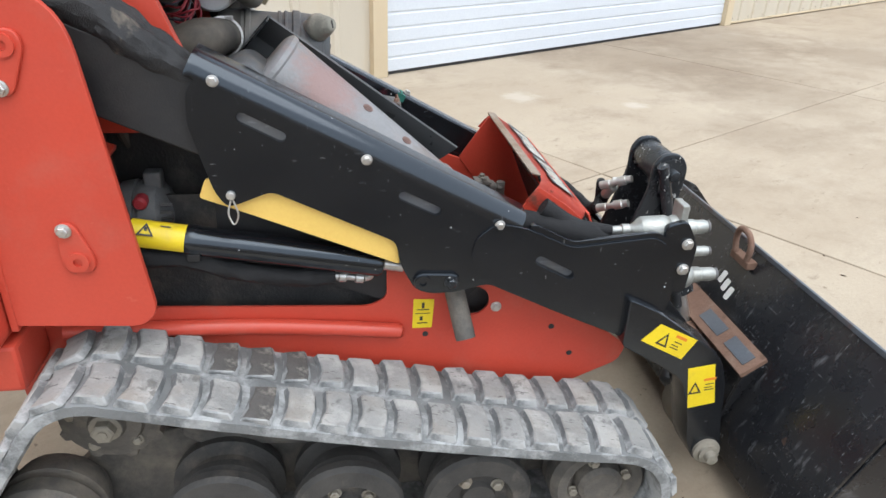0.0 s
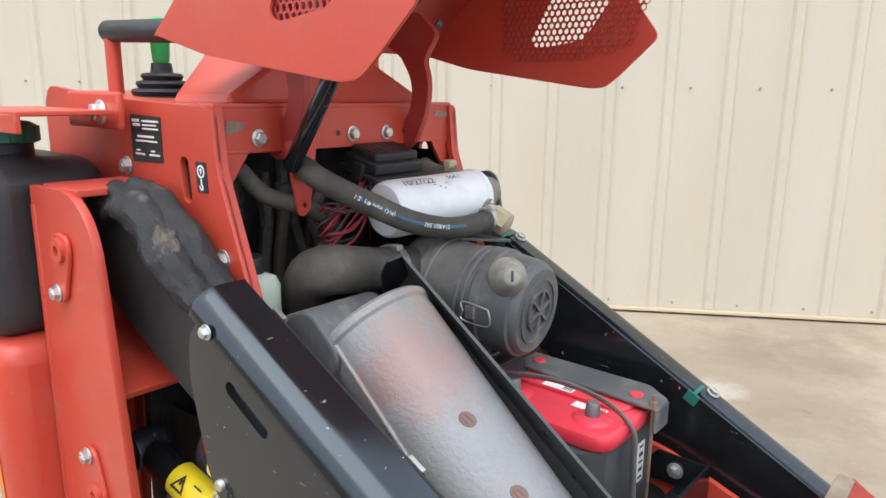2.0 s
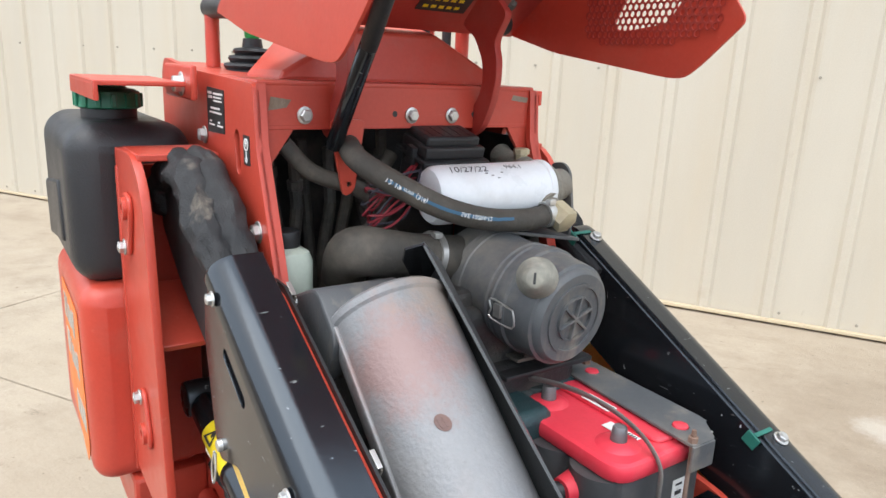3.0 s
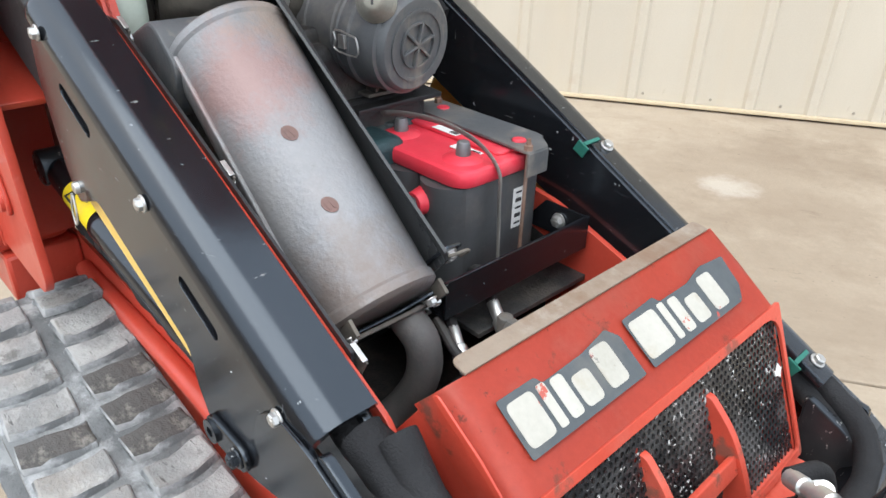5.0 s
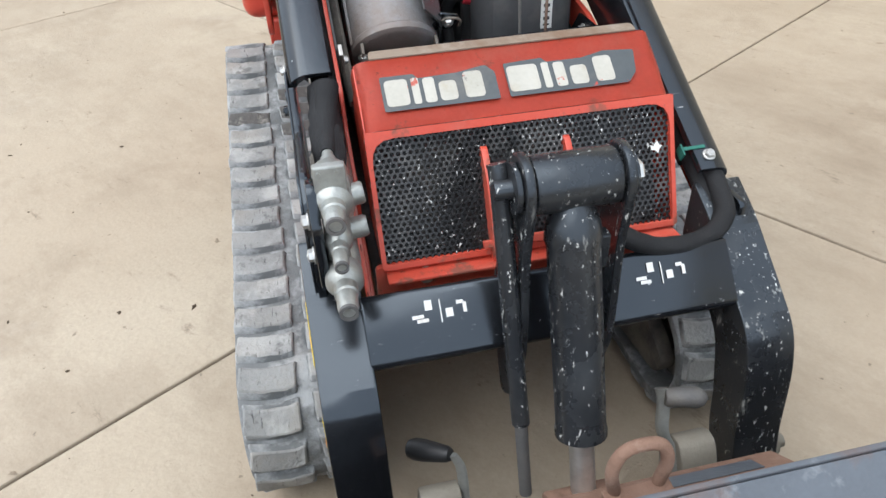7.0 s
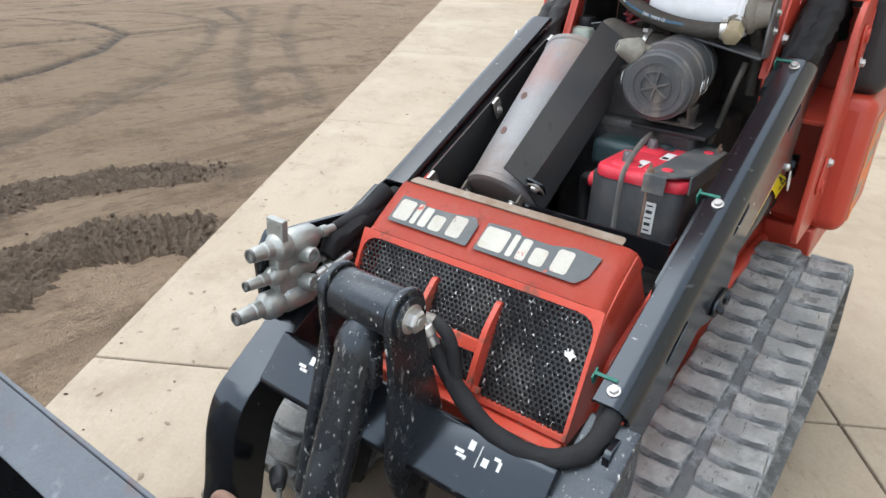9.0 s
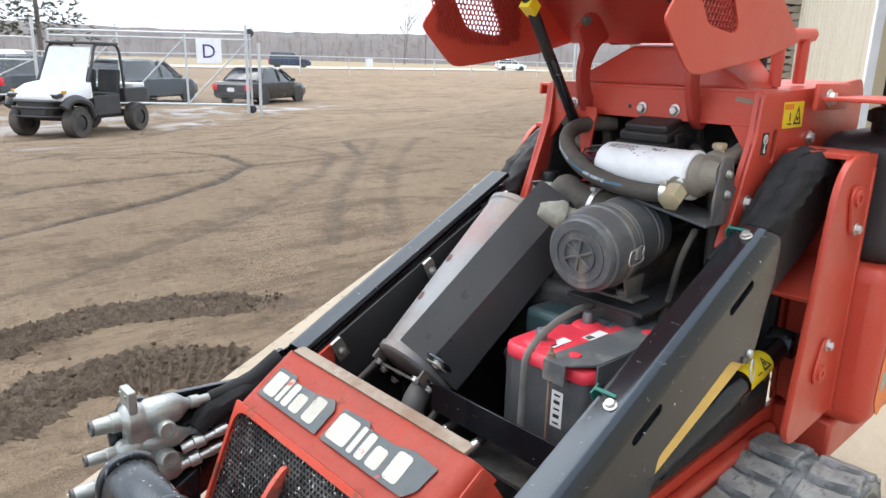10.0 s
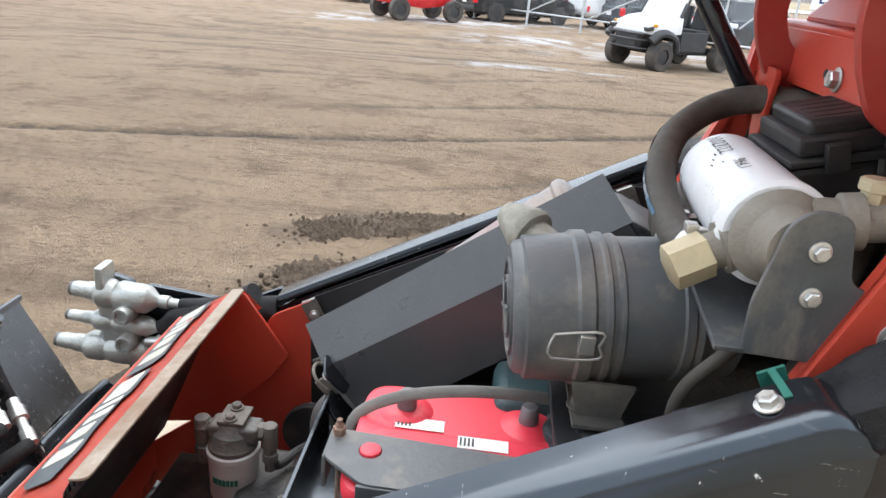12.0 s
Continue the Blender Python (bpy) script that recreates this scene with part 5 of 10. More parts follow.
# -- rear stanchions, pivots and tanks --
seat(-0.004, 0, 0.0)
def build_stanchion(sign):
    y = sign * 0.357
    bm = bmesh.new()
    outline = round_poly([(-0.552, 0.54), (-0.348, 0.528), (-0.323, 0.555), (-0.378, 1.015), (-0.432, 1.060), (-0.552, 1.056)], [0.015, 0.02, 0.02, 0.05, 0.03, 0.004])
    plate_xz(bm, outline, y - 0.006, y + 0.006, bevel=0.0015)
    tie = bmesh.new()
    stan = part("stanchion_plate", bm, red_paint, loader, "scratched red arm stanchion plate")
    add_box(tie, (-0.475, sign * 0.302, 1.055), (0.10, 0.108, 0.010), bevel=0.002)
    add_box(tie, (-0.545, sign * 0.31, 0.78), (0.012, 0.11, 0.50), bevel=0.002)
    add_box(tie, (-0.445, sign * 0.307, 0.825), (0.15, 0.108, 0.010), pose(0, 0, 0, 0, 20, 0), bevel=0.002)
    part("stanchion_tie", tie, red_paint, stan)
    for cx, cz, bx, bz in ((-0.458, 0.982, -0.474, 0.924), (-0.424, 0.655, -0.436, 0.708)):
        pear = round_poly([(cx - 0.026, cz), (cx - 0.018, cz + math.copysign(0.022, cz - bz)), (cx + 0.018, cz + math.copysign(0.022, cz - bz)), (cx + 0.026, cz), (bx + 0.015, bz - math.copysign(0.012, cz - bz)), (bx - 0.013, bz - math.copysign(0.012, cz - bz))], 0.014)
        ys = sorted((y + sign * 0.006, y + sign * 0.013))
        boss = bmesh.new()
        plate_xz(boss, pear, *ys, bevel=0.003)
        add_ring(boss, (cx, y + sign * 0.012, cz), (cx, y + sign * 0.018, cz), 0.016, 0.007, 20)
        part("pin_keeper", boss, red_paint, stan, "raised red pin keeper")
        bolt(stan, (bx, y + sign * 0.013, bz), (0, sign, 0), 0.0088)
    tube = bmesh.new()
    add_cyl(tube, (-0.458, sign * 0.24, 0.982), (-0.458, sign * 0.30, 0.982), 0.042, 28, 0.004)
    part("pivot_tube", tube, red_paint, stan)
    # plastic tank over a red lower shell
    bm = bmesh.new()
    add_box(bm, (-0.735, sign * 0.335, 0.963), (0.34, 0.185, 0.250), bevel=0.045, segments=6)
    add_box(bm, (-0.76, sign * 0.424, 0.93), (0.20, 0.016, 0.10), pose(0, 0, 0, 0, -8, 0), bevel=0.006)
    tank = part("side_tank", bm, tank_plastic, loader, "black moulded plastic tank")
    neck = bmesh.new()
    add_cyl(neck, (-0.69, sign * 0.345, 1.075), (-0.69, sign * 0.345, 1.105), 0.042, 28, 0.003)
    part("filler_neck", neck, black_plastic, tank)
    cap = bmesh.new()
    add_lathe(cap, (-0.69, sign * 0.345, 1.103), (-0.69, sign * 0.345, 1.2), [(0, 0.046), (0.002, 0.049), (0.026, 0.047), (0.030, 0.040), (0.032, 0.028), (0.035, 0.026), (0.036, 0.0)], 32, cap=False)
    for k in range(14):
        a = 2 * math.pi * k / 14
        add_box(cap, (-0.69 + 0.048 * math.cos(a), sign * 0.345 + 0.048 * math.sin(a), 1.116), (0.007, 0.008, 0.022), Matrix.Rotation(a, 4, "Z"), 0.0015)
    part("tank_cap", cap, dark_green if sign < 0 else black_plastic, tank, "dark green ribbed filler cap" if sign < 0 else "black ribbed filler cap")
    shell = bmesh.new()
    add_box(shell, (-0.725, sign * 0.335, 0.672), (0.34, 0.18, 0.34), bevel=0.035, segments=5)
    add_box(shell, (-0.70, sign * 0.31, 0.46), (0.30, 0.12, 0.09), bevel=0.008)
    hull = part("rear_shell", shell, red_paint, loader, "red moulded rear shell with lettered sticker")
    st = bmesh.new()
    ys = sorted((sign * 0.4258, sign * 0.4266))
    plate_xz(st, round_poly([(-0.80, 0.60), (-0.62, 0.52), (-0.59, 0.56), (-0.61, 0.79), (-0.80, 0.80)], 0.01), *ys)
    sticker = part("sticker_patch", st, logo_orange, hull, "orange and grey brand sticker")
    ys = sorted((sign * 0.4266, sign * 0.4274))
    for k, (u, v, w, h) in enumerate(((-0.77, 0.755, 0.024, 0.045), (-0.74, 0.755, 0.008, 0.045), (-0.718, 0.75, 0.018, 0.038), (-0.694, 0.75, 0.018, 0.03), (-0.668, 0.75, 0.02, 0.045), (-0.76, 0.69, 0.034, 0.045), (-0.725, 0.685, 0.008, 0.045), (-0.705, 0.682, 0.018, 0.038), (-0.68, 0.68, 0.018, 0.03), (-0.655, 0.68, 0.02, 0.045), (-0.69, 0.60, 0.028, 0.04), (-0.655, 0.60, 0.028, 0.04), (-0.62, 0.60, 0.028, 0.04))):
        bars = bmesh.new()
        plate_xz(bars, [(u - w / 2, v - h / 2), (u + w / 2, v - h / 2), (u + w / 2, v + h / 2), (u - w / 2, v + h / 2)], *ys)
        part("sticker_block", bars, logo_white, sticker, "pale block of a brand mark")
    # flat guard bar over the filler
    bar = bmesh.new()
    add_box(bar, (-0.60, sign * 0.335, 1.150), (0.24, 0.120, 0.007), bevel=0.002)
    add_box(bar, (-0.60, sign * 0.392, 1.138), (0.24, 0.007, 0.024), bevel=0.002)
    add_box(bar, (-0.565, sign * 0.262, 1.152), (0.16, 0.010, 0.05), bevel=0.004)
    guard = part("filler_guard", bar, red_paint, loader, "bent red guard strap over the filler cap")
    bt = bmesh.new()
    add_bolt(bt, (-0.535, sign * 0.267, 1.149), (0, sign, 0), 0.013)
    part("guard_bolt", bt, zinc, guard)


for sign in (-1, 1):
    build_stanchion(sign)


# -- tower --
seat(-0.017, 0.003, -0.002, 0.935)


def build_tower():
    for sign in (-1, 1):
        bm = bmesh.new()
        outline = round_poly([(-0.79, 0.50), (-0.56, 0.50), (-0.53, 0.82), (-0.235, 0.82), (-0.225, 0.90), (-0.296, 1.085), (-0.304, 1.162), (-0.60, 1.172), (-0.77, 1.188), (-0.79, 1.16)], [0, 0.01, 0.02, 0.01, 0.01, 0.01, 0.008, 0.02, 0.02, 0.01])
        hole = slot(-0.366, 1.048, -0.370, 1.088, 0.0105)[::-1]
        y = sign * 0.25
        plate_xz(bm, outline, y - 0.005, y + 0.005, holes=[hole], bevel=0.001)
        side = part("tower_side", bm, red_paint, loader, "red sheet steel tower side plate")
        rim = bmesh.new()
        plate_xz(rim, [(-0.304, 1.162), (-0.296, 1.085), (-0.225, 0.90), (-0.235, 0.895), (-0.306, 1.083), (-0.312, 1.16)], *sorted((sign * 0.236, sign * 0.25)))
        part("tower_flange", rim, red_paint, side)
        dec = bmesh.new()
        ys = sorted((sign * 0.2552, sign * 0.2560))
        plate_xz(dec, round_poly([(-0.340, 1.055), (-0.316, 1.055), (-0.318, 1.094), (-0.342, 1.094)], 0.002), *ys)
        plate = part("hook_label", dec, black_ink, side, "small black lifting point label")
        mark = bmesh.new()
        ys = sorted((sign * 0.2560, sign * 0.2566))
        plate_xz(mark, circle(-0.330, 1.082, 0.0085, 14), *ys, holes=[circle(-0.330, 1.082, 0.0062, 14)[::-1]])
        plate_xz(mark, [(-0.331, 1.079), (-0.329, 1.079), (-0.329, 1.083), (-0.3265, 1.083), (-0.330, 1.087), (-0.3335, 1.083), (-0.331, 1.083)], *ys)
        plate_xz(mark, [(-0.331, 1.073), (-0.329, 1.073), (-0.328, 1.066), (-0.3255, 1.063), (-0.326, 1.059), (-0.330, 1.0575), (-0.334, 1.060), (-0.3345, 1.064), (-0.333, 1.064), (-0.3325, 1.061), (-0.330, 1.0595), (-0.328, 1.061), (-0.3285, 1.063), (-0.331, 1.066)], *ys)
        part("hook_symbol", mark, white_ink, plate)
        bolt(side, (-0.52, sign * 0.256, 1.076), (0, sign, 0), 0.010)
        bolt(side, (-0.292, sign * 0.254, 0.972), (0, sign, 0), 0.011)
    bm = bmesh.new()
    add_box(bm, (-0.312, 0, 1.134), (0.008, 0.49, 0.054), bevel=0.002)
    deck = bmesh.new()
    add_box(deck, (-0.45, 0, 1.163), (0.285, 0.495, 0.008), bevel=0.003)
    part("tower_deck", deck, red_paint, loader, "red deck plate of the tower")
    add_box(bm, (-0.318, 0, 1.106), (0.02, 0.49, 0.006), bevel=0.001)
    for sign in (-1, 1):
        plate_yz(bm, [(sign * 0.245, 1.109), (sign * 0.245, 1.045), (sign * 0.238, 1.045), (sign * 0.190, 1.109)], -0.316, -0.309)
    deck = bmesh.new()
    add_box(deck, (-0.63, 0, 1.170), (0.30, 0.495, 0.008), pose(0, 0, 0, 0, 2.5, 0), bevel=0.003)
    part("rear_deck", deck, red_paint, loader, "red rear deck plate")
    bridge = part("tower_bridge", bm, red_paint, loader, "red cross bar and deck of the tower")
    for y in (-0.178, 0.0, 0.076):
        bolt(bridge, (-0.308, y, 1.122), (1, 0, 0), 0.0088)
    for y in (-0.03, 0.12):
        spot = bmesh.new()
        add_cyl(spot, (-0.3078, y, 1.124), (-0.3072, y, 1.124), 0.0045, 10)
        part("bridge_hole", spot, black_ink, bridge)
    chip = bmesh.new()
    plate_yz(chip, [(-0.232, 1.128), (-0.205, 1.132), (-0.198, 1.142), (-0.228, 1.146)], -0.3079, -0.3073)
    part("paint_chip", chip, bare_steel, bridge, "bare patch of chipped paint")
    chip = bmesh.new()
    plate_yz(chip, [(0.198, 1.146), (0.232, 1.142), (0.236, 1.150), (0.202, 1.154)], -0.3079, -0.3073)
    part("paint_chip", chip, bare_steel, bridge, "bare patch of chipped paint")
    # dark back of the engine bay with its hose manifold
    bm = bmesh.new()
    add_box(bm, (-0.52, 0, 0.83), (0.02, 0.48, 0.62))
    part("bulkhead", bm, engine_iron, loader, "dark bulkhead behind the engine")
    # Black sheets added over the red side plates to darken the tower inside.
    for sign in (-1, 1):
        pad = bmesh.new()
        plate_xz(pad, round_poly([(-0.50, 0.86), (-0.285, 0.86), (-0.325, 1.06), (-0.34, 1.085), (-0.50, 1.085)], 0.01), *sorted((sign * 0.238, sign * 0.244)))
        part("tower_liner", pad, engine_iron, loader, "added black sheet that darkens the tower's inner side")
    # tab that hangs from the bridge
    tab = bmesh.new()
    plate_yz(tab, round_poly([(-0.150, 1.118), (-0.094, 1.118), (-0.110, 1.020), (-0.128, 1.012), (-0.136, 1.05)], 0.01), -0.290, -0.284, holes=[circle(-0.119, 1.03, 0.004, 10)[::-1]], bevel=0.001)
    part("strut_tab", tab, red_paint, loader, "hanging red gas strut tab")


build_tower()

# data plate on the tower
dp = bmesh.new()
plate_xz(dp, round_poly([(-0.503, 1.083), (-0.421, 1.086), (-0.421, 1.147), (-0.503, 1.149)], 0.002), -0.2562, -0.2552)
data_plate = part("data_plate", dp, black_ink, loader, "black maker's data plate with fine print")
rows = bmesh.new()
for z, x0, x1, h in ((1.139, -0.498, -0.478, 0.004), (1.133, -0.496, -0.476, 0.004), (1.139, -0.470, -0.426, 0.0028), (1.134, -0.470, -0.432, 0.0022), (1.129, -0.470, -0.428, 0.0022), (1.118, -0.485, -0.440, 0.003), (1.112, -0.490, -0.432, 0.0025), (1.099, -0.490, -0.480, 0.0025), (1.094, -0.494, -0.468, 0.0025), (1.099, -0.450, -0.440, 0.0025), (1.094, -0.455, -0.428, 0.0025)):
    plate_xz(rows, [(x0, z), (x1, z), (x1, z + h), (x0, z + h)], -0.2567, -0.2562)
part("plate_print", rows, white_ink, data_plate)

# warning decal on the far tower side
wd = bmesh.new()
plate_xz(wd, round_poly([(-0.478, 1.098), (-0.392, 1.098), (-0.388, 1.145), (-0.476, 1.146)], 0.002), 0.2552, 0.2562)
wdec = part("warning_decal", wd, yellow_decal, loader, "yellow warning decal on the tower side")
wi = bmesh.new()
plate_xz(wi, [(-0.470, 1.104), (-0.436, 1.104), (-0.453, 1.138)], 0.2562, 0.2567, holes=[[(-0.464, 1.1075), (-0.453, 1.131), (-0.442, 1.1075)]])
plate_xz(wi, circle(-0.453, 1.114, 0.004, 8), 0.2562, 0.2567)
plate_xz(wi, [(-0.428, 1.104), (-0.410, 1.104), (-0.410, 1.107), (-0.428, 1.107)], 0.2562, 0.2567)
plate_xz(wi, [(-0.422, 1.110), (-0.418, 1.110), (-0.416, 1.126), (-0.420, 1.126)], 0.2562, 0.2567)
part("decal_symbol", wi, black_ink, wdec)
wo = bmesh.new()
plate_xz(wo, [(-0.430, 1.132), (-0.393, 1.132), (-0.391, 1.142), (-0.430, 1.142)], 0.2562, 0.2567)
part("decal_band", wo, orange_decal, wdec)

# dash console, levers and hand guards
con = bmesh.new()
bottom = [(-0.335, -0.205), (-0.335, 0.205), (-0.475, 0.205), (-0.475, -0.205)]
top = [(-0.355, -0.075), (-0.355, 0.075), (-0.50, 0.105), (-0.50, -0.105)]
lv = [con.verts.new((x, y, 1.166)) for x, y in bottom]
mv = [con.verts.new((x - 0.004, y * 0.95, 1.178)) for x, y in bottom]
tv = [con.verts.new((x, y, 1.238 if i < 2 else 1.262)) for i, (x, y) in enumerate(top)]
for a, b in ((lv, mv), (mv, tv)):
    for i in range(4):
        con.faces.new((a[i], a[(i + 1) % 4], b[(i + 1) % 4], b[i]))
con.faces.new(tv)
con.faces.new(lv[::-1])
bmesh.ops.recalc_face_normals(con, faces=con.faces)
rim_bevel(con, con.faces[:], 0.006)
part("dash_console", con, red_paint, loader, "faceted red dash console", 12)
for sign in (-1, 1):
    g = bmesh.new()
    add_tube(g, [(-0.372 if sign > 0 else -0.46, sign * 0.2, 1.262), (-0.50, sign * 0.2, 1.266), (-0.60 if sign > 0 else -0.645, sign * 0.2, 1.270)], 0.013, 14, 4)
    if sign > 0:
        add_cyl(g, (-0.455, 0.2, 1.17), (-0.455, 0.2, 1.262), 0.0125, 14)
    add_cyl(g, (-0.565 if sign > 0 else -0.645, sign * 0.2, 1.175), (-0.565 if sign > 0 else -0.645, sign * 0.2, 1.27), 0.0125, 14)
    guard = part("hand_guard", g, red_paint, loader, "red tube hand guard")
    grip = bmesh.new()
    if sign < 0:
        add_cyl(grip, (-0.455, -0.2, 1.262), (-0.66, -0.2, 1.270), 0.0165, 18, 0.004)
    else:
        add_cyl(grip, (-0.335, 0.2, 1.262), (-0.375, 0.2, 1.263), 0.0165, 18, 0.004)
    part("guard_grip", grip, black_plastic, guard, "black foam grip")
for y, x in ((-0.146, -0.595),):
    lever = bmesh.new()
    add_lathe(lever, (x, y, 1.222), (x, y, 1.4), [(0, 0.011), (0.005, 0.0135), (0.04, 0.016), (0.056, 0.018), (0.064, 0.0155), (0.069, 0.009), (0.071, 0.0)], 18, cap=False)
    lv_ob = part("control_lever", lever, green_plastic, loader, "bright green control lever grip")
    boot = bmesh.new()
    add_lathe(boot, (x, y, 1.165), (x, y, 1.4), [(0, 0.058), (0.006, 0.056), (0.008, 0.046), (0.014, 0.050), (0.018, 0.048), (0.020, 0.038), (0.026, 0.042), (0.030, 0.040), (0.032, 0.030), (0.038, 0.034), (0.042, 0.031), (0.044, 0.018), (0.058, 0.016), (0.06, 0.0)], 24, cap=False)
    part("lever_boot", boot, black_plastic, lv_ob, "black ribbed rubber boot")
knobs = bmesh.new()
for x, y in ((-0.42, 0.14), (-0.50, 0.15)):
    add_lathe(knobs, (x, y, 1.17), (x, y, 1.4), [(0, 0.034), (0.012, 0.028), (0.03, 0.022), (0.034, 0.008), (0.092, 0.008), (0.096, 0.016), (0.108, 0.021), (0.122, 0.021), (0.132, 0.014), (0.135, 0)], 20, cap=False)
part("lever_knob", knobs, black_plastic, loader, "pair of black ball lever knobs")


# -- lift arms --
def arm_outline(sign):
    top_front = [(0.39, 0.622), (0.312, 0.662), (0.304, 0.6347)] if sign < 0 else [(0.53, 0.4997)]
    nose = [(0.60, 0.515), (0.582, 0.611), (0.548, 0.636)] if sign < 0 else [(0.58, 0.50)]
    rear = [(-0.221, 0.9135), (-0.237, 0.895), (-0.241, 0.845)] if sign < 0 else [(-0.2505, 0.9145), (-0.2525, 0.895), (-0.2475, 0.845)]
    return [*rear, (-0.229, 0.797), (-0.214, 0.737), (-0.200, 0.712), (-0.188, 0.708), (-0.125, 0.732), (0.075, 0.635), (0.083, 0.590), (0.108, 0.541), (0.135, 0.530), (0.18, 0.531), (0.241, 0.545), (0.383, 0.474), (0.53, 0.405), (0.58, 0.43), *nose, *top_front]


ARM_WAY = Vector((0.306 + 0.221, 0, 0.672 - 0.952)).normalized()


def build_arm(sign):
    y = sign * 0.32
    slots = [slot(-0.160, 0.853, -0.104, 0.823, 0.0085)[::-1], slot(0.088, 0.718, 0.143, 0.690, 0.0085)[::-1], slot(0.332, 0.590, 0.390, 0.558, 0.0085)[::-1]]
    bm = bmesh.new()
    plate_xz(bm, round_poly(arm_outline(sign), [0.001] + [0.012] * (len(arm_outline(sign)) - 2) + [0.001], 3), y - 0.005, y + 0.005, holes=slots, bevel=0.0006)
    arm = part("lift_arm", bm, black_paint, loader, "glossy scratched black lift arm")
    # rolled top flange
    fl = bmesh.new()
    length = (0.306 + 0.221) / ARM_WAY.x if sign < 0 else (0.53 + 0.221) / ARM_WAY.x
    up = Vector((-ARM_WAY.z, 0, ARM_WAY.x))
    r = 0.032
    inner = 0.257 if sign < 0 else 0.268
    ring = [(0.3252, -0.034)] + [(0.3252 - r + r * math.cos(a), -r + r * math.sin(a)) for a in np.linspace(0, math.pi / 2, 9)] + [(inner + 0.002, 0.0), (inner, -0.003), (inner, -0.010), (inner + 0.006, -0.008)] + [(0.317 - r + r * math.cos(a), -r - 0.008 + r * math.sin(a)) for a in np.linspace(math.pi / 2, 0, 7)] + [(0.317, -0.034)]
    start = Vector((-0.221, 0, 0.952 if sign < 0 else 0.937))
    if sign > 0:
        start, length = start - ARM_WAY * 0.017, length + 0.017
    cuts = []
    bend = 0.026
    for d in (0.0, 0.003, 0.008, 0.016, 0.026, length - 0.002, length):
        inset = 0.001 if d in (0.0, length) else 0.0
        drop = bend - math.sqrt(bend * bend - (bend - min(d, bend)) ** 2) if sign > 0 else 0.0
        cuts.append([fl.verts.new(start + ARM_WAY * d + up * (v - drop * (v + 0.034) / 0.034) + Vector((0, sign * (u - inset), 0))) for u, v in ring])
    k = len(ring)
    for a, b in zip(cuts, cuts[1:]):
        for i in range(k):
            fl.faces.new((a[i], a[(i + 1) % k], b[(i + 1) % k], b[i]))
    fl.faces.new(cuts[0])
    fl.faces.new(cuts[-1][::-1])
    bmesh.ops.recalc_face_normals(fl, faces=fl.faces)
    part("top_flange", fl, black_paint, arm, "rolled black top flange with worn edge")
    # scuffed plates behind the slots; the web's reflection is put into their grey
    for u0, v0, u1, v1 in ((-0.175, 0.862, -0.09, 0.815), (0.073, 0.727, 0.158, 0.681), (0.317, 0.599, 0.405, 0.549)):
        back = bmesh.new()
        plate_xz(back, slot(u0, v0, u1, v1, 0.018), *sorted((sign * 0.3105, sign * 0.3135)))
        part("slot_backing", back, slot_reflection_grey, arm, "scuffed plate behind the slot, web's reflection painted in grey")
    # inner web and rear boom
    web = bmesh.new()
    plate_xz(web, round_poly([(-0.22, 0.93), (-0.22, 0.80 if sign < 0 else 0.789), (0.08, 0.60 if sign < 0 else 0.645), (0.35, 0.53), (0.33, 0.64)], 0.01), *sorted((sign * 0.262, sign * 0.270)), bevel=0.001)
    part("inner_web", web, black_paint, arm)
    rear = bmesh.new()
    plate_xz(rear, round_poly([(-0.50, 1.00), (-0.50, 0.93), (-0.42, 0.875), (-0.22, 0.785), (-0.18, 0.86), (-0.215, 0.905), (-0.36, 0.975), (-0.44, 1.01)], 0.015), *sorted((sign * 0.268, sign * 0.312)), bevel=0.003)
    part("rear_boom", rear, black_plastic, arm, "black rear boom section")
    for x, z in ((-0.196, 0.910), (0.028, 0.784), (0.254, 0.661)) if sign < 0 else ():
        bolt(arm, (x, sign * 0.3264, z), (0, sign, 0), 0.0068)
    if sign > 0:
        for x, z in ((-0.193, 0.949), (0.160, 0.764), (0.509, 0.582)):
            at = Vector((x, 0.291, 0))
            at.z = 0.937 + (x + 0.221) * ARM_WAY.z / ARM_WAY.x
            bolt(arm, at, up, 0.0075)
    if sign > 0:
        for x in (-0.205, 0.146, 0.495):
            clip = bmesh.new()
            c = Vector((x, 0.262, 0.937 + (x + 0.221) * ARM_WAY.z / ARM_WAY.x))
            add_box(clip, c + up * 0.0012 + Vector((0, 0.010, 0)), (0.006, 0.036, 0.0022), pose(0, 0, 0, 0, 28, 0), 0.0008)
            add_box(clip, c - up * 0.008 - Vector((0, 0.0085, 0)), (0.020, 0.003, 0.018), pose(0, 0, 0, 0, 28, 0), 0.0008)
            part("hose_clip", clip, teal_clip, arm, "teal webbing hose strap")
    else:
        for x in (0.028, 0.248, -0.19):
            clip = bmesh.new()
            c = Vector((x, -0.2380, 0.9075 - 0.522 * (x + 0.191)))
            add_box(clip, c - up * 0.016 + Vector((0, 0.004, 0)), (0.026, 0.003, 0.040), pose(0, 0, 0, 0, 28, 0), 0.0008)
            ob = part("hose_clip", clip, dusty_steel, arm, "dusty dark folded hose clip")
            fold = bmesh.new()
            add_box(fold, c + up * 0.0062 + Vector((0, 0.002, 0)), (0.022, 0.006, 0.0016), pose(0, 0, 0, 0, 28, 0), 0.0006)
            part("clip_fold", fold, zinc, ob, "bright folded clip edge")
            b = bmesh.new()
            add_bolt(b, c - up * 0.018 + Vector((0, 0.0055, 0)), (0, 1, 0), 0.0062)
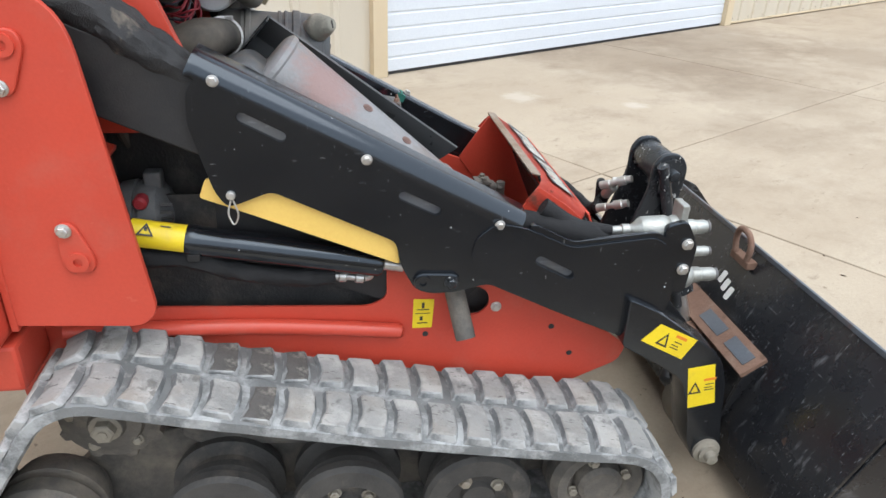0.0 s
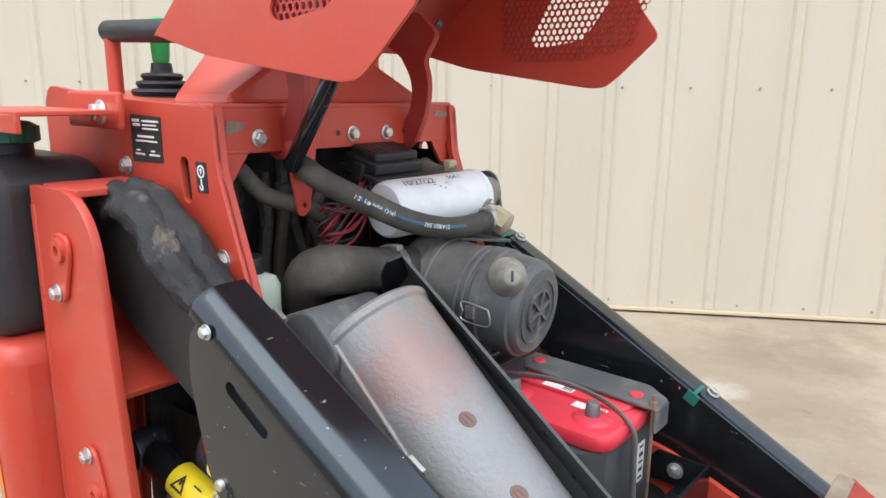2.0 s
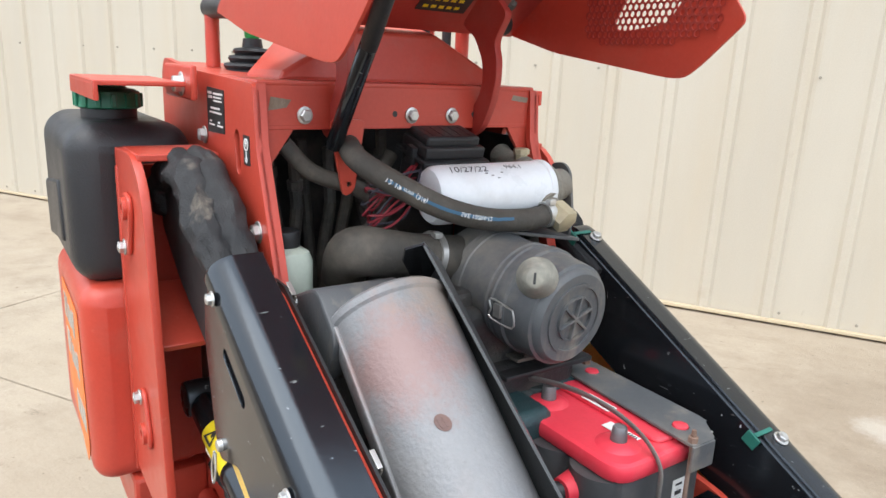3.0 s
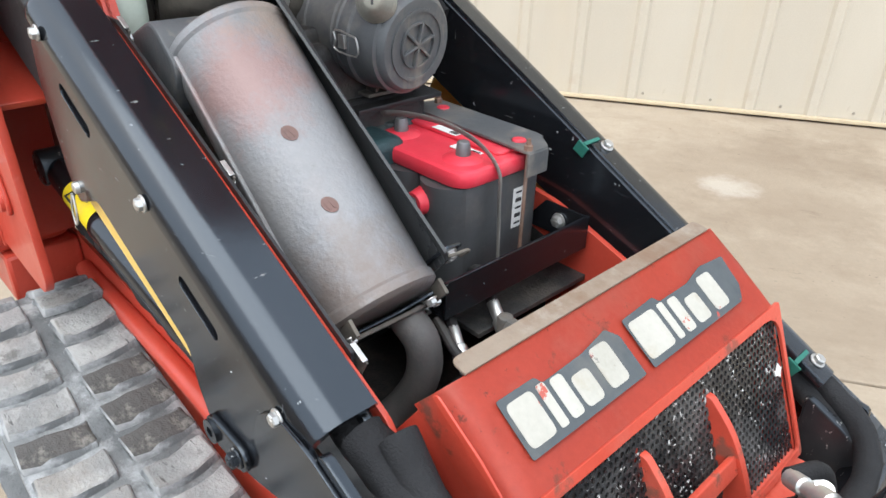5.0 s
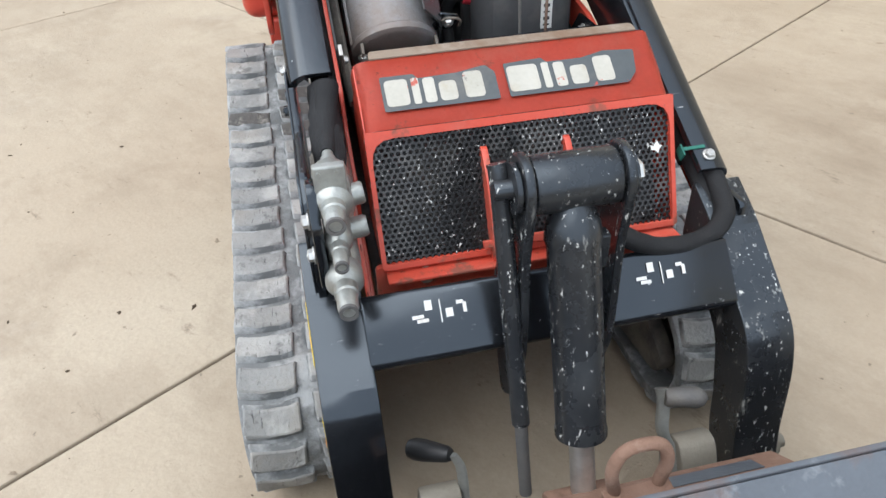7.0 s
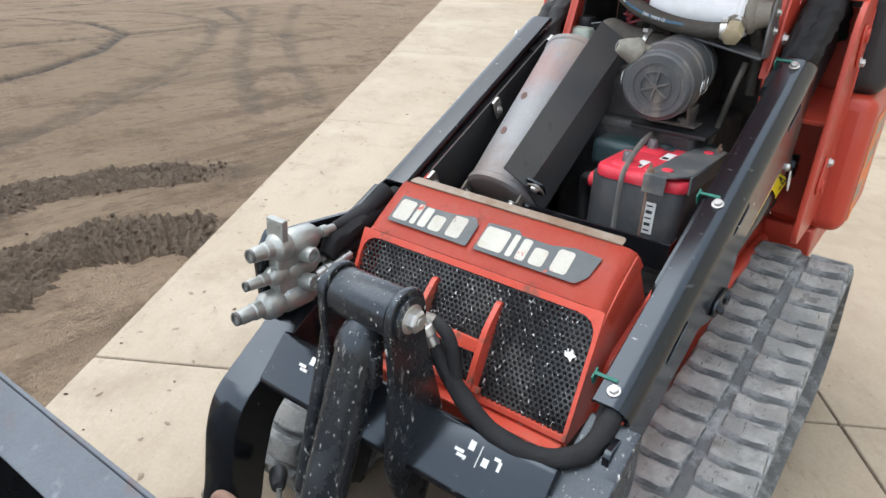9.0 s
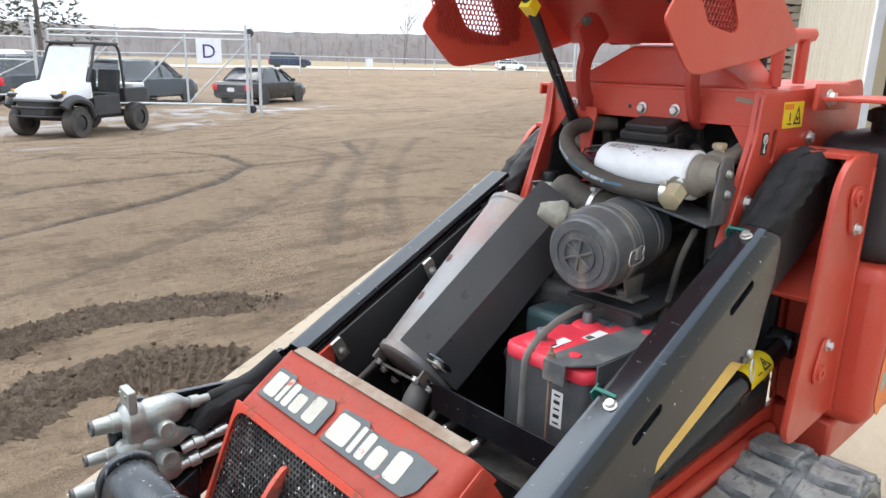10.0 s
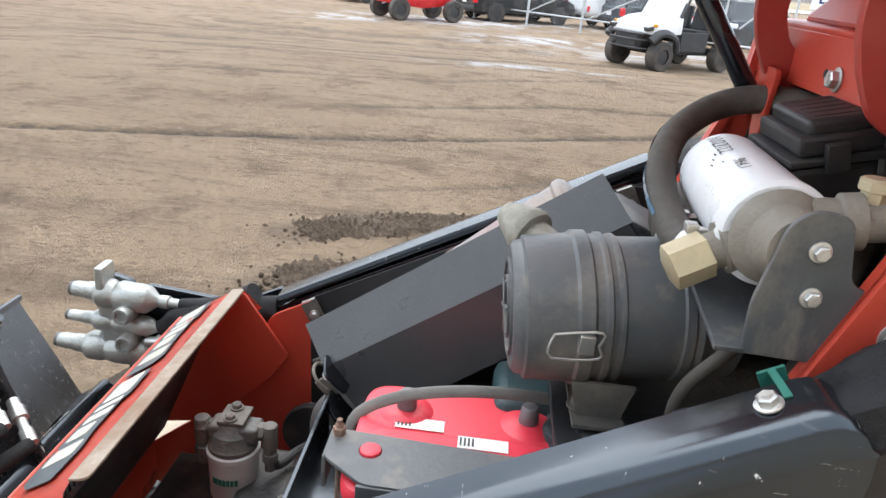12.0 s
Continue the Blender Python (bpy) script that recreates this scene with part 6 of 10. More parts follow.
            part("clip_bolt", b, zinc, ob)
    # lower pivot boss
    boss = bmesh.new()
    plate_xz(boss, slot(0.122, 0.558, 0.172, 0.555, 0.017), *sorted((sign * 0.325, sign * 0.333)), bevel=0.003)
    add_ring(boss, (0.122, sign * 0.332, 0.558), (0.122, sign * 0.337, 0.558), 0.014, 0.006, 20)
    part("pivot_boss", boss, black_paint, arm)
    bb = bmesh.new()
    add_bolt(bb, (0.172, sign * 0.333, 0.556), (0, sign, 0), 0.009)
    part("boss_bolt", bb, black_worn, arm)
    # doubler plate round the nose
    if sign < 0:
        dbl = bmesh.new()
        plate_xz(dbl, round_poly([(0.215, 0.64), (0.205, 0.60), (0.235, 0.56), (0.28, 0.545), (0.383, 0.482), (0.526, 0.415), (0.572, 0.435), (0.596, 0.515), (0.575, 0.605), (0.545, 0.628), (0.39, 0.613), (0.30, 0.655), (0.25, 0.665)], 0.015), -0.3295, -0.3255, holes=[slots[2]], bevel=0.001)
        part("nose_doubler", dbl, black_paint, arm, "bolted-on black nose plate")
    # safety pin with its ring
    pin = bmesh.new()
    add_cyl(pin, (-0.188, sign * 0.31, 0.728), (-0.188, sign * 0.331, 0.728), 0.0075, 16, 0.002)
    add_tube(pin, [(-0.188, sign * 0.334, 0.722), (-0.193, sign * 0.336, 0.700), (-0.186, sign * 0.337, 0.682), (-0.178, sign * 0.336, 0.698), (-0.184, sign * 0.334, 0.722)], 0.0016, 6)
    part("lock_pin", pin, zinc, arm, "zinc lock pin with wire keeper")
    # yellow arm lock
    lock = bmesh.new()
    plate_xz(lock, round_poly([(-0.240, 0.720), (-0.227, 0.752), (-0.12, 0.735), (0.078, 0.628), (0.083, 0.585), (-0.19, 0.700)], 0.006), *sorted((sign * 0.3065, sign * 0.3140)), bevel=0.001)
    part("arm_lock", lock, yellow_paint, loader, "pale yellow lift arm safety lock bar")


def build_lift_cylinder(sign):
    y = sign * 0.279
    a, b = Vector((-0.44, y, 0.660)), Vector((0.062, y, 0.570))
    d = (b - a).normalized()
    bm = bmesh.new()
    add_lathe(bm, a, b, [(0, 0.020), (0.02, 0.024), (0.165, 0.024), (0.17, 0.0265), (0.185, 0.0265), (0.19, 0.0255), (0.495, 0.0255), (0.502, 0.022), (0.506, 0.012)], 28)
    cyl = part("lift_cylinder", bm, black_paint, loader, "black hydraulic lift cylinder")
    rod = bmesh.new()
    add_cyl(rod, b - d * 0.005, b + d * 0.03, 0.0125, 20)
    part("cylinder_rod", rod, zinc, cyl, "bright cylinder rod")
    dec = bmesh.new()
    n = 14
    m = frame_to(a + d * 0.078, a + d * 0.182)
    rows = []
    for along in (0.0, 0.088):
        rows.append([dec.verts.new(m @ Vector((0.0247 * math.cos(t), 0.0247 * math.sin(t), along))) for t in np.linspace(0, 2 * math.pi, n * 2, endpoint=False)])
    keep = [k for k in range(n * 2)]
    for k in keep:
        q = (rows[0][k].co + rows[1][(k + 1) % (2 * n)].co) / 2
        mid = a + d * 0.12
        if (q - mid).dot(Vector((0, sign * 0.75, 0.66))) > 0.002:
            dec.faces.new((rows[0][k], rows[0][(k + 1) % (2 * n)], rows[1][(k + 1) % (2 * n)], rows[1][k]))
    bmesh.ops.delete(dec, geom=[v for v in dec.verts if not v.link_faces], context="VERTS")
    decal = part("cylinder_decal", dec, yellow_decal, cyl, "yellow crush warning decal wrapped round the barrel")
    ink = bmesh.new()
    side = Vector((0, sign * 0.70, 0.72)).normalized()
    side = (side - d * side.dot(d)).normalized()
    across = d.cross(side)
    fm = Matrix((d, across, side)).transposed().to_4x4()
    fm.translation = a + d * 0.112 + side * 0.0252
    tri = [(-0.022, -0.011), (0.006, -0.011), (-0.008, 0.012)]
    inner = [(-0.017, -0.008), (-0.008, 0.007), (0.001, -0.008)]
    flip = sign
    add_plate(ink, [(u, v * flip) for u, v in (tri if flip > 0 else tri[::-1])], fm, 0.0006, holes=[[(u, v * flip) for u, v in (inner if flip > 0 else inner[::-1])]])
    add_plate(ink, [(0.014, -0.010), (0.030, -0.010), (0.030, -0.008), (0.014, -0.008)], fm, 0.0006)
    add_plate(ink, [(-0.011, -0.005), (-0.005, -0.005), (-0.006, 0.003), (-0.010, 0.002)], fm, 0.0006)
    part("decal_print", ink, black_ink, decal)
    port = bmesh.new()
    add_box(port, a + d * 0.178 + Vector((0, sign * 0.012, -0.024)), (0.022, 0.018, 0.014), bevel=0.002)
    part("cylinder_port", port, black_plastic, cyl)
    ear = bmesh.new()
    add_cyl(ear, (-0.455, y - 0.025, 0.663), (-0.455, y + 0.025, 0.663), 0.028, 22, 0.003)
    part("cylinder_eye", ear, black_worn, cyl)
    hose = bmesh.new()
    add_tube(hose, [(-0.36, y, 0.600), (-0.28, y - sign * 0.005, 0.592), (-0.20, y - sign * 0.01, 0.562), (-0.10, y - sign * 0.01, 0.545), (-0.03, y - sign * 0.012, 0.545)], 0.017, 14, 6, wobble=0.25)
    ln = part("cylinder_hose", hose, sleeve_cloth, loader, "crumpled black sleeved hydraulic hose")
    fit = bmesh.new()
    add_lathe(fit, (-0.045, y - sign * 0.012, 0.545), (0.02, y - sign * 0.014, 0.535), [(0, 0.009), (0.02, 0.009), (0.022, 0.011), (0.034, 0.011), (0.036, 0.007), (0.05, 0.007), (0.052, 0.0105), (0.066, 0.0105)], 12)
    add_tube(fit, [(0.02, y - sign * 0.014, 0.535), (0.032, y - sign * 0.02, 0.536), (0.035, y - sign * 0.02, 0.556)], 0.008, 10)
    part("hose_fitting", fit, zinc, ln, "bright crimped hose fitting")
    fit = bmesh.new()
    add_lathe(fit, (-0.40, y, 0.608), (-0.34, y, 0.598), [(0, 0.006), (0.04, 0.006), (0.042, 0.009), (0.06, 0.009)], 10)
    part("hose_fitting", fit, zinc, ln, "bright crimped hose fitting")


def build_arm_hoses(sign):
    for k, (dy, r, mat) in enumerate(((0.298, 0.026, dirty_sleeve if sign < 0 else sleeve_cloth), (0.272, 0.023, dirty_sleeve if sign < 0 else sleeve_cloth))):
        bm = bmesh.new()
        y = sign * dy
        add_tube(bm, [(-0.50, y, 0.955), (-0.475, y, 1.005), (-0.425, y, 1.022 + 0.006 * k), (-0.355, y, 0.998 + 0.01 * k), (-0.285, y, 0.945 + 0.012 * k), (-0.235, y * 0.98, 0.912), (-0.15, y * 0.96, 0.872)], [r, r * 1.05, r, r * 0.95, r * 0.9, r * 0.75, r * 0.6], 26, 12, wobble=0.3)
        part("arm_hose", bm, mat, loader, "crumpled dusty black sleeve over arm hoses")
    inner = bmesh.new()
    y = sign * (0.268 if sign < 0 else 0.288)
    pts = [(-0.20, y, 0.885), (0.0, y, 0.785), (0.2, y, 0.678), (0.30, y, 0.622)] + ([(0.46, y, 0.535)] if sign > 0 else [])
    add_tube(inner, [(a, b, c - (0.0 if sign < 0 else 0.022)) for a, b, c in pts], 0.020 if sign < 0 else 0.015, 14, 6, wobble=0.2)
    part("arm_hose", inner, sleeve_cloth, loader, "black sleeved hoses under the arm flange")


for sign in (-1, 1):
    seat(-0.009, 0, 0.0135) if sign < 0 else seat(-0.018, 0, 0.012)
    build_arm(sign)
    build_lift_cylinder(sign)
    build_arm_hoses(sign)


# -- lower arms, cross beam and tilt cylinder --
seat(-0.002, 0, 0.019)
def build_lower_arm(sign):
    bm = bmesh.new()
    outline = round_poly([(0.50, 0.505), (0.56, 0.475), (0.655, 0.405), (0.712, 0.362), (0.735, 0.30), (0.750, 0.18), (0.766, 0.115), (0.750, 0.083), (0.708, 0.088), (0.682, 0.14), (0.668, 0.22), (0.640, 0.31), (0.59, 0.345), (0.50, 0.40)], [0.01, 0.02, 0.02, 0.03, 0.03, 0.02, 0.025, 0.025, 0.025, 0.02, 0.02, 0.03, 0.02, 0.01])
    plate_xz(bm, outline, *sorted((sign * 0.268, sign * 0.345)), bevel=0.006)
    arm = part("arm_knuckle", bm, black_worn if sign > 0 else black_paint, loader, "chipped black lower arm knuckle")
    pin = bmesh.new()
    add_lathe(pin, (0.728, sign * 0.30, 0.120), (0.728, sign * 0.40, 0.120), [(0, 0.03), (0.052, 0.03), (0.056, 0.022), (0.062, 0.022), (0.064, 0.014), (0.078, 0.012), (0.08, 0.0)], 20, cap=False)
    part("knuckle_pin", pin, cast_dirty, arm, "greasy steel pivot pin")
    for k, quad in enumerate(([(0.570, 0.447), (0.652, 0.405), (0.626, 0.362), (0.535, 0.412)], [(0.646, 0.338), (0.702, 0.345), (0.721, 0.248), (0.664, 0.238)])):
        if sign > 0:
            continue
        dec = bmesh.new()
        plate_xz(dec, quad[::-1], -0.3462, -0.3454)
        d = part("pinch_decal", dec, yellow_decal, arm, "torn yellow pinch point decal")
        c = sum((Vector(q) for q in quad), Vector((0, 0))) / 4
        e = (Vector(quad[1]) - Vector(quad[0])).normalized()
        f = Vector((-e.y, e.x))
        ink = bmesh.new()
        tri = [c - e * 0.028 - f * 0.016, c + e * 0.0 - f * 0.016, c - e * 0.014 + f * 0.014]
        hole = [c - e * 0.0225 - f * 0.0125, c - e * 0.014 + f * 0.007, c - e * 0.0055 - f * 0.0125]
        plate_xz(ink, [tuple(q) for q in tri], -0.3468, -0.3462, holes=[[tuple(q) for q in hole]])
        for u, v, w in ((0.006, -0.012, 0.020), (0.006, -0.006, 0.016), (0.008, 0.002, 0.018)):
            p = c + e * u + f * v
            plate_xz(ink, [tuple(p), tuple(p + e * w), tuple(p + e * w + f * 0.002), tuple(p + f * 0.002)], -0.3468, -0.3462)
        part("decal_print", ink, black_ink, d)
        band = bmesh.new()
        p = c + e * 0.004 + f * 0.012
        plate_xz(band, [tuple(p), tuple(p + e * 0.026), tuple(p + e * 0.026 + f * 0.006), tuple(p + f * 0.006)], -0.3468, -0.3462)
        part("decal_band", band, orange_decal, d)
    if sign > 0:
        edge = bmesh.new()
        plate_xz(edge, [(0.58, 0.44), (0.66, 0.385), (0.655, 0.375), (0.575, 0.43)], 0.3454, 0.3462)
        part("edge_decal", edge, yellow_decal, arm, "yellow edge of a decal")


for sign in (-1, 1):
    build_lower_arm(sign)

seat(0.010, 0, 0.010)
beam = bmesh.new()
plate_xz(beam, round_poly([(0.545, 0.430), (0.592, 0.478), (0.660, 0.402), (0.612, 0.352)], 0.012), -0.272, 0.272, bevel=0.003)
beam_ob = part("cross_beam", beam, black_paint, loader, "black square cross beam with scuffs and paint marks")
mark_n = Vector((0.745, 0, 0.667))
mark_d = Vector((0.667, 0, -0.745))
for y, flip in ((-0.168, 1), (0.159, 1)):
    m = Matrix((Vector((0, 1, 0)), -mark_d, mark_n)).transposed().to_4x4()
    m.translation = Vector((0.592 + 0.34 * 0.102 * 0.667, y, 0.478 - 0.34 * 0.102 * 0.745)) + mark_n * 0.0012
    for u, v, w, h in ((-0.030, -0.006, 0.016, 0.005), (-0.024, -0.012, 0.016, 0.005), (-0.014, 0.008, 0.010, 0.014), (0.002, -0.002, 0.0015, 0.032), (0.014, -0.006, 0.010, 0.012), (0.030, 0.006, 0.010, 0.005), (0.036, -0.002, 0.005, 0.014)):
        bm = bmesh.new()
        add_plate(bm, [(u - w / 2, v - h / 2), (u + w / 2, v - h / 2), (u + w / 2, v + h / 2), (u - w / 2, v + h / 2)], m, 0.0005)
        part("paint_mark", bm, white_ink, beam_ob, "smudged white stencil mark")

seat(0.002, 0.006, 0.021)
for y0, y1 in ((-0.082, -0.070), (0.040, 0.052)):
    ear = bmesh.new()
    plate_xz(ear, round_poly([(0.57, 0.44), (0.598, 0.52), (0.628, 0.61), (0.628, 0.662), (0.648, 0.688), (0.686, 0.688), (0.706, 0.662), (0.706, 0.63), (0.696, 0.56), (0.70, 0.46), (0.70, 0.40), (0.66, 0.28), (0.62, 0.25), (0.59, 0.33)], 0.02), y0, y1, bevel=0.003)
    part("tilt_ear", ear, black_worn, loader, "white-speckled black tilt cylinder ear")
TOP, FOOT = Vector((0.667, -0.016, 0.647)), Vector((0.780, -0.018, 0.318))
TW = (FOOT - TOP).normalized()
bm = bmesh.new()
add_cyl(bm, (0.667, -0.068, 0.647), (0.667, 0.038, 0.647), 0.036, 28, 0.004)
add_lathe(bm, TOP + TW * 0.02, FOOT, [(0, 0.020), (0.015, 0.028), (0.03, 0.034), (0.05, 0.036), (0.06, 0.0335), (0.31, 0.0335), (0.316, 0.035), (0.325, 0.035), (0.33, 0.026)], 28)
add_box(bm, TOP + TW * 0.09 + Vector((0, 0.036, 0.0)), (0.02, 0.014, 0.05), bevel=0.003)
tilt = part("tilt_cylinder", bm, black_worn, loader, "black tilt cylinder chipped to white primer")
rod = bmesh.new()
add_cyl(rod, FOOT - TW * 0.01, FOOT + TW * 0.14, 0.017, 22)
part("tilt_rod", rod, zinc, tilt, "bright cylinder rod")
pin = bmesh.new()
add_cyl(pin, (0.667, -0.112, 0.647), (0.667, 0.056, 0.647), 0.012, 22, 0.003)
part("tilt_pin", pin, black_worn, tilt)
bolt(tilt, (0.667, 0.056, 0.647), (0, 1, 0), 0.016)
ring = bmesh.new()
add_ring(ring, (0.667, 0.05, 0.647), (0.667, 0.058, 0.647), 0.031, 0.012)
part("tilt_washer", ring, black_worn, tilt)
ring = bmesh.new()
add_ring(ring, (0.667, -0.090, 0.647), (0.667, -0.084, 0.647), 0.031, 0.012)
part("tilt_washer", ring, black_worn, tilt)
bm = bmesh.new()
add_tube(bm, [(0.640, -0.100, 0.668), (0.650, -0.098, 0.640), (0.695, -0.094, 0.48), (0.742, -0.090, 0.318)], 0.0125, 14, 4)
line = part("tilt_line", bm, black_worn, loader, "chipped black steel line beside the cylinder")
bm = bmesh.new()
add_cyl(bm, (0.742, -0.090, 0.318), (0.772, -0.088, 0.20), 0.009, 14)
part("line_rod", bm, grey_pipe, line)
base = bmesh.new()
add_cyl(base, (0.815, -0.07, 0.205), (0.815, 0.035, 0.205), 0.030, 22, 0.004)
add_box(base, (0.83, -0.018, 0.16), (0.06, 0.10, 0.08), bevel=0.006)
part("rod_clevis", base, rust_steel, tilt, "greasy rusty rod clevis")

# hose from the far arm to the tilt ear
seat(0.0, 0.003, 0.014)
bm = bmesh.new()
add_tube(bm, [(0.44, 0.291, 0.545), (0.51, 0.296, 0.512), (0.562, 0.287, 0.485), (0.590, 0.242, 0.467), (0.597, 0.165, 0.470), (0.592, 0.100, 0.503), (0.583, 0.055, 0.541), (0.579, 0.032, 0.562)], [0.0145, 0.015, 0.015, 0.0145, 0.0145, 0.014, 0.013, 0.012], 16, 6, wobble=0.15)
h = part("tilt_hose", bm, sleeve_cloth, loader, "black sleeved hose looping to the tilt cylinder")
bm = bmesh.new()
add_lathe(bm, (0.580, 0.036, 0.558), (0.590, 0.010, 0.604), [(0, 0.012), (0.02, 0.012), (0.022, 0.014), (0.035, 0.014), (0.037, 0.009), (0.055, 0.009)], 14)
part("hose_end", bm, zinc, h, "bright crimped hose end")
bm = bmesh.new()
add_tube(bm, [(0.28, 0.285, 0.612), (0.40, 0.285, 0.552), (0.50, 0.285, 0.495), (0.555, 0.285, 0.458), (0.58, 0.285, 0.43), (0.60, 0.278, 0.40)], 0.0165, 16, 6, wobble=0.15)
part("arm_hose", bm, sleeve_cloth, loader, "bunched black hose sleeve at the arm end")
for a, c in (((0.560, 0.02, 0.588), (0.615, -0.022, 0.620)), ((0.548, -0.008, 0.545), (0.600, -0.052, 0.575))):
    bm = bmesh.new()
    add_lathe(bm, a, c, [(0, 0.0095), (0.022, 0.0095), (0.024, 0.007), (0.040, 0.007), (0.042, 0.011), (0.060, 0.011), (0.062, 0.0085), (0.074, 0.0085)], 12)
    e = part("hose_end", bm, zinc, loader, "bright hose end at the tilt cylinder")
    bm = bmesh.new()
    add_tube(bm, [(0.588, 0.085, 0.515), (0.576, 0.060, a[2] - 0.010), a], 0.0105, 12, 5)
    part("hose_tail", bm, sleeve_cloth, e)


# -- auxiliary couplers on the near arm --
seat(-0.004, 0.010, 0.017)


def coupler(y, z, x_tip, r, lever):
    bm = bmesh.new()
    a, b = (0.470, y + 0.006, z - 0.004), (x_tip, y, z)
    length = (Vector(b) - Vector(a)).length
    s = length / 0.20
    prof = [(0, 0.008), (0.02, 0.008), (0.021, 0.011), (0.036, 0.011), (0.037, 0.0085), (0.045, 0.012), (0.055, 0.020), (0.062, 0.024), (0.11, 0.025), (0.118, 0.021), (0.128, 0.025), (0.146, 0.025), (0.152, 0.021), (0.156, 0.0155), (0.170, 0.0155), (0.172, 0.0135), (0.192, 0.0135), (0.2, 0.011), (0.2, 0.0)]
    add_lathe(bm, a, b, [(p * s, q * r) for p, q in prof], 26, cap=False)
    if lever:
        add_box(bm, (0.598, y + 0.002, z + 0.030), (0.014, 0.040, 0.042), bevel=0.003)
        for dy in (-0.011, 0.011):
            add_cyl(bm, (0.605, y + dy, z + 0.042), (0.607, y + dy, z + 0.042), 0.003, 8)
    ob = part("hydraulic_coupler", bm, cast_zinc, loader, "grey cast hydraulic quick coupler")
    tip = bmesh.new()
    m = frame_to(b, Vector(b) + (Vector(b) - Vector(a)))
    add_ring(tip, m @ Vector((0, 0, -0.002)), m @ Vector((0, 0, 0.003)), 0.012 * r, 0.008 * r, 20)
    part("coupler_face", tip, grey_pipe, ob)
    hose = bmesh.new()
    add_tube(hose, [a, (0.40, y + 0.012, z + 0.005), (0.34, y + 0.022, z + 0.04)], [0.010, 0.016, 0.018], 14, 6)
    part("coupler_hose", hose, sleeve_cloth, ob)


coupler(-0.300, 0.624, 0.655, 1.0, True)
coupler(-0.300, 0.573, 0.668, 0.72, False)
coupler(-0.300, 0.522, 0.692, 1.0, False)
manifold = bmesh.new()
add_box(manifold, (0.585, -0.300, 0.572), (0.05, 0.030, 0.12), bevel=0.008)
for z in (0.600, 0.548):
    add_lathe(manifold, (0.555, -0.29, z), (0.555, -0.255, z + 0.004), [(0, 0.015), (0.03, 0.015), (0.034, 0.013), (0.034, 0.009), (0.028, 0.009), (0.028, 0)], 20, cap=False)
man = part("coupler_manifold", manifold, cast_zinc, loader, "grey cast coupler manifold block")
for z in (0.604, 0.552):
    bolt(man, (0.606, -0.330, z), (0, -1, 0), 0.0085)
bracket = bmesh.new()
plate_xz(bracket, round_poly([(0.56, 0.50), (0.62, 0.50), (0.628, 0.60), (0.60, 0.65), (0.56, 0.64)], 0.012), -0.329, -0.316, bevel=0.002)
part("coupler_bracket", bracket, black_paint, man)
bm = bmesh.new()
add_tube(bm, [(0.30, -0.285, 0.64), (0.40, -0.29, 0.618), (0.46, -0.29, 0.600), (0.50, -0.285, 0.575)], [0.021, 0.023, 0.021, 0.015], 16, 6, wobble=0.25)
part("coupler_hose", bm, sleeve_cloth, loader, "bulky black sleeve over coupler hoses")
for z0, x1 in ((0.555, 0.50), (0.525, 0.51)):
    bm = bmesh.new()
    add_lathe(bm, (x1 - 0.05, -0.272, z0 + 0.012), (x1 + 0.03, -0.285, z0 - 0.008), [(0, 0.009), (0.022, 0.009), (0.024, 0.0075), (0.04, 0.0075), (0.042, 0.012), (0.058, 0.012), (0.06, 0.009), (0.08, 0.009)], 12)
    part("hose_end", bm, zinc, man, "bright hose fitting")

# -- grille cover --
seat(0.0, 0.006, 0.002)


